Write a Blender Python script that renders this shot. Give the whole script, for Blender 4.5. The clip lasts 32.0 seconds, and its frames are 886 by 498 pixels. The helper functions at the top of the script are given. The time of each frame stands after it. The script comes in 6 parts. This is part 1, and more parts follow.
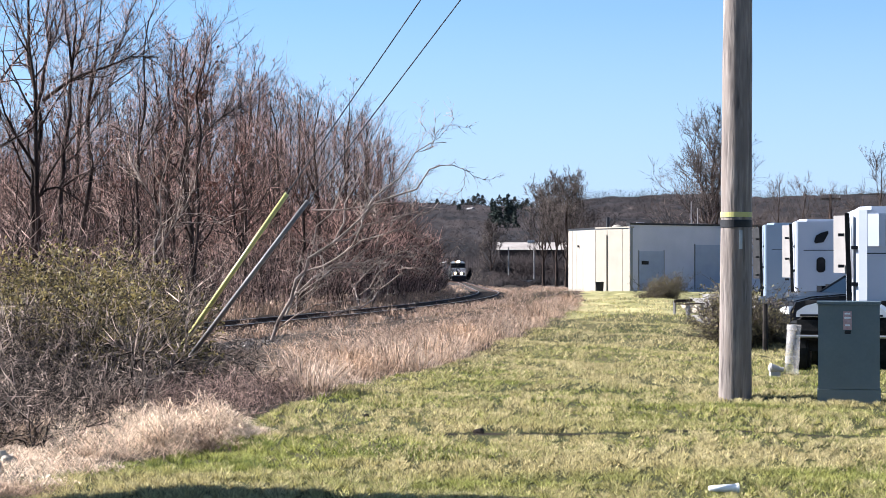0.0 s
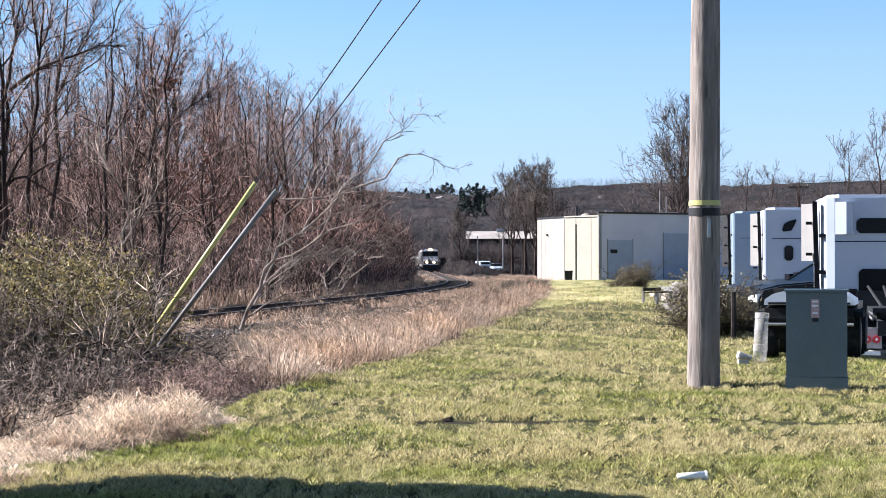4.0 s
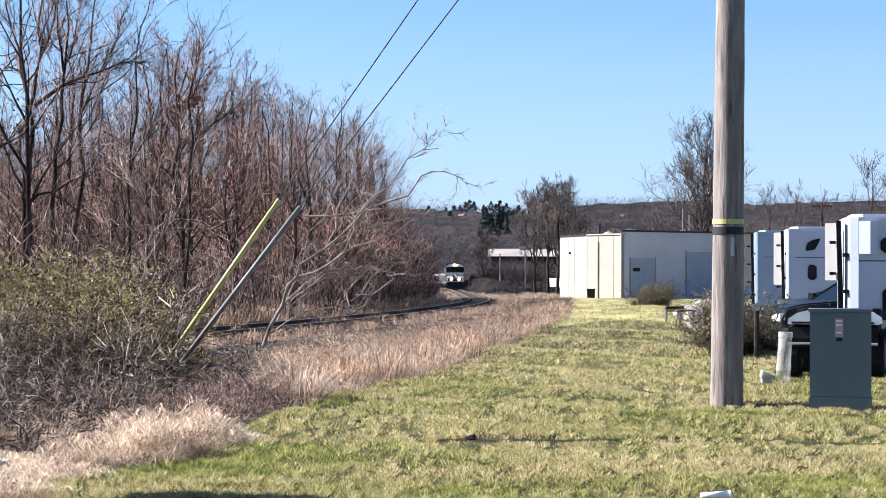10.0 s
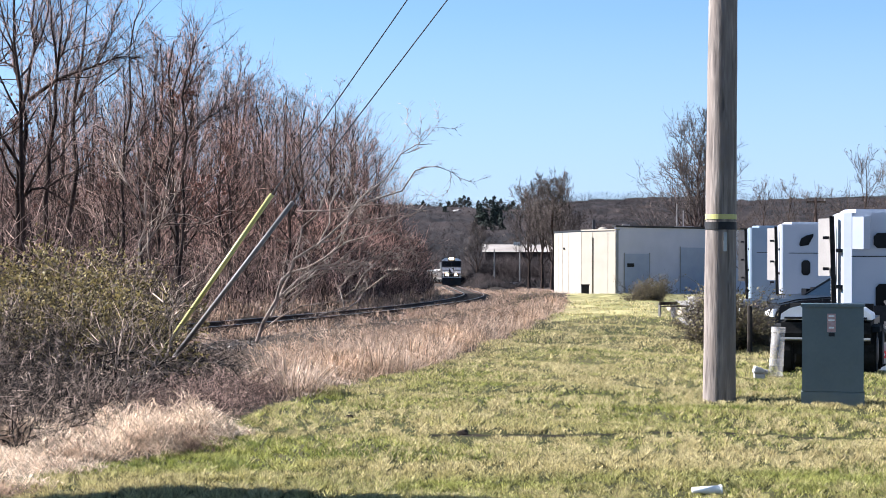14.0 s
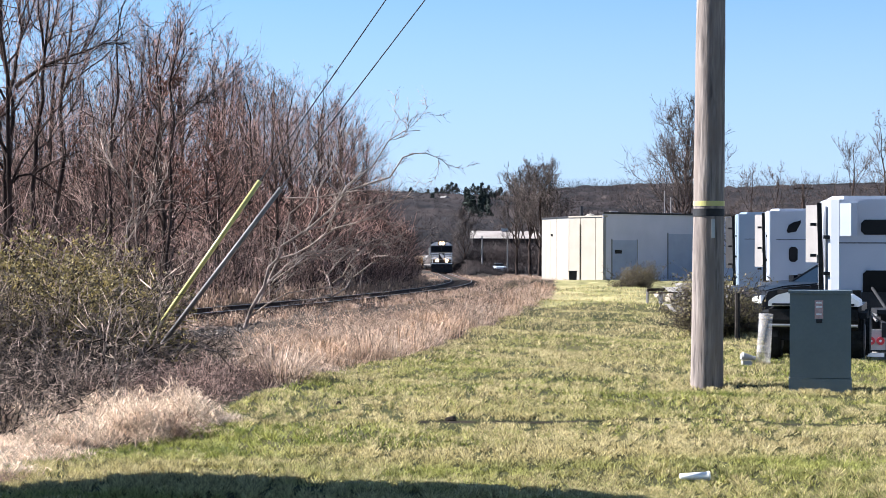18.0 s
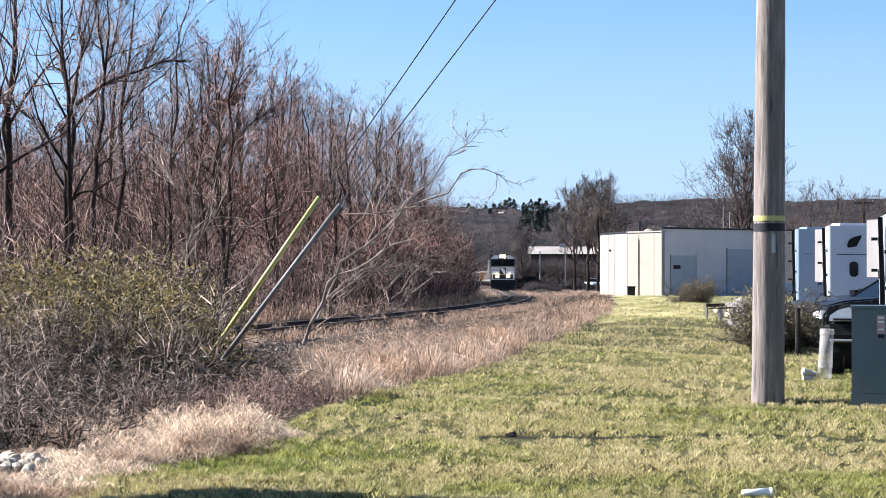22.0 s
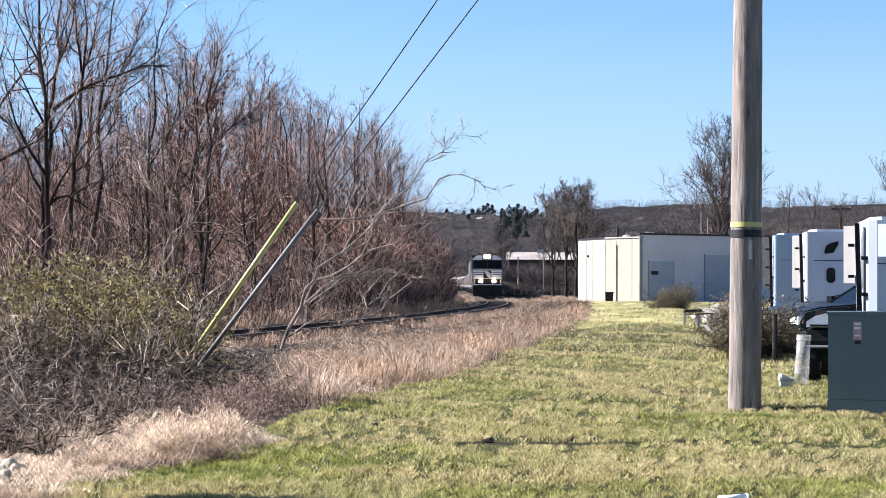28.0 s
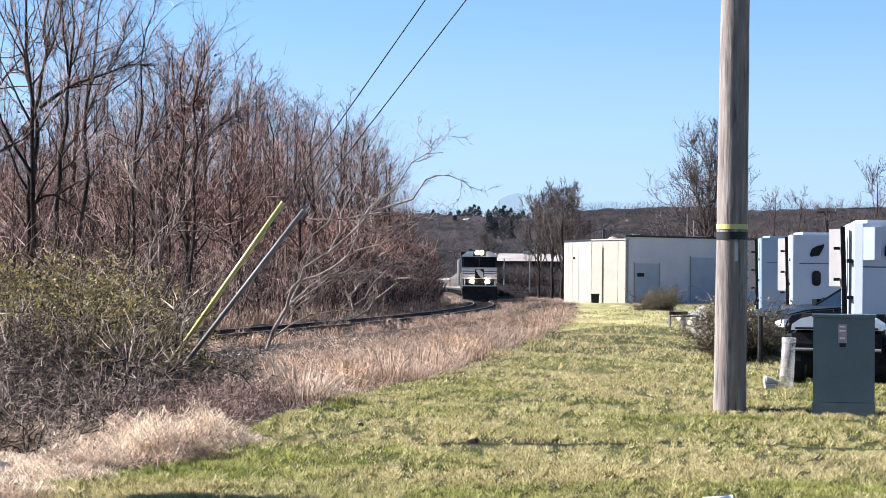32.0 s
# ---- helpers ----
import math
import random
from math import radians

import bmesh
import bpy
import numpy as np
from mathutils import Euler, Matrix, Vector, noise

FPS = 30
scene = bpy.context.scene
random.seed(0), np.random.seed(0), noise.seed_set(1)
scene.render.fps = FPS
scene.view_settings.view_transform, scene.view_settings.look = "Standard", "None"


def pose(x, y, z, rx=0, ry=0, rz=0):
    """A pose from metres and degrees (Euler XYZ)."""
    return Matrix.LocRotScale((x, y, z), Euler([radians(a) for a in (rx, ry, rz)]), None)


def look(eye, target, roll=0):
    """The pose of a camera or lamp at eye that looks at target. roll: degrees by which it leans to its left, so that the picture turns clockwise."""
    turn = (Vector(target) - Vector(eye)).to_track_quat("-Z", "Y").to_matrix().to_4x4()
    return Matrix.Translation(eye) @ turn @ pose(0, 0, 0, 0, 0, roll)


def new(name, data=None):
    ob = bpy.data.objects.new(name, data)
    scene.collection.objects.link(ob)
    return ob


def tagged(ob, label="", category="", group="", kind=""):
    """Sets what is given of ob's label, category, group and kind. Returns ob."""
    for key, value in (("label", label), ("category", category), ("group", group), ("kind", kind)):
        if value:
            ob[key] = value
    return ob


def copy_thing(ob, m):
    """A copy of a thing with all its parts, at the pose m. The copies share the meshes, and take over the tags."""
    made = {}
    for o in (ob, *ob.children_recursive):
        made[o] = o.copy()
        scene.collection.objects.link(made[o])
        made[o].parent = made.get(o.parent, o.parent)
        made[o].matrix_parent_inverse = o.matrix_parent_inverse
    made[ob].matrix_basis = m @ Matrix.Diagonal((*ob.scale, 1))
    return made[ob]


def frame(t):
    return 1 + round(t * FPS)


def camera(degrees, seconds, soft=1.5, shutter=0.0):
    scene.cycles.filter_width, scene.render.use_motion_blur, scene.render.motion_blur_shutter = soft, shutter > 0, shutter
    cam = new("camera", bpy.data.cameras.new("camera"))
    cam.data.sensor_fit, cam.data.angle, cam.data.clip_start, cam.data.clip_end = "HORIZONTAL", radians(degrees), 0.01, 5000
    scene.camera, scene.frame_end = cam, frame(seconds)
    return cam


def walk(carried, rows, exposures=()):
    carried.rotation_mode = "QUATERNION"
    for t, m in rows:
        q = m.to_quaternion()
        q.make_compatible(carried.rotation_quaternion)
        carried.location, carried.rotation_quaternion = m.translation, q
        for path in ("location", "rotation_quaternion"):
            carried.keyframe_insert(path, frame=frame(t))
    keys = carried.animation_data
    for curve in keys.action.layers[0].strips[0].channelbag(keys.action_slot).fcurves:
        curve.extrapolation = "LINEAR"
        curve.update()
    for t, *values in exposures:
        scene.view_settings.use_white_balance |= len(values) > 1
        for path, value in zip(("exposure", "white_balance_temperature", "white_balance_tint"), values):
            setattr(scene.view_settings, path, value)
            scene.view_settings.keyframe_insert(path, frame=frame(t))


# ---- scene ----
cam = camera(26, 32.0, soft=0.75)
PATH = [
    (0.0, pose(0.0000, 0, 1.5000, 90.4383, 0.0000, -0.0004)),
    (0.5, pose(0.0026, 0, 1.4993, 90.6651, 0.1709, 0.0825)),
    (1.0, pose(0.0028, 0, 1.5030, 90.7742, 0.3026, 0.0121)),
    (1.5, pose(-0.0063, 0, 1.5020, 90.6981, 0.3321, -0.1704)),
    (2.0, pose(-0.0114, 0, 1.5019, 90.4770, 0.3529, -0.3761)),
    (2.5, pose(-0.0089, 0, 1.5011, 90.2928, 0.3028, -0.6071)),
    (3.0, pose(-0.0081, 0, 1.4978, 90.1746, 0.2346, -0.7772)),
    (3.5, pose(0.0025, 0, 1.4991, 90.1612, 0.1191, -0.9245)),
    (5.5, pose(0.0029, 0, 1.4897, 89.9008, 0.0296, -0.7461)),
    (6.0, pose(0.0007, 0, 1.4891, 90.0612, 0.1662, -0.3765)),
    (6.5, pose(-0.0065, 0, 1.4933, 90.2292, 0.2219, -0.0748)),
    (7.0, pose(-0.0107, 0, 1.4925, 90.3396, 0.1680, 0.0511)),
    (7.5, pose(-0.0049, 0, 1.4954, 90.3703, 0.0870, -0.0584)),
    (8.0, pose(-0.0057, 0, 1.4984, 90.3577, -0.0379, -0.2363)),
    (8.5, pose(-0.0063, 0, 1.4942, 90.3895, -0.1858, -0.3356)),
    (9.0, pose(-0.0102, 0, 1.4931, 90.4527, -0.2705, -0.3308)),
    (9.5, pose(-0.0079, 0, 1.4974, 90.5581, -0.2152, -0.3045)),
    (10.0, pose(-0.0077, 0, 1.4994, 90.6283, -0.1626, -0.2569)),
    (10.5, pose(-0.0090, 0, 1.4987, 90.6499, -0.1449, -0.2144)),
    (11.0, pose(-0.0145, 0, 1.4983, 90.6224, -0.1246, -0.1810)),
    (11.5, pose(-0.0074, 0, 1.4969, 90.5171, -0.0783, -0.0698)),
    (12.0, pose(-0.0017, 0, 1.4942, 90.4145, -0.0983, 0.0480)),
    (12.5, pose(0.0021, 0, 1.4920, 90.3304, -0.0748, 0.0736)),
    (13.0, pose(0.0040, 0, 1.4911, 90.3797, -0.0802, -0.0097)),
    (13.5, pose(0.0063, 0, 1.4913, 90.4541, -0.0695, -0.2106)),
    (14.0, pose(0.0120, 0, 1.4929, 90.4968, -0.1797, -0.4223)),
    (14.5, pose(0.0179, 0, 1.4915, 90.4760, -0.3390, -0.5459)),
    (16.5, pose(0.0129, 0, 1.4912, 90.2490, -0.5139, -0.5465)),
    (17.0, pose(0.0123, 0, 1.4885, 90.2018, -0.3566, -0.6113)),
    (17.5, pose(0.0129, 0, 1.4905, 90.1532, -0.2909, -0.6771)),
    (18.0, pose(0.0074, 0, 1.4947, 90.0939, -0.1865, -0.7904)),
    (18.5, pose(0.0011, 0, 1.4940, 90.0541, -0.2443, -0.9016)),
    (19.0, pose(-0.0000, 0, 1.4897, 90.0731, -0.3421, -0.9513)),
    (19.5, pose(-0.0024, 0, 1.4909, 90.1453, -0.3771, -0.9191)),
    (20.0, pose(-0.0001, 0, 1.4927, 90.1999, -0.3831, -0.8241)),
    (20.5, pose(-0.0009, 0, 1.4902, 90.2153, -0.2807, -0.6838)),
    (21.0, pose(0.0037, 0, 1.4904, 90.2512, -0.1538, -0.3868)),
    (21.5, pose(0.0004, 0, 1.4918, 90.3628, -0.1089, 0.1761)),
    (22.0, pose(-0.0082, 0, 1.4934, 90.5605, -0.0561, 0.9353)),
    (22.5, pose(-0.0184, 0, 1.4934, 90.6934, -0.0831, 1.5185)),
    (23.0, pose(-0.0056, 0, 1.4902, 90.7651, -0.2161, 1.8015)),
    (23.5, pose(0.0009, 0, 1.4871, 90.8159, -0.3199, 1.7122)),
    (24.0, pose(0.0047, 0, 1.4931, 90.9446, -0.2631, 1.3570)),
    (24.5, pose(0.0089, 0, 1.4951, 91.1102, -0.1888, 1.0493)),
    (25.0, pose(0.0072, 0, 1.4967, 91.2293, -0.0710, 0.8180)),
    (25.5, pose(0.0034, 0, 1.4979, 91.2107, -0.0253, 0.5905)),
    (26.0, pose(-0.0015, 0, 1.4921, 91.0539, -0.0246, 0.4265)),
    (26.5, pose(-0.0057, 0, 1.4948, 90.8493, -0.0446, 0.3069)),
    (28.5, pose(0.0016, 0, 1.4962, 90.7231, -0.1504, 0.2780)),
    (29.0, pose(0.0005, 0, 1.4950, 90.7502, -0.1875, 0.2320)),
    (29.5, pose(0.0033, 0, 1.4930, 90.7598, -0.2453, 0.1496)),
    (30.0, pose(0.0041, 0, 1.4927, 90.7821, -0.2407, 0.0481)),
    (30.5, pose(0.0056, 0, 1.4924, 90.8122, -0.2919, -0.0290)),
    (31.0, pose(0.0033, 0, 1.4909, 90.8146, -0.2675, -0.0016)),
    (31.5, pose(0.0005, 0, 1.4923, 90.7699, -0.3219, 0.0224)),
    (32.0, pose(0.0004, 0, 1.4909, 90.7583, -0.4526, -0.1309)),
]
walk(cam, PATH, [(0.0, 1.84, 6050, 11), (32.0, 1.84, 6050, 11)])

# ---- light ----
SUN_EL, SUN_AZ = 36.0, -76.0          # degrees; azimuth from +y, clockwise
world = bpy.data.worlds.new("world")
scene.world = world
world.use_nodes = True
wn = world.node_tree
sky = wn.nodes.new("ShaderNodeTexSky")
sky.sky_type = "NISHITA"
sky.sun_disc = False
sky.sun_elevation, sky.sun_rotation = radians(SUN_EL), radians(SUN_AZ)
sky.air_density, sky.dust_density, sky.ozone_density = 0.7, 0.05, 0.9
where = wn.nodes.new("ShaderNodeTexCoord")
lift = wn.nodes.new("ShaderNodeVectorMath")
lift.operation = "ADD"
lift.inputs[1].default_value = (0, 0, 0.028)
wn.links.new(where.outputs["Generated"], lift.inputs[0])
wn.links.new(lift.outputs[0], sky.inputs[0])
tint = wn.nodes.new("ShaderNodeMix")
tint.data_type, tint.blend_type = "RGBA", "MULTIPLY"
tint.inputs[0].default_value = 1.0
tint.inputs[7].default_value = (0.86, 0.975, 1.0, 1)
wn.links.new(sky.outputs[0], tint.inputs[6])
# pale haze towards the horizon
height = wn.nodes.new("ShaderNodeSeparateXYZ")
wn.links.new(where.outputs["Generated"], height.inputs[0])
low = wn.nodes.new("ShaderNodeMapRange")
for k, v in enumerate((0.0, 0.13, 0.8, 0.0)):
    low.inputs[1 + k].default_value = v
wn.links.new(height.outputs[2], low.inputs[0])
haze = wn.nodes.new("ShaderNodeMix")
haze.data_type = "RGBA"
haze.inputs[7].default_value = (3.1, 3.6, 4.9, 1)
wn.links.new(low.outputs[0], haze.inputs[0])
wn.links.new(tint.outputs[2], haze.inputs[6])
wn.links.new(haze.outputs[2], wn.nodes["Background"].inputs[0])
wn.nodes["Background"].inputs[1].default_value = 0.0515
sun_data = bpy.data.lights.new("sun", "SUN")
sun_data.energy, sun_data.angle, sun_data.color = 5.0, radians(0.5), (1.0, 0.95, 0.89)
sun = new("sun", sun_data)
se, sa = radians(SUN_EL), radians(SUN_AZ)
sun.matrix_world = look((0, 0, 0), (-math.sin(sa) * math.cos(se), -math.cos(sa) * math.cos(se), -math.sin(se)))


# ---- materials ----
def mat(name, a, b, scale=4.0, rough=0.8, metal=0.0, bump=0.2, fine=40.0, stretch=(1, 1, 1), island=0.0, spec=0.3,
        emit=0.0, alpha=1.0, c=None, cscale=0.3, cstretch=(1, 1, 1), translucent=0.0, skew=1.0):
    """Two colours mixed by noise at two scales, with bump; c: a third colour in broad patches; island: spread of value from piece to piece, skewed to the dark by skew."""
    m = bpy.data.materials.new(name)
    m.use_nodes = True
    n, l = m.node_tree.nodes, m.node_tree.links
    p = n["Principled BSDF"]
    tc = n.new("ShaderNodeTexCoord")
    mp = n.new("ShaderNodeMapping")
    mp.inputs["Scale"].default_value = stretch
    l.new(tc.outputs["Object"], mp.inputs[0])
    n1, n2 = n.new("ShaderNodeTexNoise"), n.new("ShaderNodeTexNoise")
    n1.inputs["Scale"].default_value, n2.inputs["Scale"].default_value = scale, fine
    n1.inputs["Detail"].default_value = n2.inputs["Detail"].default_value = 4
    for k in (n1, n2):
        l.new(mp.outputs[0], k.inputs["Vector"])
    add = n.new("ShaderNodeMath")
    add.operation = "MULTIPLY_ADD"
    l.new(n2.outputs["Fac"], add.inputs[0])
    add.inputs[1].default_value = 0.45
    l.new(n1.outputs["Fac"], add.inputs[2])
    ramp = n.new("ShaderNodeMapRange")
    ramp.inputs[1].default_value, ramp.inputs[2].default_value = 0.52, 0.95
    l.new(add.outputs[0], ramp.inputs[0])
    mix = n.new("ShaderNodeMix")
    mix.data_type = "RGBA"
    mix.inputs[6].default_value, mix.inputs[7].default_value = (*a, 1), (*b, 1)
    l.new(ramp.outputs[0], mix.inputs[0])
    colour = mix.outputs[2]
    if c:
        n3 = n.new("ShaderNodeTexNoise")
        n3.inputs["Scale"].default_value = cscale
        n3.inputs["Detail"].default_value = 3
        mp3 = n.new("ShaderNodeMapping")
        mp3.inputs["Scale"].default_value = cstretch
        l.new(tc.outputs["Object"], mp3.inputs[0])
        l.new(mp3.outputs[0], n3.inputs["Vector"])
        r3 = n.new("ShaderNodeMapRange")
        r3.inputs[1].default_value, r3.inputs[2].default_value = 0.45, 0.62
        l.new(n3.outputs["Fac"], r3.inputs[0])
        m3 = n.new("ShaderNodeMix")
        m3.data_type = "RGBA"
        l.new(r3.outputs[0], m3.inputs[0])
        l.new(colour, m3.inputs[6])
        m3.inputs[7].default_value = (*c, 1)
        colour = m3.outputs[2]
    if island:
        geo = n.new("ShaderNodeNewGeometry")
        r4 = n.new("ShaderNodeMapRange")
        r4.inputs[3].default_value, r4.inputs[4].default_value = 1 - island, 1 + island
        pw = n.new("ShaderNodeMath")
        pw.operation = "POWER"
        l.new(geo.outputs["Random Per Island"], pw.inputs[0])
        pw.inputs[1].default_value = skew
        l.new(pw.outputs[0], r4.inputs[0])
        hs = n.new("ShaderNodeHueSaturation")
        l.new(r4.outputs[0], hs.inputs["Value"])
        l.new(colour, hs.inputs["Color"])
        colour = hs.outputs[0]
    l.new(colour, p.inputs["Base Color"])
    p.inputs["Roughness"].default_value, p.inputs["Metallic"].default_value = rough, metal
    p.inputs["Specular IOR Level"].default_value = spec
    if emit:
        l.new(colour, p.inputs["Emission Color"])
        p.inputs["Emission Strength"].default_value = emit
    if bump:
        bp = n.new("ShaderNodeBump")
        bp.inputs["Strength"].default_value, bp.inputs["Distance"].default_value = bump, 0.02
        l.new(add.outputs[0], bp.inputs["Height"])
        l.new(bp.outputs[0], p.inputs["Normal"])
    if alpha < 1:
        p.inputs["Alpha"].default_value = alpha
    if translucent:
        tr, ms = n.new("ShaderNodeBsdfTranslucent"), n.new("ShaderNodeMixShader")
        l.new(colour, tr.inputs[0])
        ms.inputs[0].default_value = translucent
        l.new(p.outputs[0], ms.inputs[1])
        l.new(tr.outputs[0], ms.inputs[2])
        l.new(ms.outputs[0], n["Material Output"].inputs[0])
    return m


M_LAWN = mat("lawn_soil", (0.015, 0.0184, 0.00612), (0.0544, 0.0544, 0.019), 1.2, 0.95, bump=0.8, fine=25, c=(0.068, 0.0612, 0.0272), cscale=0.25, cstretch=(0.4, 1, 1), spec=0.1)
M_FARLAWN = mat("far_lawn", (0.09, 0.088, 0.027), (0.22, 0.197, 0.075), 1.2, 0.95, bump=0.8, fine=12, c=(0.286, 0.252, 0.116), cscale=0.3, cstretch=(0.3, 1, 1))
M_DUFF = mat("leaf_litter", (0.0238, 0.0177, 0.0136), (0.0816, 0.0612, 0.0462), 2.0, 0.95, bump=0.8, fine=30, c=(0.068, 0.0476, 0.034), cscale=0.4, spec=0.1)
M_FOREST = mat("forest_floor", (0.0272, 0.0211, 0.019), (0.0476, 0.0374, 0.0326), 0.05, 0.95, bump=0.2, fine=0.8, spec=0.1)
M_ROAD = mat("pale_road", (0.231, 0.211, 0.19), (0.299, 0.279, 0.252), 0.5, 0.9, bump=0.1)
M_SOIL = mat("dark_soil", (0.015, 0.0122, 0.0102), (0.0408, 0.0326, 0.0272), 3, 0.95, bump=0.6, spec=0.05)
M_PALEBARK = mat("pale_bark", (0.11, 0.085, 0.072), (0.36, 0.29, 0.25), 3, 0.85, bump=0.3, fine=20, spec=0.1)
M_BLADE = mat("grass_blade", (0.11, 0.135, 0.022), (0.345, 0.335, 0.1), 1.3, 0.7, bump=0, fine=30, island=0.85, c=(0.381, 0.32, 0.15), cscale=0.55, cstretch=(0.5, 1, 1), translucent=0.35)
M_STRAW = mat("dry_grass", (0.29, 0.205, 0.152), (0.51, 0.398, 0.312), 1.5, 0.8, bump=0, fine=9, island=0.8, c=(0.354, 0.231, 0.15), cscale=0.25, translucent=0.25)
M_STALK = mat("reddish_dry_stalks", (0.255, 0.162, 0.111), (0.468, 0.34, 0.255), 0.8, 0.8, bump=0, fine=6, island=0.8, translucent=0.2)
M_THATCH = mat("thatch", (0.32, 0.265, 0.125), (0.54, 0.46, 0.25), 2, 0.8, bump=0, fine=30, island=0.85, translucent=0.35)
M_PALE = mat("bleached_straw", (0.548, 0.403, 0.294), (0.764, 0.631, 0.489), 2, 0.85, bump=0, fine=9, island=0.8, c=(0.272, 0.184, 0.129), cscale=0.9, translucent=0.2)
M_BARK = mat("grey_bark", (0.0109, 0.00714, 0.00612), (0.0714, 0.049, 0.0408), 3, 0.9, bump=0.4, fine=30, stretch=(1, 1, 0.25), spec=0.1)
M_TWIG = mat("grey_brown_twigs", (0.034, 0.0225, 0.0195), (0.4, 0.275, 0.235), 0.6, 0.9, bump=0, fine=5, island=0.92, spec=0.1, skew=1.85)
M_TWIGR = mat("reddish_twigs", (0.0408, 0.0234, 0.0204), (0.385, 0.235, 0.195), 0.6, 0.9, bump=0, fine=5, island=0.92, spec=0.1, skew=1.85)
M_BRIAR = mat("briar_stems", (0.12, 0.09, 0.076), (0.42, 0.33, 0.275), 0.7, 0.9, bump=0, fine=5, island=0.97, skew=2.8, spec=0.1)
M_LEAFB = mat("brown_oak_leaf", (0.0578, 0.0272, 0.0204), (0.129, 0.0578, 0.0408), 1, 0.8, bump=0, fine=6, island=0.4, translucent=0.25)
M_LEAFG = mat("olive_leaf", (0.06, 0.048, 0.018), (0.27, 0.212, 0.08), 1, 0.6, bump=0, fine=6, island=0.9, translucent=0.3)
M_FIR = mat("dark_fir", (0.014, 0.0215, 0.0185), (0.034, 0.046, 0.038), 0.3, 0.9, bump=0, fine=3, island=0.4)
M_FARWOOD = mat("far_wood", (0.017, 0.0137, 0.0142), (0.042, 0.0335, 0.033), 0.02, 0.95, bump=0, fine=0.4, island=0.15, c=(0.012, 0.0115, 0.0135), cscale=0.045, spec=0.1)
M_POLE = mat("weathered_pole_wood", (0.09, 0.075, 0.069), (0.335, 0.283, 0.252), 8, 0.85, bump=0.5, fine=30, stretch=(2.2, 2.2, 0.2), c=(0.19, 0.155, 0.136), cscale=4.0, cstretch=(2.2, 2.2, 0.3))
M_BALLAST = mat("ballast_stone", (0.0204, 0.0177, 0.0156), (0.0748, 0.0639, 0.0564), 8, 0.95, bump=1.0, fine=60, spec=0.05)
M_RAIL = mat("rusty_rail", (0.0382, 0.0238, 0.0187), (0.0935, 0.0595, 0.0467), 6, 0.8, 0.0, bump=0.2, spec=0.08)
M_CHIP = mat("grey_ballast_chips", (0.0476, 0.0408, 0.0374), (0.231, 0.204, 0.19), 8, 0.95, bump=0, island=0.6, spec=0.1)
M_RAILTOP = mat("worn_rail_top", (0.212, 0.196, 0.187), (0.323, 0.306, 0.297), 6, 0.5, 0.7, bump=0.05)
M_TIE = mat("creosote_tie", (0.0213, 0.017, 0.0153), (0.0638, 0.0527, 0.0459), 8, 0.9, bump=0.5, fine=40, spec=0.05)
M_WHITE = mat("white_wall_panel", (0.275, 0.245, 0.204), (0.313, 0.28, 0.234), 0.8, 0.6, bump=0.05, fine=12)
M_GREYWALL = mat("grey_wall", (0.41, 0.415, 0.5), (0.48, 0.485, 0.57), 0.5, 0.8, bump=0.1, fine=9)
M_DARK = mat("dark_trim", (0.0085, 0.0085, 0.0102), (0.0221, 0.0221, 0.0255), 5, 0.6, bump=0.1)
M_GREEN = mat("grey_green_cabinet_paint", (0.108, 0.138, 0.146), (0.13, 0.163, 0.172), 3, 0.5, bump=0.06, fine=30, spec=0.4)
M_LOCO = mat("black_locomotive_paint", (0.0136, 0.0136, 0.0153), (0.034, 0.0323, 0.0306), 1.5, 0.65, bump=0.05, spec=0.15)
M_CARW = mat("pale_freight_car_paint", (0.374, 0.354, 0.34), (0.49, 0.476, 0.462), 0.7, 0.6, bump=0.08, fine=7, c=(0.306, 0.258, 0.224), cscale=0.5)
M_CARO = mat("rusty_orange_freight_car_paint", (0.272, 0.163, 0.0816), (0.374, 0.258, 0.15), 0.7, 0.7, bump=0.08, fine=7)
M_GLASS = mat("dark_glass", (0.006, 0.007, 0.009), (0.010, 0.011, 0.013), 3, 0.1, bump=0, spec=0.1)
M_SCREEN = mat("car_windshield", (0.003, 0.006, 0.011), (0.005, 0.009, 0.015), 3, 0.2, bump=0, spec=0.12)
M_WIRE = mat("dark_wire", (0.0425, 0.0425, 0.0467), (0.085, 0.085, 0.0935), 6, 0.6, 0.5, bump=0)
M_HEAD = mat("warm_headlight", (1.0, 0.62, 0.30), (1.0, 0.66, 0.36), 3, 0.3, bump=0, emit=9.0)
M_STEEL = mat("galvanised_steel", (0.306, 0.315, 0.323), (0.425, 0.433, 0.442), 6, 0.4, 0.8, bump=0.08)
M_YELLOW = mat("yellow_plastic_guard", (0.45, 0.42, 0.14), (0.53, 0.5, 0.21), 5, 0.5, bump=0.05)
M_GUARDG = mat("grey_plastic_guard", (0.136, 0.126, 0.122), (0.211, 0.197, 0.19), 5, 0.6, bump=0.05)
M_TRUCKW = mat("white_truck_paint", (0.4, 0.43, 0.5), (0.45, 0.48, 0.545), 1, 0.3, bump=0.01, spec=0.5)
M_TRUCKB = mat("blue_grey_truck_paint", (0.21, 0.27, 0.35), (0.25, 0.31, 0.385), 1, 0.3, bump=0.01, spec=0.5)
M_FAIRING = mat("dull_fairing_panel", (0.2, 0.187, 0.18), (0.25, 0.235, 0.227), 2, 0.6, bump=0.02)
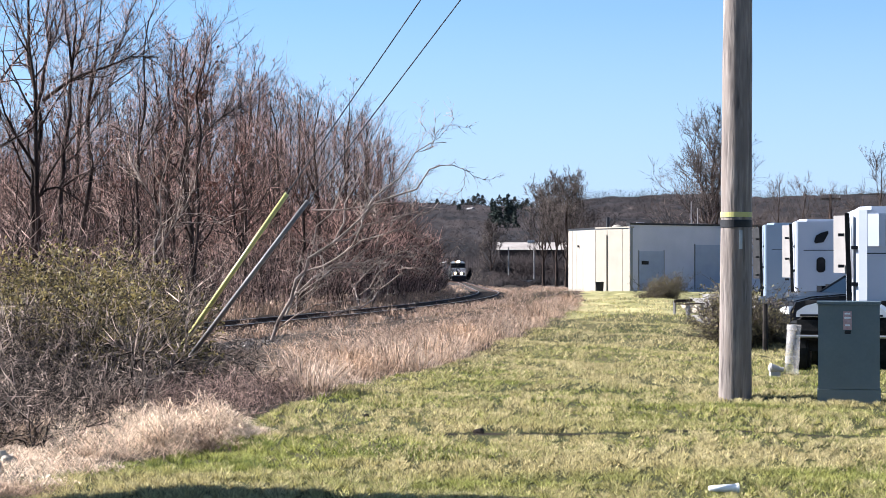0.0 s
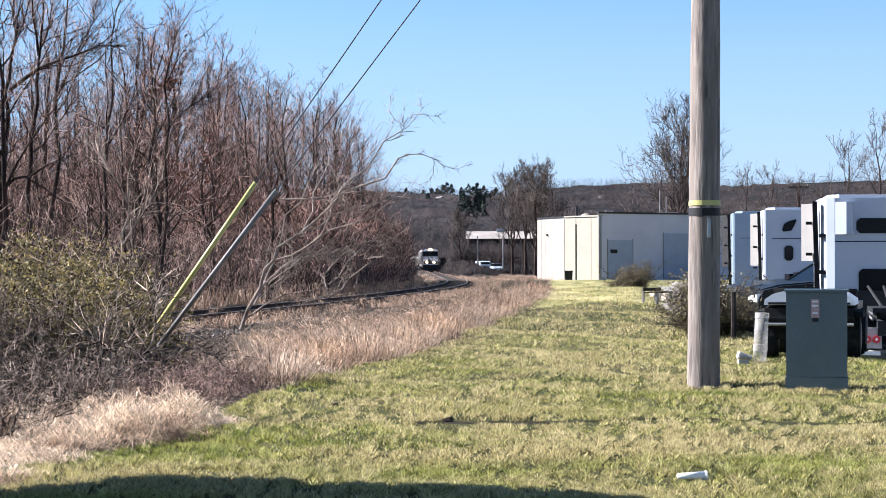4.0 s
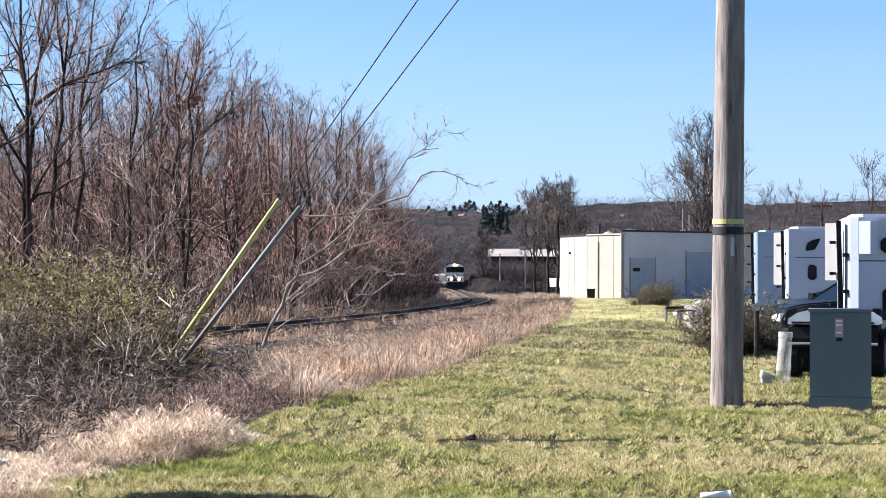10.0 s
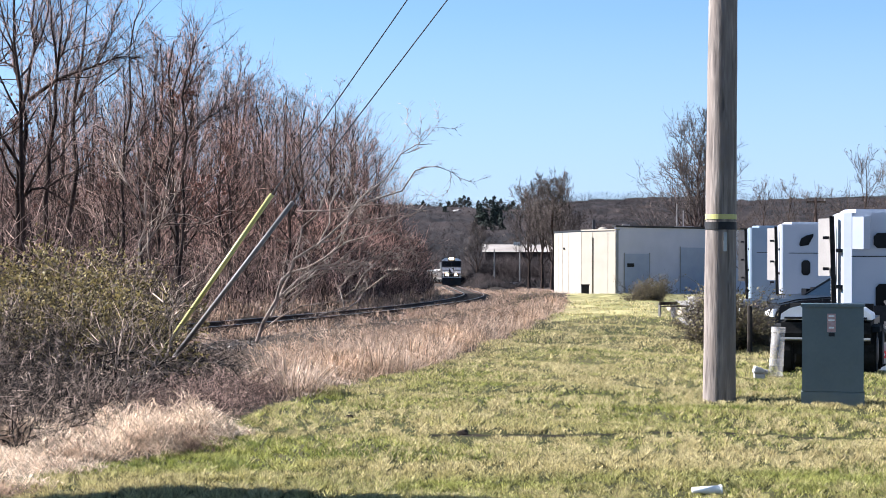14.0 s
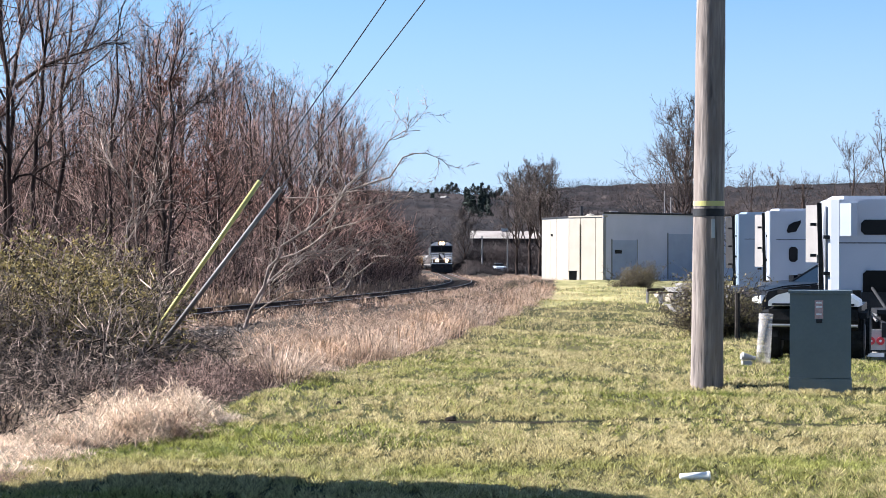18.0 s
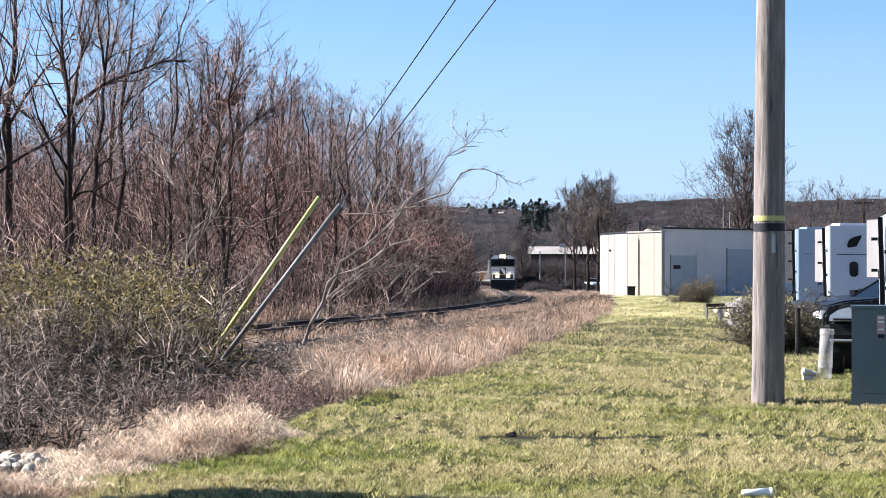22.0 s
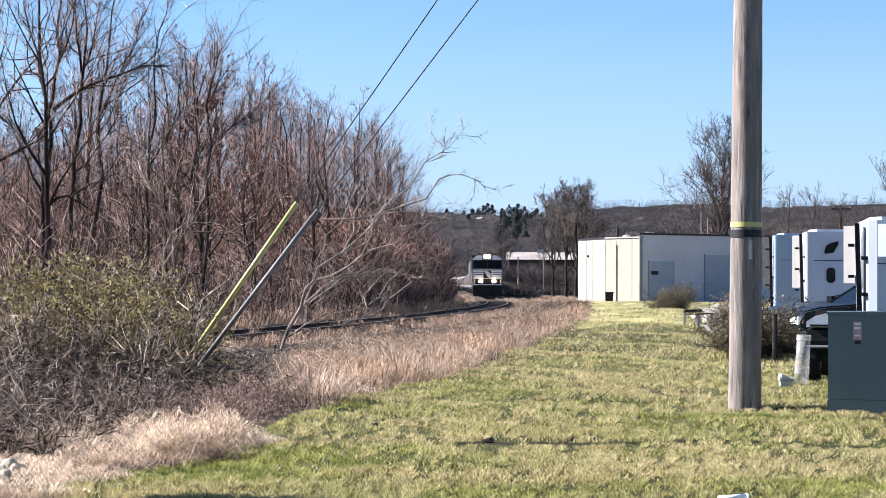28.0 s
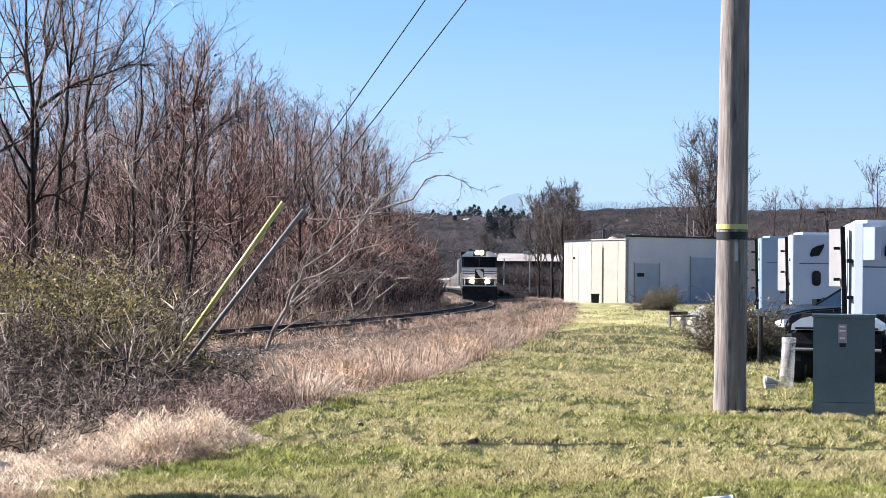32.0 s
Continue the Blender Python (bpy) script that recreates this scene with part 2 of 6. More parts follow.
M_FARTWIG = mat("dark_tree_twigs", (0.02, 0.0165, 0.0155), (0.13, 0.103, 0.092), 0.5, 0.9, bump=0, fine=4, island=0.7, spec=0.1, skew=1.5)
M_RUBBER = mat("black_rubber", (0.0102, 0.0102, 0.011), (0.0255, 0.0255, 0.0255), 8, 0.8, bump=0.2, spec=0.05)
M_BLACKCAR = mat("black_car_paint", (0.0068, 0.00765, 0.0102), (0.0119, 0.0136, 0.017), 2, 0.3, bump=0, spec=0.09)
M_RED = mat("red_lens", (0.55, 0.04, 0.05), (0.65, 0.08, 0.09), 6, 0.3, bump=0)
M_CLEAR = mat("milky_plastic", (0.52, 0.49, 0.47), (0.62, 0.59, 0.57), 6, 0.35, bump=0.05, alpha=0.32)
M_SMOKE = mat("thin_exhaust_smoke", (0.06, 0.055, 0.055), (0.10, 0.095, 0.095), 0.4, 1.0, bump=0, fine=2, alpha=0.12, spec=0.0)
M_BOX = mat("grey_blue_box_paint", (0.20, 0.235, 0.29), (0.25, 0.285, 0.34), 4, 0.5, bump=0.04)
M_ROOF = mat("chalky_metal_roof", (0.245, 0.214, 0.194), (0.381, 0.343, 0.316), 0.35, 0.6, bump=0.1, fine=3, c=(0.15, 0.129, 0.119), cscale=0.12)
M_CEDAR = mat("olive_cedar_leaf", (0.06, 0.052, 0.025), (0.24, 0.2, 0.095), 1, 0.7, bump=0, fine=6, island=0.6, translucent=0.2)
M_POST = mat("dark_post_wood", (0.0153, 0.0119, 0.0102), (0.0425, 0.034, 0.0289), 8, 0.9, bump=0.4)
M_DULL = mat("dull_white_plastic", (0.374, 0.357, 0.348), (0.459, 0.442, 0.433), 6, 0.6, bump=0.1)
M_LITTER = mat("white_plastic_litter", (0.75, 0.75, 0.76), (0.85, 0.85, 0.86), 6, 0.5, bump=0.1)
M_ROCK = mat("pale_limestone", (0.25, 0.215, 0.17), (0.42, 0.37, 0.3), 9, 0.9, bump=0.6, fine=18)
M_GRAVEL = mat("lot_gravel", (0.204, 0.187, 0.17), (0.34, 0.315, 0.289), 5, 0.95, bump=0.5, fine=40)


# ---- mesh tools ----
def fast(name, v, f):
    """A mesh from arrays of vertices and of faces with equal numbers of corners."""
    v, f = np.asarray(v, np.float32), np.asarray(f, np.int32)
    me = bpy.data.meshes.new(name)
    me.vertices.add(len(v))
    me.vertices.foreach_set("co", v.ravel())
    k = f.shape[1]
    me.loops.add(f.size)
    me.loops.foreach_set("vertex_index", f.ravel())
    me.polygons.add(len(f))
    me.polygons.foreach_set("loop_start", np.arange(0, f.size, k, dtype=np.int32))
    me.update(calc_edges=True)
    return me


def tubes(segs, sides):
    """Tapered prisms along segments: rows of p0, p1, r0, r1."""
    s = np.asarray(segs, float)
    p0, p1, r0, r1 = s[:, 0:3], s[:, 3:6], s[:, 6], s[:, 7]
    d = p1 - p0
    d /= np.linalg.norm(d, axis=1)[:, None] + 1e-9
    ref = np.where(np.abs(d[:, 2:3]) > 0.9, np.array([[1.0, 0, 0]]), np.array([[0, 0, 1.0]]))
    u = np.cross(d, ref)
    u /= np.linalg.norm(u, axis=1)[:, None] + 1e-9
    w = np.cross(d, u)
    a = np.arange(sides) * 2 * np.pi / sides
    ring = np.cos(a)[None, :, None] * u[:, None, :] + np.sin(a)[None, :, None] * w[:, None, :]
    v = np.concatenate([p0[:, None] + ring * r0[:, None, None], p1[:, None] + ring * r1[:, None, None]], 1).reshape(-1, 3)
    k = np.arange(sides)
    q = np.stack([k, (k + 1) % sides, (k + 1) % sides + sides, k + sides], 1)
    f = (np.arange(len(s))[:, None, None] * 2 * sides + q[None]).reshape(-1, 4)
    return v, f


def spikes(segs):
    """Three-sided points along segments: rows of p0, p1, r0, r1."""
    s = np.asarray(segs, float)
    p0, p1, r0 = s[:, 0:3], s[:, 3:6], s[:, 6]
    d = p1 - p0
    d /= np.linalg.norm(d, axis=1)[:, None] + 1e-9
    ref = np.where(np.abs(d[:, 2:3]) > 0.9, np.array([[1.0, 0, 0]]), np.array([[0, 0, 1.0]]))
    u = np.cross(d, ref)
    u /= np.linalg.norm(u, axis=1)[:, None] + 1e-9
    w = np.cross(d, u)
    a = np.arange(3) * 2 * np.pi / 3
    ring = np.cos(a)[None, :, None] * u[:, None, :] + np.sin(a)[None, :, None] * w[:, None, :]
    v = np.concatenate([p0[:, None] + ring * r0[:, None, None], p1[:, None]], 1).reshape(-1, 3)
    f = (np.arange(len(s))[:, None, None] * 4 + np.array([[0, 1, 3], [1, 2, 3], [2, 0, 3]])[None]).reshape(-1, 3)
    return v, f


def tri(vf):
    v, f = vf
    return v, np.concatenate([f[:, [0, 1, 2]], f[:, [0, 2, 3]]]) if f.shape[1] == 4 else f


def spears(base, height, width, lean, rng):
    """Single pointed blades."""
    n = len(base)
    az = rng.uniform(0, 2 * np.pi, n)
    side = np.stack([np.cos(az), np.sin(az), np.zeros(n)], 1) * (width / 2)[:, None]
    la = rng.uniform(0, 2 * np.pi, n)
    tip = base + np.stack([np.cos(la) * lean * height, np.sin(la) * lean * height, height], 1)
    return np.stack([base - side, base + side, tip], 1).reshape(-1, 3), np.arange(n)[:, None] * 3 + np.arange(3)[None]


def tussocks(centre, size, each, rng, lean=(0.4, 1.1), up=1.0, thick=1.0, mess=0.35):
    """Fountains of bent blades round each centre; size: the height of each."""
    n = len(centre) * each
    c, sz = np.repeat(centre, each, 0), np.repeat(size, each)
    az = rng.uniform(0, 2 * np.pi, n)
    out = np.stack([np.cos(az), np.sin(az), np.zeros(n)], 1)
    base = c + out * (sz * rng.uniform(0, 0.55, n))[:, None]
    h = sz * rng.uniform(0.45, 1.1, n) * up
    ln = rng.uniform(*lean, n)
    d = out + rng.normal(0, mess, (n, 3)) * np.array([1, 1, 0])
    zed = np.array([0, 0, 1.0])
    mid = base + zed * (h * 0.75)[:, None] + d * (sz * ln * 0.35)[:, None]
    tip = base + zed * (h * (1.0 - 0.45 * ln))[:, None] + d * (sz * ln * 1.0)[:, None]
    wz = np.cross(d, zed)
    wz = wz / (np.linalg.norm(wz, axis=1)[:, None] + 1e-9) * thick * (0.004 + 0.009 * rng.uniform(0.4, 1, n) * np.clip(sz / 0.45, 0.7, 1.6))[:, None]
    v = np.stack([base - wz, base + wz, mid + wz * 0.8, mid - wz * 0.8, tip + wz * 0.15, tip - wz * 0.15], 1).reshape(-1, 3)
    i = np.arange(n)[:, None] * 6
    return v, np.concatenate([i + np.array([[0, 1, 2, 3]]), i + np.array([[3, 2, 4, 5]])], 0)


def blades(base, height, width, lean, rng):
    """Thin tapered, bent blades: one quad and its tip each, given as two quads."""
    n = len(base)
    az = rng.uniform(0, 2 * np.pi, n)
    side = np.stack([np.cos(az), np.sin(az), np.zeros(n)], 1) * (width / 2)[:, None]
    la = rng.uniform(0, 2 * np.pi, n)
    ln = np.stack([np.cos(la), np.sin(la), np.zeros(n)], 1) * (lean * height)[:, None]
    up = np.array([0, 0, 1.0])[None] * height[:, None]
    mid = base + up * 0.55 + ln * 0.3
    tip = base + up * (1 - 0.3 * lean[:, None]) + ln
    v = np.stack([base - side, base + side, mid + side * 0.75, mid - side * 0.75, tip + side * 0.12, tip - side * 0.12], 1).reshape(-1, 3)
    i = np.arange(n)[:, None] * 6
    f = np.concatenate([i + np.array([[0, 1, 2, 3]]), i + np.array([[3, 2, 4, 5]])], 0)
    return v, f


def leaves(centre, size, rng):
    """Small bent leaves of two quads each at random turns."""
    n = len(centre)
    a = rng.normal(size=(n, 3))
    a /= np.linalg.norm(a, axis=1)[:, None]
    b = np.cross(a, rng.normal(size=(n, 3)))
    b /= np.linalg.norm(b, axis=1)[:, None]
    c = np.cross(a, b)
    s = size[:, None]
    v = np.stack([centre - a * s, centre - a * s * 0.2 + b * s * 0.45, centre + a * s, centre - a * s * 0.2 - b * s * 0.45 + c * s * 0.3], 1).reshape(-1, 3)
    return v, np.arange(n)[:, None] * 4 + np.arange(4)[None]


def lumps(u, v, seed):
    """Smooth value noise from 0 to 1 on a unit lattice."""
    lat = np.random.default_rng(seed).uniform(size=(256, 256))
    i, j = np.floor(u).astype(int), np.floor(v).astype(int)
    a, b = u - i, v - j
    a, b = a * a * (3 - 2 * a), b * b * (3 - 2 * b)
    i, j, i1, j1 = i % 256, j % 256, (i + 1) % 256, (j + 1) % 256
    return (lat[i, j] * (1 - a) + lat[i1, j] * a) * (1 - b) + (lat[i, j1] * (1 - a) + lat[i1, j1] * a) * b


def join(*vf):
    vs, fs, o = [], [], 0
    for v, f in vf:
        vs.append(v)
        fs.append(f + o)
        o += len(v)
    return np.concatenate(vs), np.concatenate(fs)


def put(name, me, material, parent=None, label="", smooth=False):
    me.materials.append(material)
    if smooth:
        me.polygons.foreach_set("use_smooth", np.ones(len(me.polygons), bool))
    ob = new(name, me)
    if parent is not None:
        ob.parent = parent
    if label:
        ob["label"] = label
    return ob


def part(name, bm, material, parent, label="", bevel=0.0, smooth=False):
    """Links a bmesh as one mesh object under a thing or a part."""
    if bevel:
        bmesh.ops.bevel(bm, geom=[e for e in bm.edges if e.calc_face_angle(0) > 0.5], offset=bevel, segments=2, affect="EDGES", clamp_overlap=True)
    bmesh.ops.recalc_face_normals(bm, faces=bm.faces)
    me = bpy.data.meshes.new(name)
    bm.to_mesh(me)
    bm.free()
    return put(name, me, material, parent, label, smooth)


def thing(name, m, label, category, group="", kind=""):
    ob = new(name)
    ob.empty_display_size = 0.2
    ob.matrix_basis = m
    return tagged(ob, label, category, group, kind)


def box(x0, x1, y0, y1, z0, z1, bm=None, m=None):
    bm = bm or bmesh.new()
    v = [bm.verts.new((m @ Vector(c)) if m else c) for c in ((x0, y0, z0), (x1, y0, z0), (x1, y1, z0), (x0, y1, z0), (x0, y0, z1), (x1, y0, z1), (x1, y1, z1), (x0, y1, z1))]
    for q in ((3, 2, 1, 0), (4, 5, 6, 7), (0, 1, 5, 4), (1, 2, 6, 5), (2, 3, 7, 6), (3, 0, 4, 7)):
        bm.faces.new([v[i] for i in q])
    return bm


def prism(pts, axis, a0, a1, bm=None):
    """A polygon drawn in the two other axes and pushed along axis from a0 to a1."""
    bm = bm or bmesh.new()
    put3 = {"x": lambda p, a: (a, p[0], p[1]), "y": lambda p, a: (p[0], a, p[1]), "z": lambda p, a: (p[0], p[1], a)}[axis]
    lo, hi = [bm.verts.new(put3(p, a0)) for p in pts], [bm.verts.new(put3(p, a1)) for p in pts]
    bm.faces.new(lo[::-1])
    bm.faces.new(hi)
    for i in range(len(pts)):
        j = (i + 1) % len(pts)
        bm.faces.new((lo[i], lo[j], hi[j], hi[i]))
    return bm


def rod(p0, p1, r0, r1=None, n=12, bm=None):
    bm = bm or bmesh.new()
    r1 = r0 if r1 is None else r1
    p0, p1 = Vector(p0), Vector(p1)
    m = Matrix.Translation((p0 + p1) / 2) @ (p1 - p0).to_track_quat("Z", "Y").to_matrix().to_4x4()
    bmesh.ops.create_cone(bm, cap_ends=True, segments=n, radius1=r0, radius2=r1, depth=(p1 - p0).length, matrix=m)
    return bm


# ---- the lie of the land ----
def sm(a, b, x):
    t = np.clip((np.asarray(x, float) - a) / (b - a), 0, 1)
    return t * t * (3 - 2 * t)


def track_x(y):
    y = np.asarray(y, float)
    return 3.6 - np.where(y < 160, (160 - y) ** 2 / 1280, 0) - np.where(y > 390, (y - 390) ** 2 / 1040, 0)


def rail_z(y):
    return -0.8 + 0.00625 * (167 - np.clip(np.asarray(y, float), -20, 560))


EDGE_Y = (0, 13.7, 15.3, 20.2, 22.9, 28, 42, 80, 160, 400)
EDGE_X = (-5.5, -2.43, -1.87, -1.33, -0.97, 0.05, 1.8, 6.0, 12.0, 26)


def edge_x(y):
    """Where the mown grass meets the rough growth beside the track."""
    return np.interp(y, EDGE_Y, EDGE_X)


def lot_x(y):
    return np.interp(y, (0, 22.2, 24.5, 28, 46, 82, 160, 300), (40, 16, 6.95, 6.7, 6.2, 9.6, 20, 34))


def ground_z(x, y):
    x, y = np.asarray(x, float), np.asarray(y, float)
    base = -0.0068 * np.clip(y - 21, 0, 420)
    lot = sm(0, 1.1, x - lot_x(y)) * (0.55 * sm(23, 27, y) * (1 - sm(90, 170, y)))
    z = base - lot
    tx = np.abs(x - track_x(y))
    bed = rail_z(y) - 0.22
    w = 1 - sm(1.9, 4.2, tx)
    z = z * (1 - w) + bed * w
    ditch = np.exp(-((x - edge_x(y) + 2.5) / 1.2) ** 2) * 0.25 * sm(20, 30, y) * (1 - sm(100, 150, y))
    z = z - ditch * (1 - w)
    hill = sm(430, 980, y) * (24 + 5 * np.sin(x * 0.006 + 1.0) + 4 * np.sin(x * 0.017 + y * 0.004))
    hill = hill + sm(40, 400, -x) * sm(150, 600, y) * 12
    far = sm(1000, 1300, y) * 10
    lump = 0.035 * np.sin(x * 1.9 + 0.6 * y) * np.sin(y * 1.3 - x * 0.4) + (0.09 + 0.15 * sm(45, 85, y)) * np.sin(y * 0.52 + x * 1.15 + 0.8 * np.sin(x * 0.5 + y * 0.11)) * sm(24, 45, y) * (1 - sm(150, 170, y))
    return z + hill - far + lump * (1 - w)


def gz(x, y):
    return float(ground_z(x, y))


gy = np.concatenate([np.linspace(-400, -20, 9), np.linspace(-10, 9, 8), np.arange(10, 60, 0.5), np.arange(60, 180, 1.25), np.arange(180, 460, 8.0), np.linspace(460, 1400, 32), [2000, 3500]])
gx = np.concatenate([[-2500, -1500, -900], np.linspace(-600, -60, 14), np.arange(-56, -14, 3.0), np.arange(-14, 16, 0.5), np.arange(16, 60, 3.0), np.linspace(66, 600, 14), [900, 1500, 2500]])
XX, YY = np.meshgrid(gx, gy)
nx, ny = len(gx), len(gy)
ii = (np.arange(ny - 1)[:, None] * nx + np.arange(nx - 1)[None]).ravel()
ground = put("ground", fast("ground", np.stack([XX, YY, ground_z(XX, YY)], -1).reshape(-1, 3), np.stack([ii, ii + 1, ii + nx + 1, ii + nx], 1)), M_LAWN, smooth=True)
for m in (M_DUFF, M_GRAVEL, M_FOREST, M_FARLAWN):
    ground.data.materials.append(m)
cx, cy = (XX[:-1, :-1] + XX[1:, 1:]) / 2, (YY[:-1, :-1] + YY[1:, 1:]) / 2
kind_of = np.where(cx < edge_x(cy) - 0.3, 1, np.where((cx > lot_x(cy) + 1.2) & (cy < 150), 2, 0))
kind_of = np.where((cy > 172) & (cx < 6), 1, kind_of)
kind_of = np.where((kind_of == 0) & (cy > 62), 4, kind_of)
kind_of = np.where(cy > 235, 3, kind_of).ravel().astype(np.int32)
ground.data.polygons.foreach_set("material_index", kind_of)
tagged(ground, "patchy green and straw coloured ground with low swells", "ground", kind="structure")

def at_px(px, d):
    """Sideways place at d metres in the line through a column of the opening view."""
    return (px - 784) / 3396 * d


# ---- railway track ----
def along(y0, y1, step, off, dz):
    ys = np.arange(y0, y1 + 0.01, step)
    return np.stack([track_x(ys) + off, ys, rail_z(ys) + dz], 1)


def sweep(rows, profile):
    """A profile of (sideways, up) swept along rows of points that run in y."""
    n, k = len(rows), len(profile)
    pr = np.array(profile)
    v = rows[:, None, :] + np.stack([pr[:, 0], np.zeros(k), pr[:, 1]], 1)[None]
    i = np.arange(n - 1)[:, None] * k
    j = np.arange(k)[None]
    f = np.stack([i + j, i + (j + 1) % k, i + k + (j + 1) % k, i + k + j], -1).reshape(-1, 4)
    return v.reshape(-1, 3), f


track = thing("railway_track", pose(0, 0, 0), "single railway track on a low grey ballast bed, curving", "railway track", kind="structure")
put("ballast", fast("ballast", *sweep(along(-10, 560, 2.0, 0, 0), [(-2.2, -0.5), (-1.4, -0.185), (1.4, -0.185), (2.2, -0.5)])), M_BALLAST, track)
for off in (-0.75, 0.75):
    put("rail", fast("rail", *sweep(along(-10, 560, 2.0, off, 0), [(-0.07, -0.17), (0.07, -0.17), (0.07, -0.15), (0.012, -0.14), (0.012, -0.04), (0.036, -0.035), (0.036, -0.004), (-0.036, -0.004), (-0.036, -0.035), (-0.012, -0.04), (-0.012, -0.14), (-0.07, -0.15)])), M_RAIL, track)
    put("rail_head", fast("rail_head", *sweep(along(-10, 560, 2.0, off, 0), [(-0.033, -0.003), (0.033, -0.003), (0.03, 0.004), (-0.03, 0.004)])), M_RAILTOP, track, "worn bright running surface")
tie_mesh = None
for k in range(220):
    y = 34 + k * 0.62
    if tie_mesh is None:
        tie = part("tie", box(-1.3, 1.3, -0.115, 0.115, -0.19, -0.125), M_TIE, track, bevel=0.012)
        tie_mesh = tie.data
    else:
        tie = new("tie", tie_mesh)
        tie.parent = track
    tie.matrix_basis = pose(float(track_x(y)), y, float(rail_z(y)), 0, 0, -math.degrees((160 - y) / 640) if y < 160 else 0)


# ---- trees ----
def grow(rng, h, r, reach, first=0.25, limbs=20, subs=6, twigs=4, fine=2, rise=1.0, lean=(0, 0), least=0.008, bends=(5, 4, 3, 2)):
    """Segments of a bare tree: the trunk with its limbs, and the finer branches."""
    big, small, tips = [], [], []
    n = 9
    pts = [np.zeros(3)]
    for i in range(n):
        step = np.array([rng.normal(0, 0.035) * h / n * 3 + lean[0] * h / n, rng.normal(0, 0.035) * h / n * 3 + lean[1] * h / n, h / n])
        pts.append(pts[-1] + step)
    rad = [r * (1 - 0.88 * (i / n) ** 0.8) for i in range(n + 1)]
    rad[0] = r * 1.25
    for i in range(n):
        big.append((*pts[i], *pts[i + 1], rad[i], rad[i + 1]))

    def at(f):
        f = min(f, 0.999) * n
        i = int(f)
        return pts[i] + (pts[i + 1] - pts[i]) * (f - i), rad[i] + (rad[i + 1] - rad[i]) * (f - i)

    def limb(p, d, length, r0, level, out):
        d = d / np.linalg.norm(d)
        k = bends[level]
        q = [p]
        dirs = []
        for i in range(k):
            d = d + rng.normal(0, (0.16, 0.2, 0.25, 0.3)[level], 3) + np.array([0, 0, (0.13, 0.1, 0.06, 0.03)[level] * rise])
            d = d / np.linalg.norm(d)
            q.append(q[-1] + d * length / k)
            dirs.append(d)
        for i in range(k):
            out.append((*q[i], *q[i + 1], max(r0 * (1 - 0.85 * i / k), least), max(r0 * (1 - 0.85 * (i + 1) / k), least * 0.7)))
        if level == 3:
            return
        for _ in range((subs, twigs, fine)[level]):
            f = rng.uniform((0.3, 0.25, 0.2)[level], 1.0) * k
            i = min(int(f), k - 1)
            b = q[i] + (q[i + 1] - q[i]) * (f - i)
            e = dirs[i] + rng.normal(0, (0.6, 0.5, 0.42)[level], 3) + np.array([0, 0, (0.2, 0.3, 0.4)[level] * rise])
            limb(b, e, length * rng.uniform(*((0.32, 0.6), (0.4, 0.65), (0.35, 0.7))[level]), r0 * (1 - 0.8 * f / k) * 0.6 + 0.003, level + 1, small if level < 1 else tips)

    for j in range(limbs):
        f = first + (1 - first) * ((j + rng.uniform(0, 1)) / limbs)
        p, rr = at(f)
        az = j * 2.4 + rng.uniform(-0.5, 0.5)
        el = rng.uniform(0.5, 1.1) * rise
        d = np.array([math.cos(az), math.sin(az), el])
        limb(p, d, reach * (1.15 - 0.75 * (f - first) / (1 - first)) * rng.uniform(0.6, 1.1), rr * rng.uniform(0.42, 0.68), 0, big)
    return big, small, tips


TIPS = {}


def bare_tree(name, rng, label, bark, twig, **kw):
    big, small, tips = grow(rng, **kw)
    root = thing(name, pose(0, 0, -60), label, "tree")
    TIPS[root.name] = np.array(tips)[:, 3:6]
    put("trunk", fast("trunk", *tubes(big, 6)), bark, root, smooth=True)
    put("crown", fast("crown", *join(tri(tubes(small, 3)), spikes(tips))), twig, root, "bare twigs")
    return root


rt = np.random.default_rng(11)
WOOD = "tall bare deciduous tree with thin grey-brown twigs in a dense wood"
models = [bare_tree("bare_tree", rt, WOOD, M_BARK, (M_TWIG, M_TWIGR, M_TWIGR)[k % 3], h=11.0 + 0.5 * (k % 4), r=(0.12, 0.19, 0.15)[k % 3], reach=3.4 + 0.4 * (k % 3),
                    first=(0.28, 0.36, 0.16)[k % 3], limbs=(15, 12, 19)[k % 3], subs=6, twigs=3, fine=2, rise=(1.2, 1.45, 1.1)[k % 3], least=0.0085, bends=(4, 3, 2, 1)) for k in range(7)]
leafy = []
for k in range(2):
    t = bare_tree("oak_tree", rt, "bare tree still holding clusters of brown dead leaves", M_BARK, M_TWIGR, h=10.0, r=0.12, reach=2.7, first=0.2, limbs=18, subs=6, twigs=4, fine=1, rise=1.1)
    c = TIPS[t.name]
    c = np.repeat(c, 3, 0) + rt.normal(0, 0.07, (3 * len(c), 3))
    keep = (np.sin(c[:, 0] * 1.6 + k) + np.sin(c[:, 1] * 2.4) + np.sin(c[:, 2] * 1.7) > 1.1) & (rt.uniform(size=len(c)) < 0.4)
    put("leaves", fast("leaves", *leaves(c[keep], rt.uniform(0.06, 0.11, keep.sum()), rt)), M_LEAFB, t, "clinging brown leaves")
    leafy.append(t)

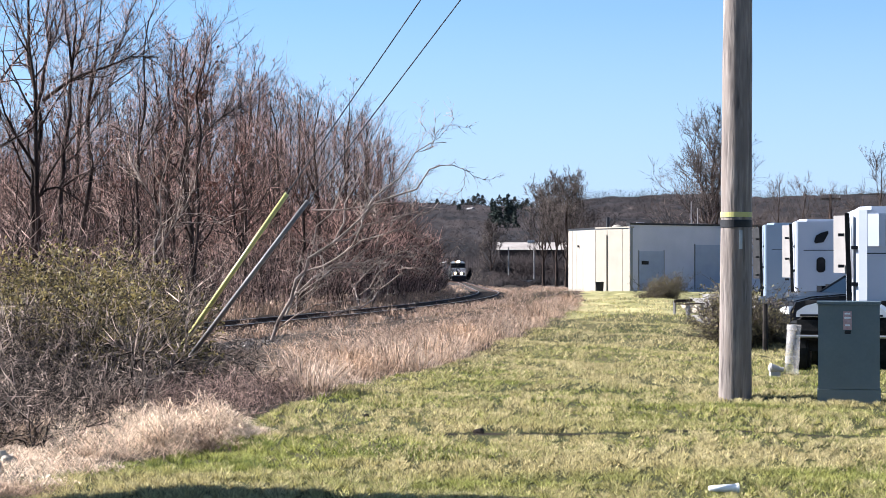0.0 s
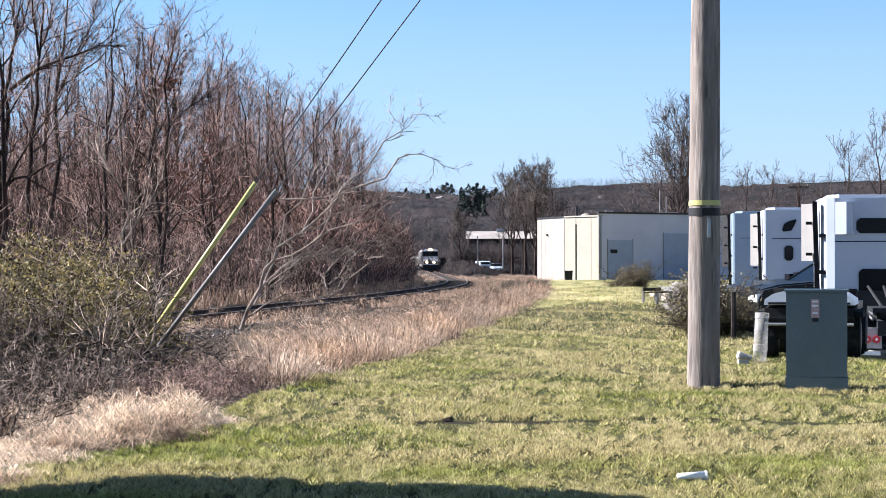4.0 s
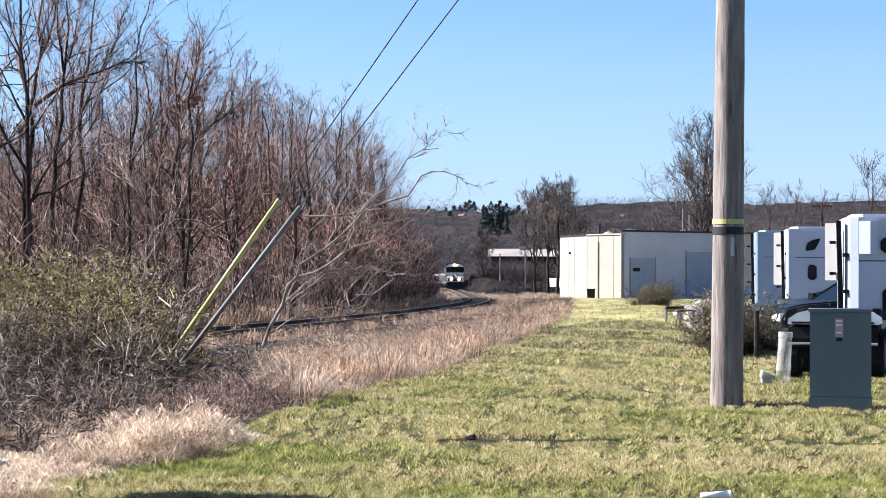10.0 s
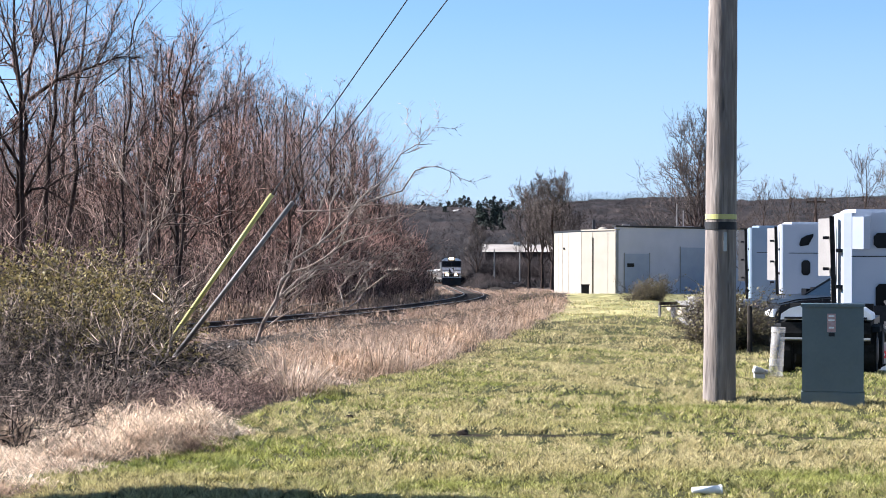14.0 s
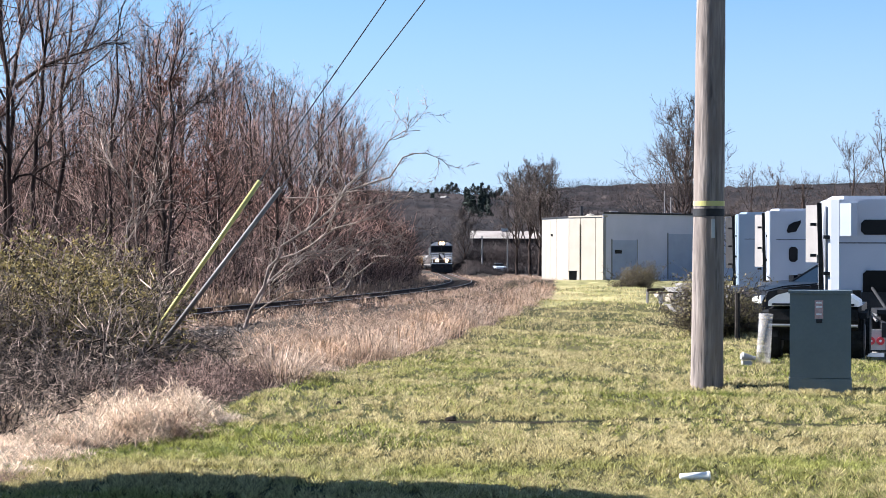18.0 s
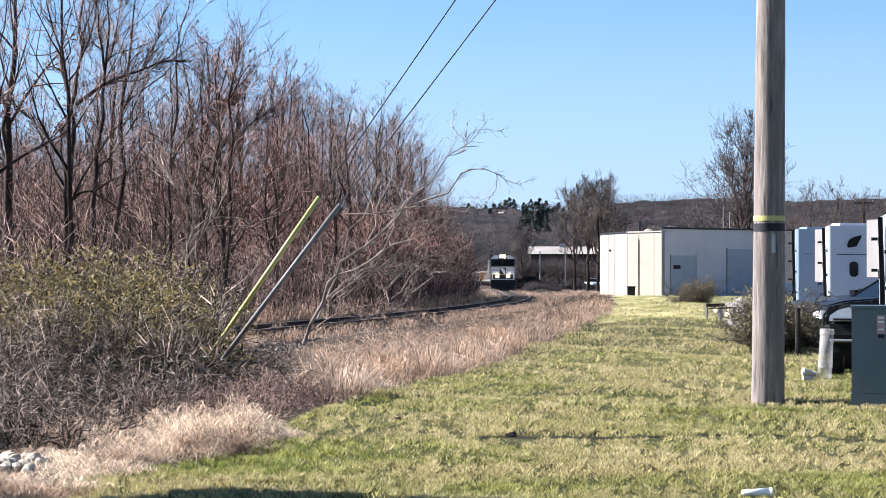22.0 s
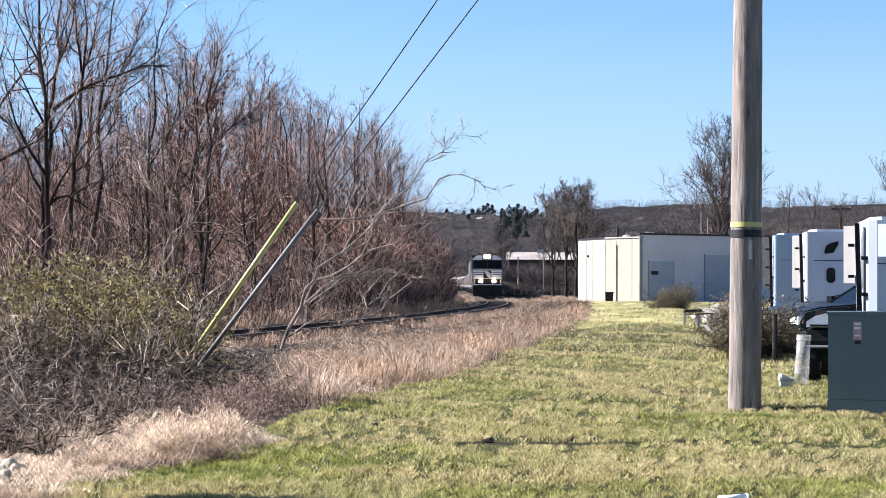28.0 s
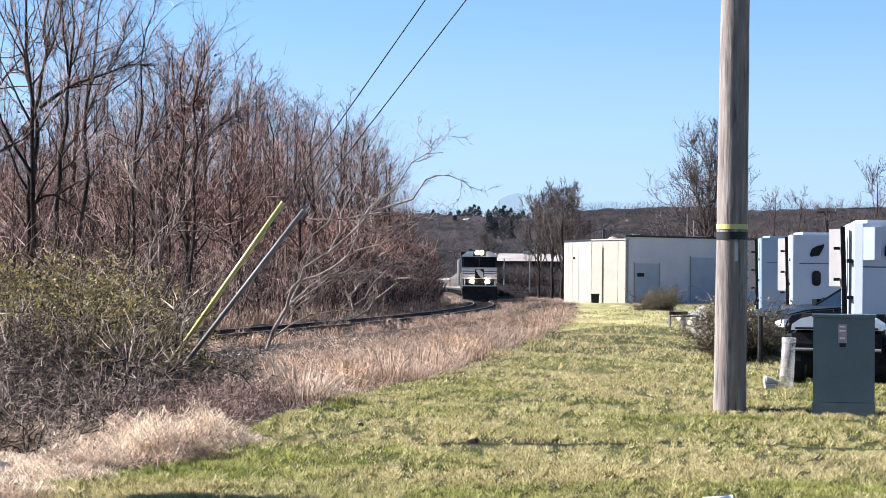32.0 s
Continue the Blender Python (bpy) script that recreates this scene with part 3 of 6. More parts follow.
spots = []
for k in range(1500):
    y = 46 + 118 * rt.uniform() ** 1.15
    x = float(track_x(y)) - 4.6 - 17 * rt.uniform() ** 1.4 - 0.012 * y
    if x / y < -0.285 or any((x - a) ** 2 + 0.3 * (y - b) ** 2 < 3.6 for a, b in spots):
        continue
    spots.append((x, y))
    if len(spots) >= 78:
        break
first_use = set()
for k, (x, y) in enumerate(spots):
    src = leafy[k % 2] if (k % 9 == 3 and y < 85) else models[k % 7]
    px = 784 + 3396 * x / y
    line = np.interp(px, (-200, 250, 350, 500, 620, 700, 765, 800), (150, 40, 60, 140, 175, 250, 335, 400))
    s = float((1.5 + (467 - line) / 3396 * y - gz(x, y)) / 11.6 * rt.uniform(0.88, 1.0)) if px > 280 or y > 60 else rt.uniform(0.8, 1.05)
    if px < 250 and y > 60:
        s *= rt.uniform(0.6, 1.1)
    s = min(s, 1.15)
    m = pose(x, y, gz(x, y) - 0.1, rt.uniform(-3, 3), rt.uniform(-3, 3), rt.uniform(0, 360)) @ Matrix.Scale(float(s), 4)
    if src.name in first_use:
        t = copy_thing(src, m)
        t.scale = (s, s, s)
    else:
        first_use.add(src.name)
        src.matrix_basis = m
        t = src
    tagged(t, group="trees of the wood beside the track")

# dense lower trees that fill the wood
fill = []
for k in range(2000):
    px, y = -60 + 790 * rt.uniform() ** 1.3, 50 + 105 * rt.uniform() ** 1.3
    x = at_px(px, y)
    if x > float(track_x(y)) - 4.8 or any((x - a) ** 2 + 0.3 * (y - b) ** 2 < 2.4 for a, b in fill):
        continue
    fill.append((x, y))
    top = np.interp(px, (-60, 150, 300, 400, 500, 620, 700, 765), (190, 185, 150, 135, 150, 180, 255, 340)) + rt.uniform(0, 60) * (1 if px < 330 else 0.4)
    s = float(np.clip((1.5 + (467 - top) / 3396 * y - gz(x, y)) / 12.4, 0.3, 1.1))
    t = copy_thing(models[(2, 5, 0, 2, 6)[len(fill) % 5]], pose(x, y, gz(x, y) - 0.1, 0, 0, rt.uniform(0, 360)) @ Matrix.Scale(s, 4))
    t.scale = (s, s, s)
    tagged(t, group="trees of the wood beside the track")
    if len(fill) >= 38:
        break

for px, d, top in ((335, 62, 35), (300, 66, 60), (70, 60, 100)):
    x = at_px(px, d)
    s = (1.5 + (467 - top) / 3396 * d - gz(x, d)) / 10.6
    t = copy_thing(leafy[0], pose(x, d, gz(x, d) - 0.1, 0, 0, px) @ Matrix.Scale(s, 4))
    t.scale = (s, s, s)
    tagged(t, group="trees of the wood beside the track")

# the thicket of thin stems under the wood
N = 3600
y = 40 + 125 * rt.uniform(size=N) ** 1.2
x = track_x(y) - 3.4 - 17 * rt.uniform(size=N) ** 1.7
hh = rt.uniform(1.2, 4.2, N) * (0.75 + 0.5 * sm(4, 9, track_x(y) - x))
segs, thin = [], []
b = np.stack([x, y, ground_z(x, y) - 0.05], 1)
d = np.stack([rt.normal(0, 0.22, N), rt.normal(0, 0.22, N), np.ones(N)], 1)
rr = rt.uniform(0.010, 0.030, N)
p = b
for i in range(3):
    q = p + d * (hh / 3)[:, None]
    segs.append(np.concatenate([p, q, (rr * (1 - 0.28 * i))[:, None], (rr * (1 - 0.28 * (i + 1)))[:, None]], 1))
    for _ in range(3):
        a = p + (q - p) * rt.uniform(0, 1, (N, 1))
        e = a + (np.stack([rt.normal(0, 0.5, N), rt.normal(0, 0.5, N), rt.uniform(0.1, 0.8, N)], 1)) * (hh * 0.28)[:, None]
        thin.append(np.concatenate([a, e, (rr * 0.6)[:, None], (rr * 0.25)[:, None]], 1))
    d = d + rt.normal(0, 0.2, (N, 3)) * np.array([1, 1, 0.2])
    p = q
tagged(put("undergrowth", fast("undergrowth", *join(tri(tubes(np.concatenate(segs), 3)), spikes(np.concatenate(thin)))), M_TWIG), "dense thicket of thin bare stems under the trees", "undergrowth", kind="stuff")

# loose ballast chips on the shoulders
N = 21000
y = 24 + 60 * rt.uniform(size=N) ** 1.5
off = rt.uniform(0, 1, N) * (4.9 + 2.2 * (1 - sm(34, 50, y))) - 2.3
x = track_x(y) + off
z = rail_z(y) - 0.17 - 0.32 * np.clip(np.abs(off) - 1.5, 0, 2) + 0.02
put_chips = leaves(np.stack([x, y, np.maximum(z, ground_z(x, y) + 0.01)], 1), rt.uniform(0.022, 0.06, N), rt)
tagged(put("ballast_chips", fast("ballast_chips", *put_chips), M_CHIP), "grey crushed stone chips along the track", "ballast", kind="stuff")

# taller brush closing the wood behind
N = 1500
y = 95 + 70 * rt.uniform(size=N)
x = -y * rt.uniform(0.10, 0.29, N)
hh = rt.uniform(4.5, 9.0, N) * (1 - 0.5 * sm(-0.15, -0.10, x / y))
b = np.stack([x, y, ground_z(x, y) - 0.05], 1)
t0 = b + np.stack([rt.normal(0, 0.06, N), rt.normal(0, 0.06, N), np.ones(N)], 1) * hh[:, None]
thin = []
for _ in range(14):
    f = rt.uniform(0.1, 0.9, (N, 1))
    a = b + (t0 - b) * f
    e = a + np.stack([rt.normal(0, 0.16, N), rt.normal(0, 0.16, N), rt.uniform(0.0, 0.2, N)], 1) * hh[:, None]
    thin.append(np.concatenate([a, e, np.full((N, 1), 0.03), np.full((N, 1), 0.012)], 1))
stems = np.concatenate([b, t0, rt.uniform(0.04, 0.08, (N, 1)), np.full((N, 1), 0.02)], 1)
tagged(put("tall_brush", fast("tall_brush", *join(tri(tubes(stems, 3)), spikes(np.concatenate(thin)))), M_TWIG), "dense brown brush deep in the wood", "brush", kind="stuff")

N = 1900
y = 90 + 75 * rt.uniform(size=N)
x = track_x(y) - 3.9 - 9 * rt.uniform(size=N)
hh = rt.uniform(3.6, 7.0, N) * (0.78 + 0.22 * sm(4, 7, track_x(y) - x))
b = np.stack([x, y, ground_z(x, y) - 0.05], 1)
thin = []
for _ in range(16):
    a = b + np.stack([rt.normal(0, 0.05, N), rt.normal(0, 0.05, N), rt.uniform(0, 0.75, N)], 1) * hh[:, None]
    e = a + np.stack([rt.normal(0, 0.15, N), rt.normal(0, 0.15, N), rt.uniform(0.05, 0.35, N)], 1) * hh[:, None]
    thin.append(np.concatenate([a, e, np.full((N, 1), 0.028), np.full((N, 1), 0.012)], 1))
tagged(put("low_brush", fast("low_brush", *spikes(np.concatenate(thin))), M_TWIGR), "reddish-brown brush at the end of the wood", "brush", kind="stuff")

# ---- lawn, rough grass ----
rg = np.random.default_rng(5)
N = 1150000
y = 1 / (1 / 10.8 - rg.uniform(size=N) * (1 / 10.8 - 1 / 105))
x = rg.uniform(-0.26, 0.30, N) * y
off = y - 16.85 - 0.03 * x - 0.06 * np.sin(3 * x)
rut = (np.abs(off) < 0.13) & (x > 0.0) | (off > -0.6) & (off < 0) & (x > 0.0) & (rg.uniform(size=N) < 0.3)
ok = (x > edge_x(y) - 0.25) & (x < lot_x(y) + 0.7) & ~rut
x, y = x[ok], y[ok]
n = len(x)
patch = np.sin(x * 1.7 + np.sin(y * 0.9)) * np.sin(y * 0.8 + 0.5 * x)
tuft = lumps(x / y * 300, np.log(y) * 58, 1) * 0.7 + lumps(x / y * 110, np.log(y) * 24, 2) * 0.3
keep = rg.uniform(size=n) < np.clip((tuft - 0.37) * 4.2, 0.08 + 0.5 * sm(18, 42, y), 1)
x, y, patch, tuft = x[keep], y[keep], patch[keep], tuft[keep]
n = len(x)
h = np.where((np.abs(y - 16.5 - 0.03 * x) < 0.5) & (x > 0.0), 0.6, 0.78) * (0.022 + 0.018 * rg.uniform(size=n) + 0.008 * patch + 0.06 * np.clip(tuft - 0.35, 0, 1)) * (1 + 0.014 * y)
base = np.stack([x, y, ground_z(x, y) - 0.004], 1)
wide, ln = 0.0095 * (1 + 0.028 * y), rg.uniform(0.2, 1.5, n)
bands = 0.34 * np.exp(-((y - 15.2) / 1.1) ** 2) * sm(0.3, 1.4, x) - 0.5 * np.exp(-((y - 17.7) / 0.45) ** 2) * sm(0.0, 0.5, x) * (1 - sm(2.2, 3.0, x)) - 0.42 * np.exp(-((y - 19.6) / 1.0) ** 2) * sm(0.8, 2.2, x) - 0.6 * np.exp(-((y - 13.5) / 0.6) ** 2) * sm(-0.3, 0.2, x)
# Last term puts shade lines between far hummocks into the blade colour.
pale = rg.uniform(size=n) < 0.3 + bands + 1.5 * (tuft - 0.56) * (1 - 0.5 * sm(25, 50, y)) + 0.9 * (lumps(x * 0.55 + 9, y * 0.28, 8) - 0.5) - 0.14 * patch + 0.5 * (lumps(x / y * 130, np.log(y) * 40, 3) - 0.5) + 0.42 * sm(20, 34, y) + 0.8 * sm(25, 50, y) * (lumps(x / y * 28 + 3, np.log(y) * 34, 6) - 0.5)
tagged(put("lawn_grass", fast("lawn_grass", *spears(base[~pale], np.clip(h, 0.018, 0.2)[~pale], wide[~pale], ln[~pale], rg)), M_BLADE), "short mown grass, patches of green and straw", "grass", kind="stuff")
tagged(put("thatch", fast("thatch", *spears(base[pale], np.clip(h, 0.018, 0.2)[pale], wide[pale], ln[pale], rg)), M_THATCH), "dead straw-coloured blades among the mown grass", "grass", kind="stuff")

N = 56000
y = 20 + 75 * rg.uniform(size=N) ** 1.6
u = rg.uniform(size=N)
x = edge_x(y) - 0.15 - u * np.minimum(edge_x(y) - track_x(y) - 2.2, 7.5)
ok = (x > track_x(y) + 2.0) & (x / y > -0.086 + 0.016 * (1 - sm(20, 24, y)) + 0.008 * np.sin(y * 2.3))
x, y, u = x[ok], y[ok], u[ok]
n = len(x)
clump = 2.4 * (lumps(x / y * 85, np.log(y) * 34, 4) * 0.6 + lumps(x / y * 240, np.log(y) * 70, 5) * 0.4 - 0.5)
keep = rg.uniform(size=n) < (0.72 + 0.6 * clump) * (1 - 0.7 * sm(0.55, 0.8, u))
x, y, u, clump = x[keep], y[keep], u[keep], clump[keep]
n = len(x)
h = (0.26 + 0.52 * rg.uniform(size=n) ** 1.5) * np.clip(0.9 + 0.55 * clump, 0.4, 1.5) * sm(-0.02, 0.16, u + 0.03) * (1 - 0.75 * sm(0.2, 0.6, u))
v, f = blades(np.stack([x, y, ground_z(x, y) - 0.02], 1), np.clip(h, 0.06, 0.8), 0.008 * (1 + 0.02 * y) * np.ones(n), rg.uniform(0.4, 2.4, n), rg)
tagged(put("dry_grass", fast("dry_grass", v, f), M_STRAW), "tall dry tan grass between lawn and railway", "grass", kind="stuff")

# tall reddish stalks rising out of the dry grass
N = 4200
y = 21 + 62 * rg.uniform(size=N) ** 1.4
u = rg.uniform(size=N)
x = edge_x(y) - 0.25 - u * np.minimum(edge_x(y) - track_x(y) - 2.4, 7.0)
ok = (x > track_x(y) + 2.1) & (x / y > -0.082) & (u < 0.6) & (lumps(x * 0.8, y * 0.35, 12) + 0.5 * lumps(x * 2.5, y, 13) > 0.62)
x, y, u = x[ok], y[ok], u[ok]
n = len(x)
p = np.stack([x, y, ground_z(x, y) - 0.02], 1)
h = rg.uniform(0.25, 0.6, n) * (1 - 0.6 * sm(0.2, 0.7, u))
lean = np.stack([rg.normal(0.05, 0.16, n), rg.normal(0, 0.16, n), np.ones(n)], 1)
q = p + lean * (h * 0.6)[:, None]
e = q + (lean + np.stack([rg.normal(0.1, 0.35, n), rg.normal(0, 0.35, n), np.zeros(n)], 1)) * (h * 0.45)[:, None]
r = 0.0035 * (1 + 0.025 * y)
side = [np.concatenate([q + (e - q) * f, q + (e - q) * f + np.stack([rg.normal(0, 0.12, n), rg.normal(0, 0.12, n), rg.uniform(0.02, 0.14, n)], 1), (r * 0.8)[:, None], r[:, None] * 0.3], 1) for f in (0.1, 0.5, 0.8)]
tagged(put("dry_stalks", fast("dry_stalks", *join(tri(tubes(np.concatenate([p, q, r[:, None], r[:, None] * 0.8], 1), 3)), spikes(np.concatenate([np.concatenate([q, e, r[:, None], r[:, None] * 0.3], 1)] + side)))), M_STALK), "tall reddish-brown dry stalks among the dry grass", "grass", kind="stuff")

# tussocks standing out of the dry grass
N = 560
y = 20.5 + 62 * rg.uniform(size=N) ** 1.5
u = rg.uniform(size=N)
x = edge_x(y) - 0.3 - u * np.minimum(edge_x(y) - track_x(y) - 2.6, 6.5)
ok = (x > track_x(y) + 2.2) & (x / y > -0.08) & (u < 0.55)
x, y, u = x[ok], y[ok], u[ok]
v, f = tussocks(np.stack([x, y, ground_z(x, y) - 0.03], 1), rg.uniform(0.3, 0.62, len(x)) * (1 - 0.75 * sm(0.15, 0.65, u)), 90, rg, (0.3, 1.5), 1.0, 0.42, 0.8)
tagged(put("grass_tussocks", fast("grass_tussocks", v, f), M_STRAW), "dry tan grass tussocks between lawn and railway", "grass", kind="stuff")

N = 2600
y = 80 + 200 * rg.uniform(size=N) ** 1.2
x = track_x(y) + np.where(rg.uniform(size=N) < 0.25, -1, 1) * (1.5 + 9 * rg.uniform(size=N) ** 1.5)
ok = (x < edge_x(y) - 0.5) | (y > 165)
x, y = x[ok], y[ok]
v, f = tussocks(np.stack([x, y, ground_z(x, y) - 0.03], 1), rg.uniform(0.12, 0.45, len(x)), 8, rg, (0.3, 1.6), 1.0, 1.1, 0.9)
tagged(put("far_tussocks", fast("far_tussocks", v, f), M_STALK), "scattered dry weeds along the far ballast", "grass", kind="stuff")

# weeds growing on the ballast and at the foot of the wood
N = 330
y = 27 + 75 * rg.uniform(size=N) ** 1.3
off = np.where(rg.uniform(size=N) < 0.75, rg.uniform(1.0, 2.6, N), rg.uniform(-2.6, 0.5, N))
x = track_x(y) + off
v, f = tussocks(np.stack([x, y, np.maximum(ground_z(x, y), rail_z(y) - 0.2) - 0.02], 1), rg.uniform(0.1, 0.42, N), 26, rg, (0.3, 1.6), 1.0, 0.7, 0.9)
tagged(put("track_weeds", fast("track_weeds", v, f), M_STALK), "sparse dry weeds growing on the ballast", "weeds", kind="stuff")
N = 420
y = 48 + 115 * rg.uniform(size=N) ** 1.1
x = track_x(y) - 2.9 - 2.2 * rg.uniform(size=N) ** 1.5
v, f = tussocks(np.stack([x, y, ground_z(x, y) - 0.03], 1), rg.uniform(0.2, 0.65, N), 26, rg, (0.2, 1.2), 1.2, 0.9, 0.9)
tagged(put("wood_edge_weeds", fast("wood_edge_weeds", v, f), M_STALK), "pale dry weeds at the foot of the wood", "weeds", kind="stuff")

# bleached straw mounds along the near edge
C = 110
cy = 10.7 + 7.2 * rg.uniform(size=C)
u = rg.uniform(size=C) ** 0.9
cx = edge_x(cy) - 0.1 - u * (0.9 + 0.7 * np.exp(-((cy - 16.5) / 2.4) ** 2))
cy[:16] = rg.uniform(15.3, 17.4, 16)
cx[:16] = -0.137 * cy[:16] + rg.uniform(-0.55, 0.35, 16)
cr, ch = rg.uniform(0.2, 0.42, C), rg.uniform(0.08, 0.30, C) * (0.5 + 0.6 * sm(0.0, 0.35, u))
ch[:16] += 0.12
ch = np.where((np.abs(cx / cy + 0.238) < 0.028) & (cy > 12.4) & (cy < 15.4), 0.05, ch)
N = 320 * C
k = np.repeat(np.arange(C), 320)
az, q = rg.uniform(0, 2 * np.pi, N), np.sqrt(rg.uniform(size=N))
x, y = cx[k] + np.cos(az) * q * cr[k], cy[k] + np.sin(az) * q * cr[k]
z = ground_z(x, y) + ch[k] * (1 - q ** 2) * rg.uniform(0.6, 1.0, N) - 0.01
v, f = blades(np.stack([x, y, z], 1), rg.uniform(0.04, 0.11, N), rg.uniform(0.003, 0.008, N), rg.uniform(0.8, 3.2, N), rg)
tagged(put("straw_heap", fast("straw_heap", v, f), M_PALE), "matted bleached straw mounds along the edge of the lawn", "grass", kind="stuff")

# ---- utility pole and its guys ----
PX, PY = 3.24, 21.3
pole = thing("utility_pole", pose(PX, PY, gz(PX, PY)), "weathered grey-brown wooden utility pole with yellow and black bands", "utility pole")
bm = bmesh.new()
rings = []
for k in range(25):
    z = -0.3 + k * 0.45
    r = (0.181 - 0.0048 * z) * (1 + 0.012 * math.sin(k * 2.3))
    rings.append([bm.verts.new((0.008 * z + r * math.cos(a * math.pi / 16), r * math.sin(a * math.pi / 16), z)) for a in range(32)])
for lo, hi in zip(rings, rings[1:]):
    for a in range(32):
        bm.faces.new((lo[a], lo[(a + 1) % 32], hi[(a + 1) % 32], hi[a]))
bm.faces.new(rings[-1])
part("shaft", bm, M_POLE, pole, smooth=True)


def band(z0, z1, r, material, label, name="band"):
    return part(name, rod((0.016, 0, z0), (0.016, 0, z1), r, r, 40), material, pole, label, smooth=False)


band(2.015, 2.07, 0.175, M_YELLOW, "yellow reflective band")
band(1.90, 1.985, 0.176, M_DARK, "black band")
part("tag", box(0.02, 0.055, -0.19, -0.168, 1.66, 1.87), M_STEEL, pole, "small metal tag", bevel=0.004)

A1, B1 = Vector((-3.30, 24.0, 0.42)), Vector((PX + 0.04, PY, 9.55))
A2, B2 = Vector((-3.18, 24.1, 0.33)), Vector((PX + 0.04, PY, 8.50))
for a, b, material, lab, length in ((A1, B1, M_YELLOW, "slanting guy wire sleeved in a yellow plastic guard", 2.45), (A2, B2, M_GUARDG, "slanting guy wire sleeved in a grey plastic guard", 2.55)):
    d = (b - a).normalized()
    foot = a - d * ((a.z - gz(a.x, a.y) + 0.1) / d.z)
    g = thing("guy_wire", pose(*foot), lab, "guy wire", "guy wires of the pole")
    part("wire", rod((0, 0, 0), b - foot, 0.008, 0.008, 6), M_WIRE, g)
    part("guard", rod(a - foot, a + d * length - foot, 0.030, 0.030, 12), material, g, lab.split("a ")[-1], smooth=True)

# ---- utility cabinet ----
CX, CY = 4.42, 20.9
cab = thing("utility_cabinet", pose(CX, CY, gz(CX, CY), 0, 0, -12), "grey-green metal utility cabinet standing on the lawn", "utility cabinet")
part("body", box(-0.325, 0.325, -0.24, 0.24, 0.14, 1.05), M_GREEN, cab, bevel=0.012)
part("base", box(-0.335, 0.335, -0.25, 0.25, -0.05, 0.135), M_GREEN, cab, bevel=0.008)
part("lid", box(-0.34, 0.34, -0.262, 0.262, 1.052, 1.085), M_GREEN, cab, bevel=0.01)
M_LABEL = mat("faded_red_label", (0.425, 0.255, 0.255), (0.527, 0.383, 0.374), 30, 0.6, bump=0)
part("label", box(-0.06, 0.03, -0.246, -0.2415, 0.78, 0.98), M_LABEL, cab, "faded red and white warning label")
for z0, w in ((0.945, 0.03), (0.9, 0.034), (0.82, 0.028)):
    part("label_bar", box(-0.015 - w, -0.015 + w, -0.2495, -0.2465, z0, z0 + 0.018), M_LITTER, cab, "pale bar on the label")
part("latch", box(-0.045, 0.02, -0.252, -0.2415, 0.735, 0.775), M_DARK, cab, "dark latch")

# ---- warehouse ----
wh = thing("warehouse", pose(0, 0, 0), "low white and grey metal clad warehouse with flat roof", "building")
D = 168.0


GB = -1.05
P0 = Vector((at_px(1116, D), D, 0))
PL = Vector((at_px(1055, D + 4.5), D + 4.5, 0))
PF = Vector((at_px(1007, D + 13), D + 13, 0))
PR = Vector((at_px(1345, D + 10), D + 10, 0))


def wall(a, b, z0, z1, material, name, parent, thick=0.25, label=""):
    d = (b - a)
    m = Matrix.Translation(a) @ Matrix.Rotation(math.atan2(d.y, d.x), 4, "Z")
    w = part(name, box(0, d.length, 0, thick, z0, z1), material, parent, label)
    w.matrix_basis = m
    return w, d.length


def panels(length, z0, z1, cuts, material, parent):
    """Cladding panels along a wall, cut at these shares of its length."""
    for a, b in zip(cuts, cuts[1:]):
        part("panel", box(a * length + 0.035, b * length - 0.035, -0.06, -0.002, z0, z1), material, parent, bevel=0.012)


M_DOOR = mat("grey_roller_door", (0.25, 0.285, 0.38), (0.3, 0.335, 0.43), 1, 0.6, bump=0.1)
M_DOORF = mat("grey_door_frame", (0.17, 0.178, 0.196), (0.238, 0.246, 0.264), 1, 0.6, bump=0.1)
TOPW, TOPG = 1.5 + 63.5 / 3396 * D, 1.5 + 69 / 3396 * D
wl, _ = wall(PL, P0, GB - 0.6, TOPW, M_DOORF, "wall", wh)
panels((P0 - PL).length, GB - 0.3, TOPW - 0.1, (0, 0.34, 0.78, 1), M_WHITE, wl)
part("downpipe", rod(((P0 - PL).length * 0.34, -0.12, GB - 0.3), ((P0 - PL).length * 0.34, -0.12, TOPW - 0.6), 0.06, 0.06, 8), M_WHITE, wl, "pale downpipe")
ws, _ = wall(PF, PL, GB - 0.6, TOPW, M_DOORF, "wall", wh)
panels((PL - PF).length, GB - 0.3, TOPW - 0.1, (0, 0.16, 0.32, 0.55, 1), M_WHITE, ws)
part("wall_lamp", box((PL - PF).length * 0.4, (PL - PF).length * 0.4 + 0.16, -0.22, -0.065, 3.0, 3.2), M_DARK, ws, "dark wall lamp", bevel=0.03)
wg, LG = wall(P0, PR, GB - 0.6, TOPG, M_GREYWALL, "wall", wh, label="grey painted front wall")
part("parapet", box(-0.15, LG + 0.15, -0.12, 0.4, TOPG, TOPG + 0.16), M_DARK, wg, "dark roof edge")
part("parapet", box(-0.05, (P0 - PL).length, -0.09, 0.4, TOPW, TOPW + 0.12), M_WHITE, wl)
part("parapet", box(-0.05, (PL - PF).length, -0.09, 0.4, TOPW, TOPW + 0.12), M_DARK, ws)
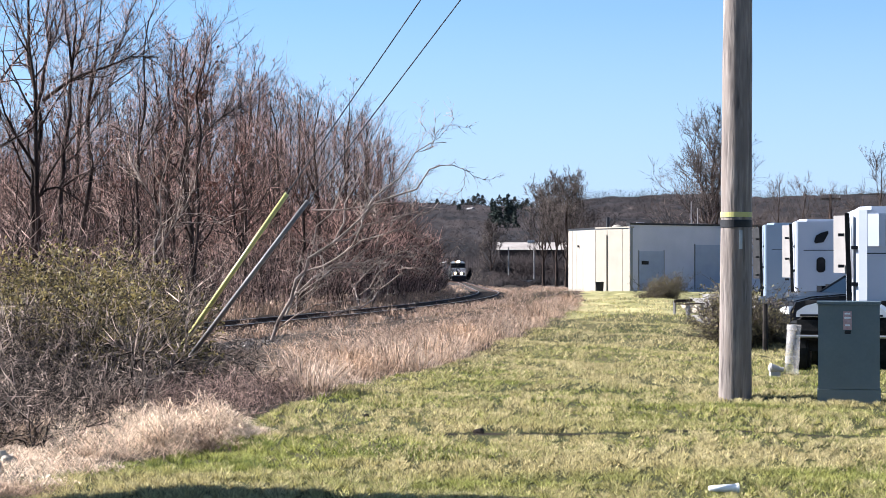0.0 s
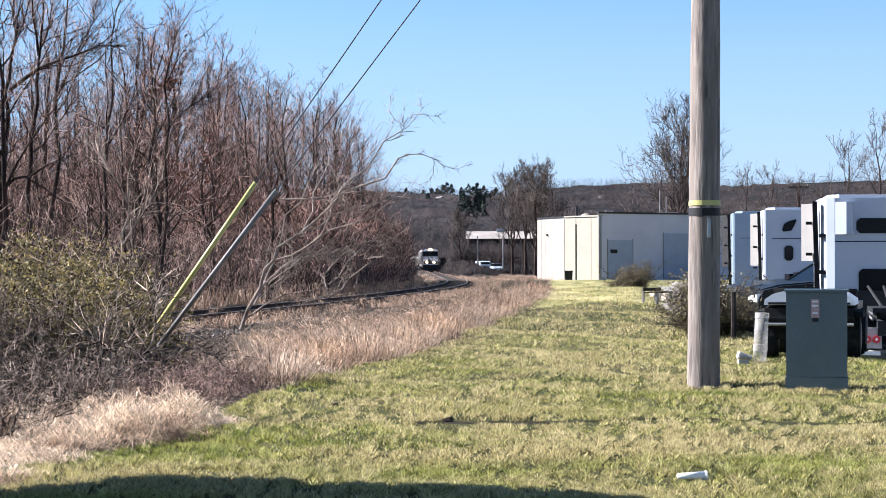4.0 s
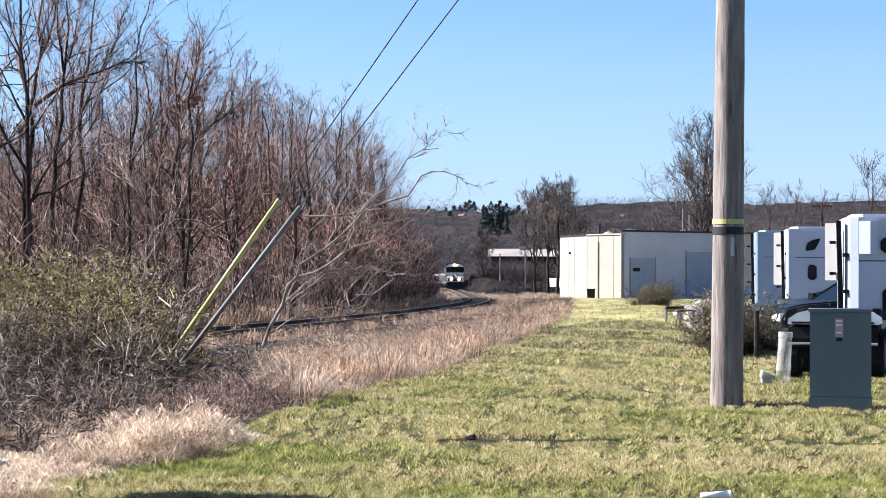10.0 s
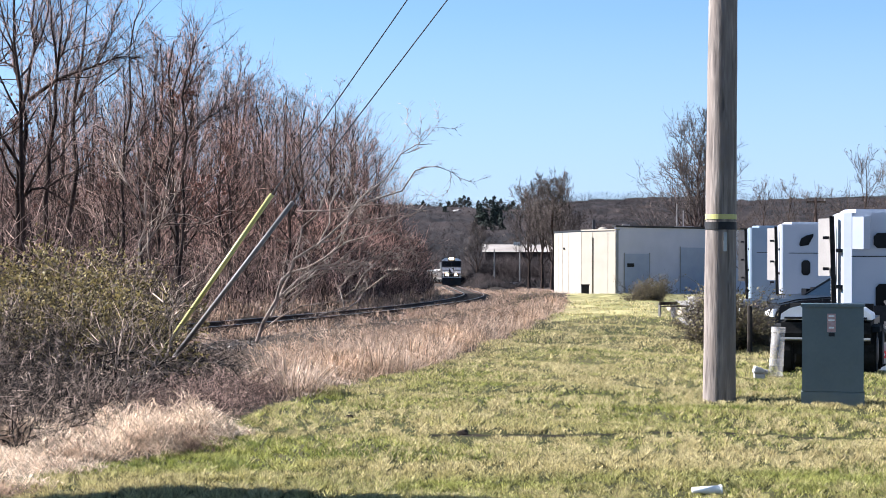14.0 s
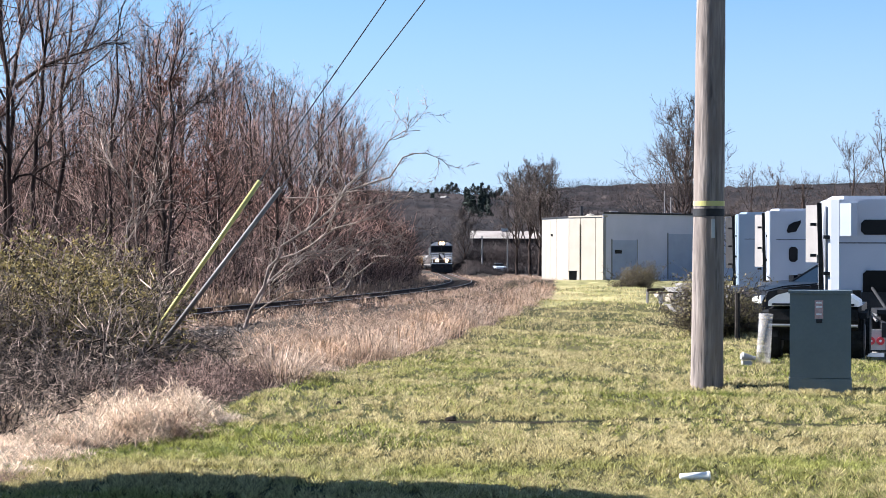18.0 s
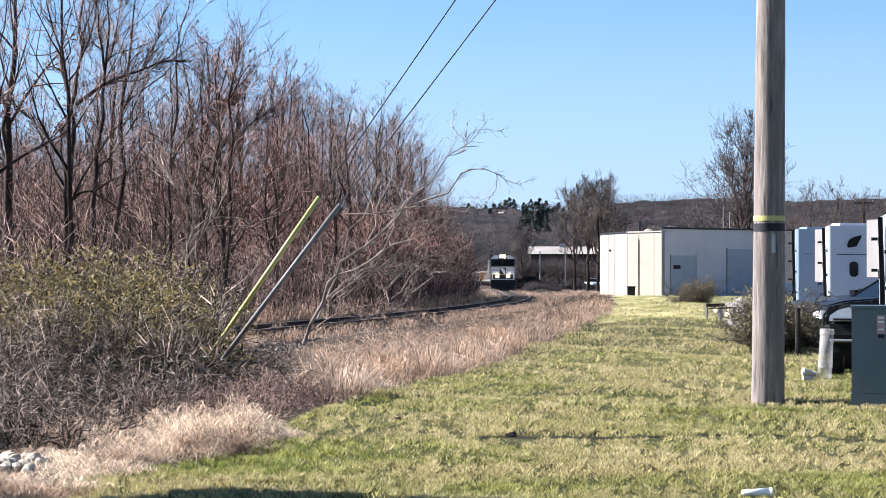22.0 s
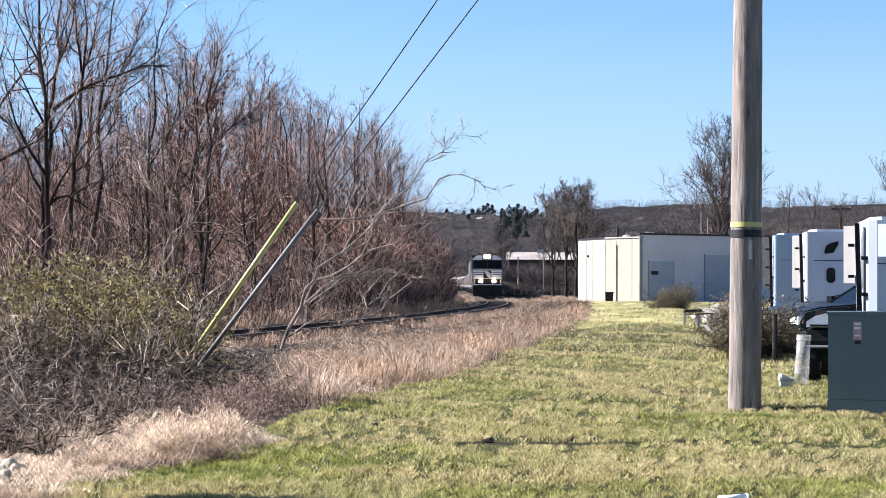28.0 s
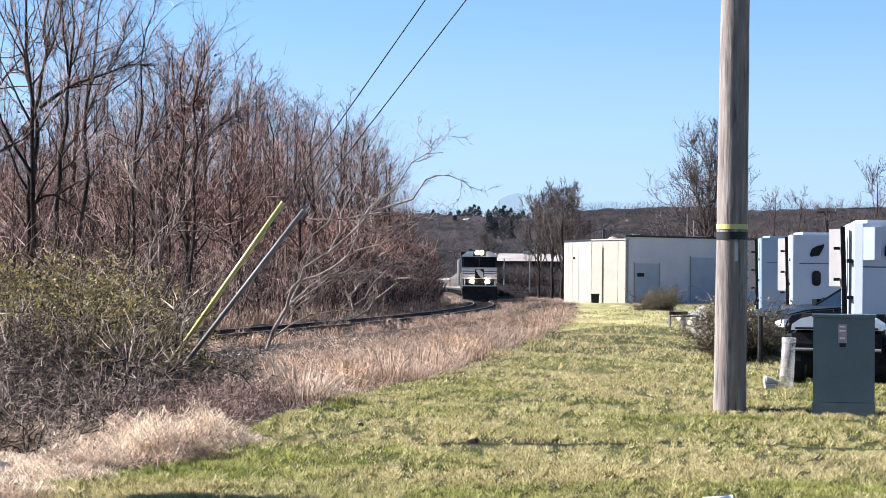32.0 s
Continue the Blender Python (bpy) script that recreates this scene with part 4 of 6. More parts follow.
for x0, w, top in ((0.98, 3.0, 2.6), (7.9, 3.3, 3.2)):
    dr = part("roller_door", box(x0, x0 + w, -0.05, -0.004, -0.9, top), M_DOOR, wg, "grey roller door")
    part("door_frame", box(x0 - 0.08, x0 - 0.003, -0.08, -0.004, -0.9, top + 0.08), M_DOORF, wg)
    part("door_frame", box(x0 + w + 0.003, x0 + w + 0.08, -0.08, -0.004, -0.9, top + 0.08), M_DOORF, wg)
    for k in range(6):
        part("slat", box(x0 + 0.02, x0 + w - 0.02, -0.075, -0.052, -0.85 + k * (top + 0.9) / 6, -0.9 + (k + 1) * (top + 0.9) / 6), M_DOOR, dr, bevel=0.01)
part("door_pane", box(1.25, 2.1, -0.085, -0.077, 1.42, 1.75), M_GLASS, wg, "dark pane in the roller door")
part("roof", prism([(PF.x + 0.5, PF.y + 0.2), (PL.x + 0.3, PL.y + 0.5), (P0.x + 0.1, P0.y + 0.5), (PR.x, PR.y + 0.4), (PR.x + 6, PR.y + 34), (PF.x + 8, PF.y + 34)], "z", TOPW - 0.5, TOPW - 0.3), M_GREYWALL, wh)
part("wall", box(PR.x + 0.02, PR.x + 0.3, PR.y + 0.3, PR.y + 34, GB - 0.6, TOPW - 0.6), M_GREYWALL, wh)
part("wall", box(PF.x + 2, PR.x + 6, PR.y + 34.1, PR.y + 34.4, GB - 0.6, TOPW - 0.6), M_GREYWALL, wh)
part("roof_vent", rod((at_px(1076, D + 9), D + 9, TOPW - 0.3), (at_px(1076, D + 9), D + 9, TOPW + 1.15), 0.16, 0.16, 12), M_DARK, wh, "dark roof vent pipe")
bm = bmesh.new()
bmesh.ops.create_uvsphere(bm, u_segments=14, v_segments=8, radius=1.0, matrix=Matrix.Translation((at_px(1092, D + 8), D + 8, TOPW - 0.4)) @ Matrix.Diagonal((0.75, 0.75, 0.85, 1)))
part("skylight", bm, M_WHITE, wh, "pale domed skylight", smooth=True)
for px, w, h in ((1133, 0.35, 0.5), (1155, 0.8, 0.28), (1236, 0.9, 0.35)):
    x = at_px(px, D + 14)
    part("roof_unit", box(x - w, x + w, D + 13.5, D + 14.5, TOPW - 0.3, TOPW + 0.3 + h), M_GUARDG, wh, "small pale roof unit", bevel=0.04)
for k in (-0.3, 0.3):
    x = at_px(1229, D + 12) + k
    part("roof_mast", rod((x, D + 12, TOPW - 0.3), (x, D + 12, TOPW + 2.4 - k), 0.05, 0.05, 6), M_GUARDG, wh, "thin pale mast on the roof")
BX, BY = at_px(1061, D - 1.0), D - 1.0
bin_ = thing("waste_bin", pose(BX, BY, gz(BX, BY)), "small black waste bin against the white wall", "bin")
part("body", prism([(-0.3, -0.05), (0.3, -0.05), (0.34, 0.82), (-0.34, 0.82)], "y", -0.3, 0.3), M_DARK, bin_, bevel=0.03)
part("lid", box(-0.37, 0.37, -0.35, 0.35, 0.824, 0.9), M_DARK, bin_, bevel=0.02)

# ---- rut, litter and small things on the lawn ----
bm = bmesh.new()
prev = None
for k in range(60):
    x = 0.0 + k * 0.09
    y = 16.85 + 0.03 * x + 0.06 * math.sin(3 * x)
    w = 0.05 + 0.022 * math.sin(k * 1.7) + 0.012 * math.sin(k * 5.1)
    a, b = bm.verts.new((x, y - w, gz(x, y - w) + 0.004)), bm.verts.new((x, y + w, gz(x, y + w) + 0.004))
    if prev:
        bm.faces.new((prev[0], a, b, prev[1]))
    prev = (a, b)
tagged(part("rut", bm, M_SOIL, None), "narrow dark rut worn across the lawn", "rut", kind="structure")

LX, LY = 1.86, 12.6
lit = thing("plastic_cup", pose(LX, LY, gz(LX, LY), 0, 0, 12), "crushed white plastic cup lying on the grass", "litter")
part("wall", rod((-0.12, 0, 0.03), (0.07, 0, 0.028), 0.018, 0.030, 14), M_LITTER, lit, smooth=True)
part("rim", rod((0.07, 0, 0.028), (0.08, 0, 0.028), 0.034, 0.034, 14), M_LITTER, lit)
for (cx0, cy0, r0) in ((0.32, 17.0, 0.055), (-0.75, 18.6, 0.05)):
    bm = bmesh.new()
    bmesh.ops.create_icosphere(bm, subdivisions=2, radius=r0)
    for v in bm.verts:
        v.co *= 1 + 0.3 * noise.noise(v.co * 30)
        v.co.z *= 0.6
    c = part("soil_clod", bm, M_SOIL, None)
    c.location = (cx0, cy0, gz(cx0, cy0) + 0.01)
    tagged(c, "small dark clod of soil in the grass", "clod")

TX, TY = at_px(1400, 26.3), 26.3
tube = thing("tree_shelter", pose(TX, TY, gz(TX, TY) - 0.02, 1, 3), "milky translucent plastic tree shelter tube", "tree shelter")
part("tube", rod((0, 0, 0), (0, 0, 0.72), 0.098, 0.092, 24), M_CLEAR, tube, smooth=True)
part("collar", rod((0, 0, 0.2), (0, 0, 0.29), 0.1, 0.1, 24), M_CLEAR, tube, "milky collar")
part("rim", rod((0, 0, 0.66), (0, 0, 0.73), 0.1, 0.098, 24), M_CLEAR, tube, "pale pink rim")
JX, JY = TX - 0.2, TY - 0.03
jug = thing("plastic_jug", pose(JX, JY, gz(JX, JY), 0, 0, 10), "white plastic funnel-shaped jug lying beside the tube", "jug")
part("body", rod((-0.11, 0, 0.14), (0.05, 0, 0.11), 0.06, 0.034, 18), M_DULL, jug, smooth=False, bevel=0.015)
part("cap", rod((0.052, 0, 0.11), (0.09, 0, 0.105), 0.032, 0.032, 12), M_DULL, jug)
part("foot", box(-0.1, 0.04, -0.03, 0.03, -0.02, 0.075), M_DULL, jug)

# ---- service pole with meter ----
SX, SY = -3.19, 12.2
sp = thing("service_pole", pose(SX, SY, gz(SX, SY)), "dark weathered wooden service pole with meter and conduit", "utility pole")
bm = bmesh.new()
rings = []
for k in range(19):
    z = -0.3 + k * 0.45
    r = (0.122 - 0.004 * z) * (1 + 0.012 * math.sin(k * 1.9))
    rings.append([bm.verts.new((r * math.cos(a * math.pi / 14), r * math.sin(a * math.pi / 14), z)) for a in range(28)])
for lo, hi in zip(rings, rings[1:]):
    for a in range(28):
        bm.faces.new((lo[a], lo[(a + 1) % 28], hi[(a + 1) % 28], hi[a]))
bm.faces.new(rings[-1])
M_POLED = mat("dark_pole_wood", (0.051, 0.051, 0.0544), (0.119, 0.116, 0.115), 6, 0.85, bump=0.6, fine=26, stretch=(2.2, 2.2, 0.12))
part("shaft", bm, M_POLED, sp, smooth=True)
part("backboard", box(-0.16, 0.152, -0.155, -0.125, -0.05, 1.83), M_POLED, sp, "dark weathered mounting board", bevel=0.006)
mb = part("meter_box", box(-0.17, 0.11, -0.30, -0.16, 1.40, 1.645), M_BOX, sp, "grey metal meter socket", bevel=0.012)
part("meter", rod((0.02, -0.345, 1.52), (0.02, -0.302, 1.52), 0.064, 0.072, 24), M_LITTER, mb, "round meter with a pale rim")
part("meter_dial", rod((0.02, -0.356, 1.52), (0.02, -0.347, 1.52), 0.050, 0.050, 20), M_DARK, mb)
part("meter_plate", box(-0.01, 0.05, -0.362, -0.3575, 1.49, 1.53), M_LITTER, mb, "pale meter plate")
part("panel_box", box(-0.17, 0.165, -0.32, -0.16, 1.045, 1.335), M_BOX, sp, "grey breaker panel", bevel=0.012)
part("conduit", rod((-0.04, -0.19, 1.648), (-0.02, -0.12, 7.0), 0.026, 0.026, 12), M_LITTER, sp, "pale conduit", smooth=True)
part("conduit", rod((0.0, -0.23, 1.337), (0.0, -0.23, 1.398), 0.025, 0.025, 12), M_STEEL, sp)
part("conduit", rod((0.03, -0.21, -0.05), (0.03, -0.21, 1.043), 0.03, 0.03, 12), M_LITTER, sp, "pale conduit", smooth=True)
part("notice", box(0.085, 0.155, -0.18, -0.13, 0.95, 1.02), M_LITTER, sp, "small white notice")
rs = np.random.default_rng(3)
for k in range(22):
    y = 13.55 + rs.uniform(0, 0.75)
    x = y * (-0.252 + 0.026 * rs.uniform())
    bm = bmesh.new()
    bmesh.ops.create_icosphere(bm, subdivisions=2, radius=0.03 + 0.055 * rs.uniform())
    off = Vector(rs.uniform(-9, 9, 3))
    for v in bm.verts:
        v.co *= 1 + 0.7 * noise.noise(v.co * 14 + off)
        v.co.z *= 0.7
    c = part("stone", bm, M_ROCK, None)
    c.location = (x, y, gz(x, y) + 0.03 + 0.05 * rs.uniform())
    tagged(c, "pale broken limestone lying at the verge", "stone", "stones at the verge")


# ---- shrubs, briars, saplings ----
def shrub(name, rng, label, h, spread, stems, nleaf, leafmat, twigmat, leafsize=0.035):
    root = thing(name, pose(0, 0, -60), label, "shrub")
    segs, tips, ends = [], [], []
    for k in range(stems):
        az, s = rng.uniform(0, 2 * math.pi), rng.uniform(0.1, 1.0)
        p = np.array([math.cos(az), math.sin(az), 0]) * rng.uniform(0, 0.35) * spread * 0.6 + np.array([0, 0, -0.05])
        d = np.array([math.cos(az) * s * 0.9, math.sin(az) * s * 0.9, 1.0])
        ln = h * rng.uniform(0.55, 1.1)
        r0 = rng.uniform(0.005, 0.014)
        for i in range(5):
            q = p + d / np.linalg.norm(d) * ln / 5
            segs.append((*p, *q, r0 * (1 - 0.17 * i), r0 * (1 - 0.17 * (i + 1))))
            for _ in range(4 if i else 1):
                a = p + (q - p) * rng.uniform()
                e = a + (d * 0.5 + rng.normal(0, 0.8, 3)) * ln * rng.uniform(0.05, 0.14)
                tips.append((*a, *e, r0 * 0.6, 0.002))
                ends.append((a, e))
                for _ in range(2):
                    a2 = a + (e - a) * rng.uniform(0.2, 1)
                    e2 = a2 + rng.normal(0, 0.14, 3) + np.array([0, 0, 0.05])
                    tips.append((*a2, *e2, 0.006, 0.002))
                    ends.append((a2, e2))
            d = d + rng.normal(0, 0.42, 3) + np.array([math.cos(az), math.sin(az), -0.35]) * 0.16 * s * spread / h * 1.6
            p = q
    put("woody_base", fast("woody_base", *tubes(segs, 4)), twigmat, root)
    put("crown", fast("crown", *spikes(tips)), twigmat, root)
    if nleaf:
        e = np.array(ends)
        i = rng.integers(0, len(e), nleaf)
        c = e[i, 0] + (e[i, 1] - e[i, 0]) * rng.uniform(0.3, 1.1, (nleaf, 1)) + rng.normal(0, 0.03, (nleaf, 3))
        put("foliage", fast("foliage", *leaves(c, rng.uniform(0.6, 1.3, nleaf) * leafsize, rng)), leafmat, root, "sparse small leaves")
    return root


rb = np.random.default_rng(21)
HONEY = "tangled honeysuckle shrub with sparse olive leaves"
honey = [shrub("shrub", rb, HONEY, 2.5, 2.2, 46, 8500, M_LEAFG, M_BRIAR, 0.042) for _ in range(2)]
bareb = [shrub("bare_shrub", rb, "leafless grey-brown shrub with arching stems", 2.0, 1.9, 44, 0, M_LEAFG, M_BRIAR) for _ in range(2)]
scrub = shrub("scrub_bush", rb, "dense dark olive scrub bush beside the lot", 1.3, 0.9, 50, 4500, M_CEDAR, M_FARTWIG, 0.028)
used = set()


def plant(src, x, y, s, rz, group):
    m = pose(x, y, gz(x, y), 0, 0, rz) @ Matrix.Scale(s, 4)
    if src.name in used:
        t = copy_thing(src, m)
    else:
        used.add(src.name)
        t = src
        t.matrix_basis = m
    t.scale = (s, s, s)
    return tagged(t, group=group)


for k, (px, d, s) in enumerate(((-70, 29, 1.0), (10, 27, 0.95), (75, 28, 1.05), (140, 27, 1.0), (200, 29, 0.95), (240, 32, 0.9), (30, 34, 1.05), (120, 35, 1.05), (190, 36, 1.0), (-60, 36, 1.1), (15, 23.5, 0.75), (85, 23, 0.8), (155, 24, 0.75), (212, 25, 0.7))):
    plant(honey[k % 2], at_px(px, d), d, s * 0.76, k * 67, "shrubs in front of the wood")
for k, (px, d, s) in enumerate(((-60, 23, 0.75), (20, 22, 0.7), (110, 23, 0.75), (180, 23.5, 0.7), (235, 30, 1.1), (268, 36, 1.0), (-90, 20, 0.7))):
    plant(bareb[k % 2], at_px(px, d), d, s, k * 83, "bare shrubs beside the track")
for k, (px, d, s) in enumerate(((948, 70, 0.5), (985, 84, 0.42), (1015, 92, 0.4), (930, 68, 0.32), (966, 74, 0.48), (1000, 90, 0.5), (978, 80, 0.4))):
    plant(scrub if k in (0, 4, 5) else bareb[k % 2], at_px(px, d), d, s * (1.4 if k in (0, 4, 5) else 1.0), k * 51, "shrubs at the end of the dry grass")
for k, (px, d, s) in enumerate(((1286, 37, 0.72), (1300, 36.5, 0.92), (1324, 36, 0.92), (1346, 36.5, 0.66), (1366, 37, 0.45), (1160, 105, 1.3), (1190, 108, 1.15), (1173, 106, 1.2), (1310, 39, 0.98))):
    plant(scrub, at_px(px, d), d, s, k * 71, "scrub bushes by the lot")

# tangle of briars on the bank
def tangle(x, y, length, thick, rng, up, bends=6, twigs=1):
    """Curling stems that rise from these places and bend over, with short side twigs."""
    n = len(x)
    az = rng.uniform(0, 2 * np.pi, n)
    p = np.stack([x, y, ground_z(x, y) - 0.03], 1)
    d = np.stack([np.cos(az) * 0.6, np.sin(az) * 0.6, up * np.ones(n)], 1)
    stems, side = [], []
    for i in range(bends):
        d = d / np.linalg.norm(d, axis=1)[:, None]
        q = p + d * (length / bends)[:, None] * rng.uniform(0.6, 1.4, (n, 1))
        stems.append(np.concatenate([p, q, (thick * (1 - i / (bends + 1)))[:, None], (thick * (1 - (i + 1) / (bends + 1)))[:, None]], 1))
        for _ in range(twigs):
            a = p + (q - p) * rng.uniform(0, 1, (n, 1))
            e = a + (d * 0.4 + rng.normal(0, 0.6, (n, 3))) * length[:, None] * 0.16
            side.append(np.concatenate([a, e, (thick * 0.6)[:, None], (thick * 0.2)[:, None]], 1))
        d = d + np.stack([np.cos(az) * 0.12, np.sin(az) * 0.12, -0.2 * np.ones(n)], 1) + rng.normal(0, 0.42, (n, 3))
        p = q
    return join(tri(tubes(np.concatenate(stems), 3)), spikes(np.concatenate(side)))


N = 5200
y = 14.6 + 20 * rb.uniform(size=N) ** 1.2
hi_x = np.minimum(edge_x(y) - 1.15 + 0.75 * sm(19, 21, y) - 0.06 * (y - 15), -0.095 * y)
x = -0.275 * y + (hi_x + 0.275 * y) * rb.uniform(size=N)
ok = (np.abs(x / y + 0.238) > 0.022) | (y > 15.2)
x, y = x[ok], y[ok]
ln = rb.uniform(0.5, 1.35, len(x)) * (0.65 + 0.4 * sm(16, 24, y)) * (1 - 0.65 * sm(-0.165, -0.138, x / y))
tagged(put("briars", fast("briars", *tangle(x, y, ln, rb.uniform(0.0035, 0.009, len(x)), rb, 1.3)), M_BRIAR), "dense grey-brown tangle of leafless briars on the bank", "briars", kind="stuff")

# low dark tangle at the edge of the lawn
N = 2700
y = 17.6 + 5.4 * rb.uniform(size=N)
x = edge_x(y) - 1.9 + 1.55 * rb.uniform(size=N)
tagged(put("edge_tangle", fast("edge_tangle", *tangle(x, y, rb.uniform(0.15, 0.5, N) * (1 - 0.5 * sm(-0.9, -0.4, x - edge_x(y))), rb.uniform(0.003, 0.006, N), rb, 1.1, 4)), M_TWIG), "low dark brown tangle of stems at the lawn edge", "briars", kind="stuff")

# dead leaves caught in the undergrowth
N = 16000
y = 42 + 60 * rb.uniform(size=N) ** 1.3
x = track_x(y) - 4 - 12 * rb.uniform(size=N)
z = ground_z(x, y) + 0.4 + 6.0 * rb.uniform(size=N) ** 1.2
ok = (np.sin(x * 0.9 + 1) + np.sin(y * 0.5) + np.sin(z * 1.1 + x * 0.4) > 0.3) & (x / y > -0.29)
c = np.stack([x, y, z], 1)[ok]
tagged(put("dead_leaves", fast("dead_leaves", *leaves(c, rb.uniform(0.03, 0.07, len(c)), rb)), M_LEAFB), "russet dead leaves clinging in the thicket", "leaves", kind="stuff")


def branchy(name, label, bark, twig, spines, twigs_per, reach, rng, wiggle=0.075):
    """A tree of drawn main stems (lists of points and the root radius), with twigs along them."""
    root = thing(name, pose(0, 0, 0), label, "tree")
    big, small = [], []
    for pts, r0 in spines:
        pts = [np.array(p, float) for p in pts]
        fine = []
        for a, b in zip(pts, pts[1:]):
            fine += [a, (a + b) / 2 + rng.normal(0, wiggle, 3) * np.linalg.norm(b - a)]
        fine.append(pts[-1])
        n = len(fine) - 1
        for i in range(n):
            big.append((*fine[i], *fine[i + 1], max(r0 * (1 - 0.85 * i / n), 0.006), max(r0 * (1 - 0.85 * (i + 1) / n), 0.005)))
        for _ in range(int(7 * reach)):
            i = int(rng.integers(n // 4, n))
            p, d = fine[i], fine[i + 1] - fine[i]
            d = d / (np.linalg.norm(d) + 1e-6) + rng.normal(0, 0.55, 3)
            r1 = max(r0 * (1 - 0.85 * i / n) * 0.55, 0.006)
            turn = rng.normal(0, 0.1, 3) + np.array([0, 0, 0.1])
            for k in range(7):
                d = d / np.linalg.norm(d)
                q = p + d * reach * rng.uniform(0.3, 0.75)
                big.append((*p, *q, r1 * (1 - 0.12 * k), r1 * (1 - 0.12 * (k + 1))))
                for _ in range(3):
                    a, e = p + (q - p) * rng.uniform(), d + rng.normal(0, 0.6, 3)
                    b = a + e * reach * rng.uniform(0.15, 0.4)
                    small.append((*a, *b, 0.007, 0.005))
                    small.append((*b, *(b + (e + rng.normal(0, 0.5, 3)) * reach * 0.25), 0.005, 0.002))
                d, p = d + turn + rng.normal(0, 0.32, 3), q
        for _ in range(twigs_per):
            f = rng.uniform(0.2, 1) * n
            i = min(int(f), n - 1)
            p = fine[i] + (fine[i + 1] - fine[i]) * (f - i)
            d = (fine[i + 1] - fine[i]) / (np.linalg.norm(fine[i + 1] - fine[i]) + 1e-6) + rng.normal(0, 0.6, 3) + np.array([0, 0, 0.25])
            q = p + d * reach * rng.uniform(0.2, 0.6)
            small.append((*p, *q, 0.010, 0.005))
            small.append((*q, *(q + (d + rng.normal(0, 0.5, 3)) * reach * 0.3), 0.005, 0.002))
            for _ in range(3):
                a = p + (q - p) * rng.uniform(0.3, 1)
                small.append((*a, *(a + (d + rng.normal(0, 0.7, 3)) * reach * rng.uniform(0.15, 0.5)), 0.006, 0.002))
    put("trunk", fast("trunk", *tubes(big, 6)), bark, root, smooth=True)
    put("crown", fast("crown", *spikes(small)), twig, root, "thin bare twigs")
    return root


def at(px, py, d):
    """The place d metres off in the line through a point of the opening view."""
    return ((px - 784) / 3396 * d, d, 1.5 + (467 - py) / 3396 * d)


d = 43.0
branchy("leaning_tree", "small bare tree leaning over the track with pale branches", M_PALEBARK, M_PALEBARK, [
    ([at(478, 612, d), at(515, 530, d), at(540, 480, d), at(590, 430, d), at(640, 385, d), at(680, 335, d + .5), at(735, 270, d + 1), at(790, 252, d + 1)], 0.048),
    ([at(540, 480, d), at(600, 455, d - .5), at(680, 415, d - 1), at(740, 380, d - 1), at(770, 368, d - 1)], 0.024),
    ([at(640, 385, d), at(690, 350, d), at(760, 300, d), at(800, 292, d), at(838, 306, d)], 0.028),
    ([at(515, 530, d), at(590, 470, d + 1), at(640, 455, d + 1), at(690, 470, d + 1)], 0.024),
    ([at(590, 430, d), at(610, 360, d + .6), at(640, 300, d + 1), at(660, 255, d + 1)], 0.024),
    ([at(505, 560, d), at(545, 470, d + 1), at(560, 400, d + 1), at(600, 345, d + 1), at(625, 290, d + 1)], 0.028),
    ([at(600, 455, d), at(640, 400, d - 1), at(655, 350, d - 1), at(640, 320, d - 1)], 0.025),
    ([at(495, 580, d), at(560, 540, d - .5), at(640, 530, d - 1), at(700, 520, d - 1)], 0.02),
    ([at(552, 372, d), at(660, 362, d - .5), at(720, 360, d - .5), at(776, 370, d - 1)], 0.018),
    ([at(591, 428, d), at(646, 398, d), at(690, 385, d), at(740, 374, d)], 0.022),
    ([at(628, 345, d), at(652, 372, d), at(672, 398, d)], 0.015),
    ([at(735, 270, d + 1), at(764, 262, d + 1), at(766, 222, d + 1)], 0.009),
] + [([at(px, py, d + rb.uniform(-1.5, 1.5)), at(px + 0.30 * ex, py - 0.45 * ey, d + rb.uniform(-1, 1)), at(px + 0.62 * ex, py - 0.85 * ey, d), at(px + 0.85 * ex, py - ey, d), at(px + ex, py - 0.92 * ey, d)], rb.uniform(0.012, 0.022))
      for px, py, ex, ey in zip(rb.uniform(500, 640, 7), rb.uniform(440, 560, 7), rb.uniform(70, 180, 7), rb.uniform(40, 150, 7))], 11, 0.32, rb)
d = 53.0
branchy("bare_tree", "tall bare tree with dark forked trunks beside the railway", M_BARK, M_TWIG, [
    ([at(52, 560, d), at(60, 440, d), at(63, 310, d), at(71, 240, d), at(66, 185, d), at(76, 135, d), at(80, 40, d), at(78, -60, d)], 0.11),
    ([at(68, 180, d), at(52, 118, d + .5), at(34, 42, d + 1), at(16, -50, d + 1)], 0.06),
    ([at(76, 178, d), at(113, 150, d - .5), at(159, 128, d - 1), at(201, 113, d - 1), at(229, 101, d - 1), at(268, 104, d - 1)], 0.06),
    ([at(60, 330, d), at(30, 270, d - 1), at(2, 210, d - 1), at(-40, 170, d - 1)], 0.04),
    ([at(76, 130, d), at(100, 60, d), at(112, -20, d)], 0.035),
], 70, 0.75, rb, 0.05)
d = 56.0
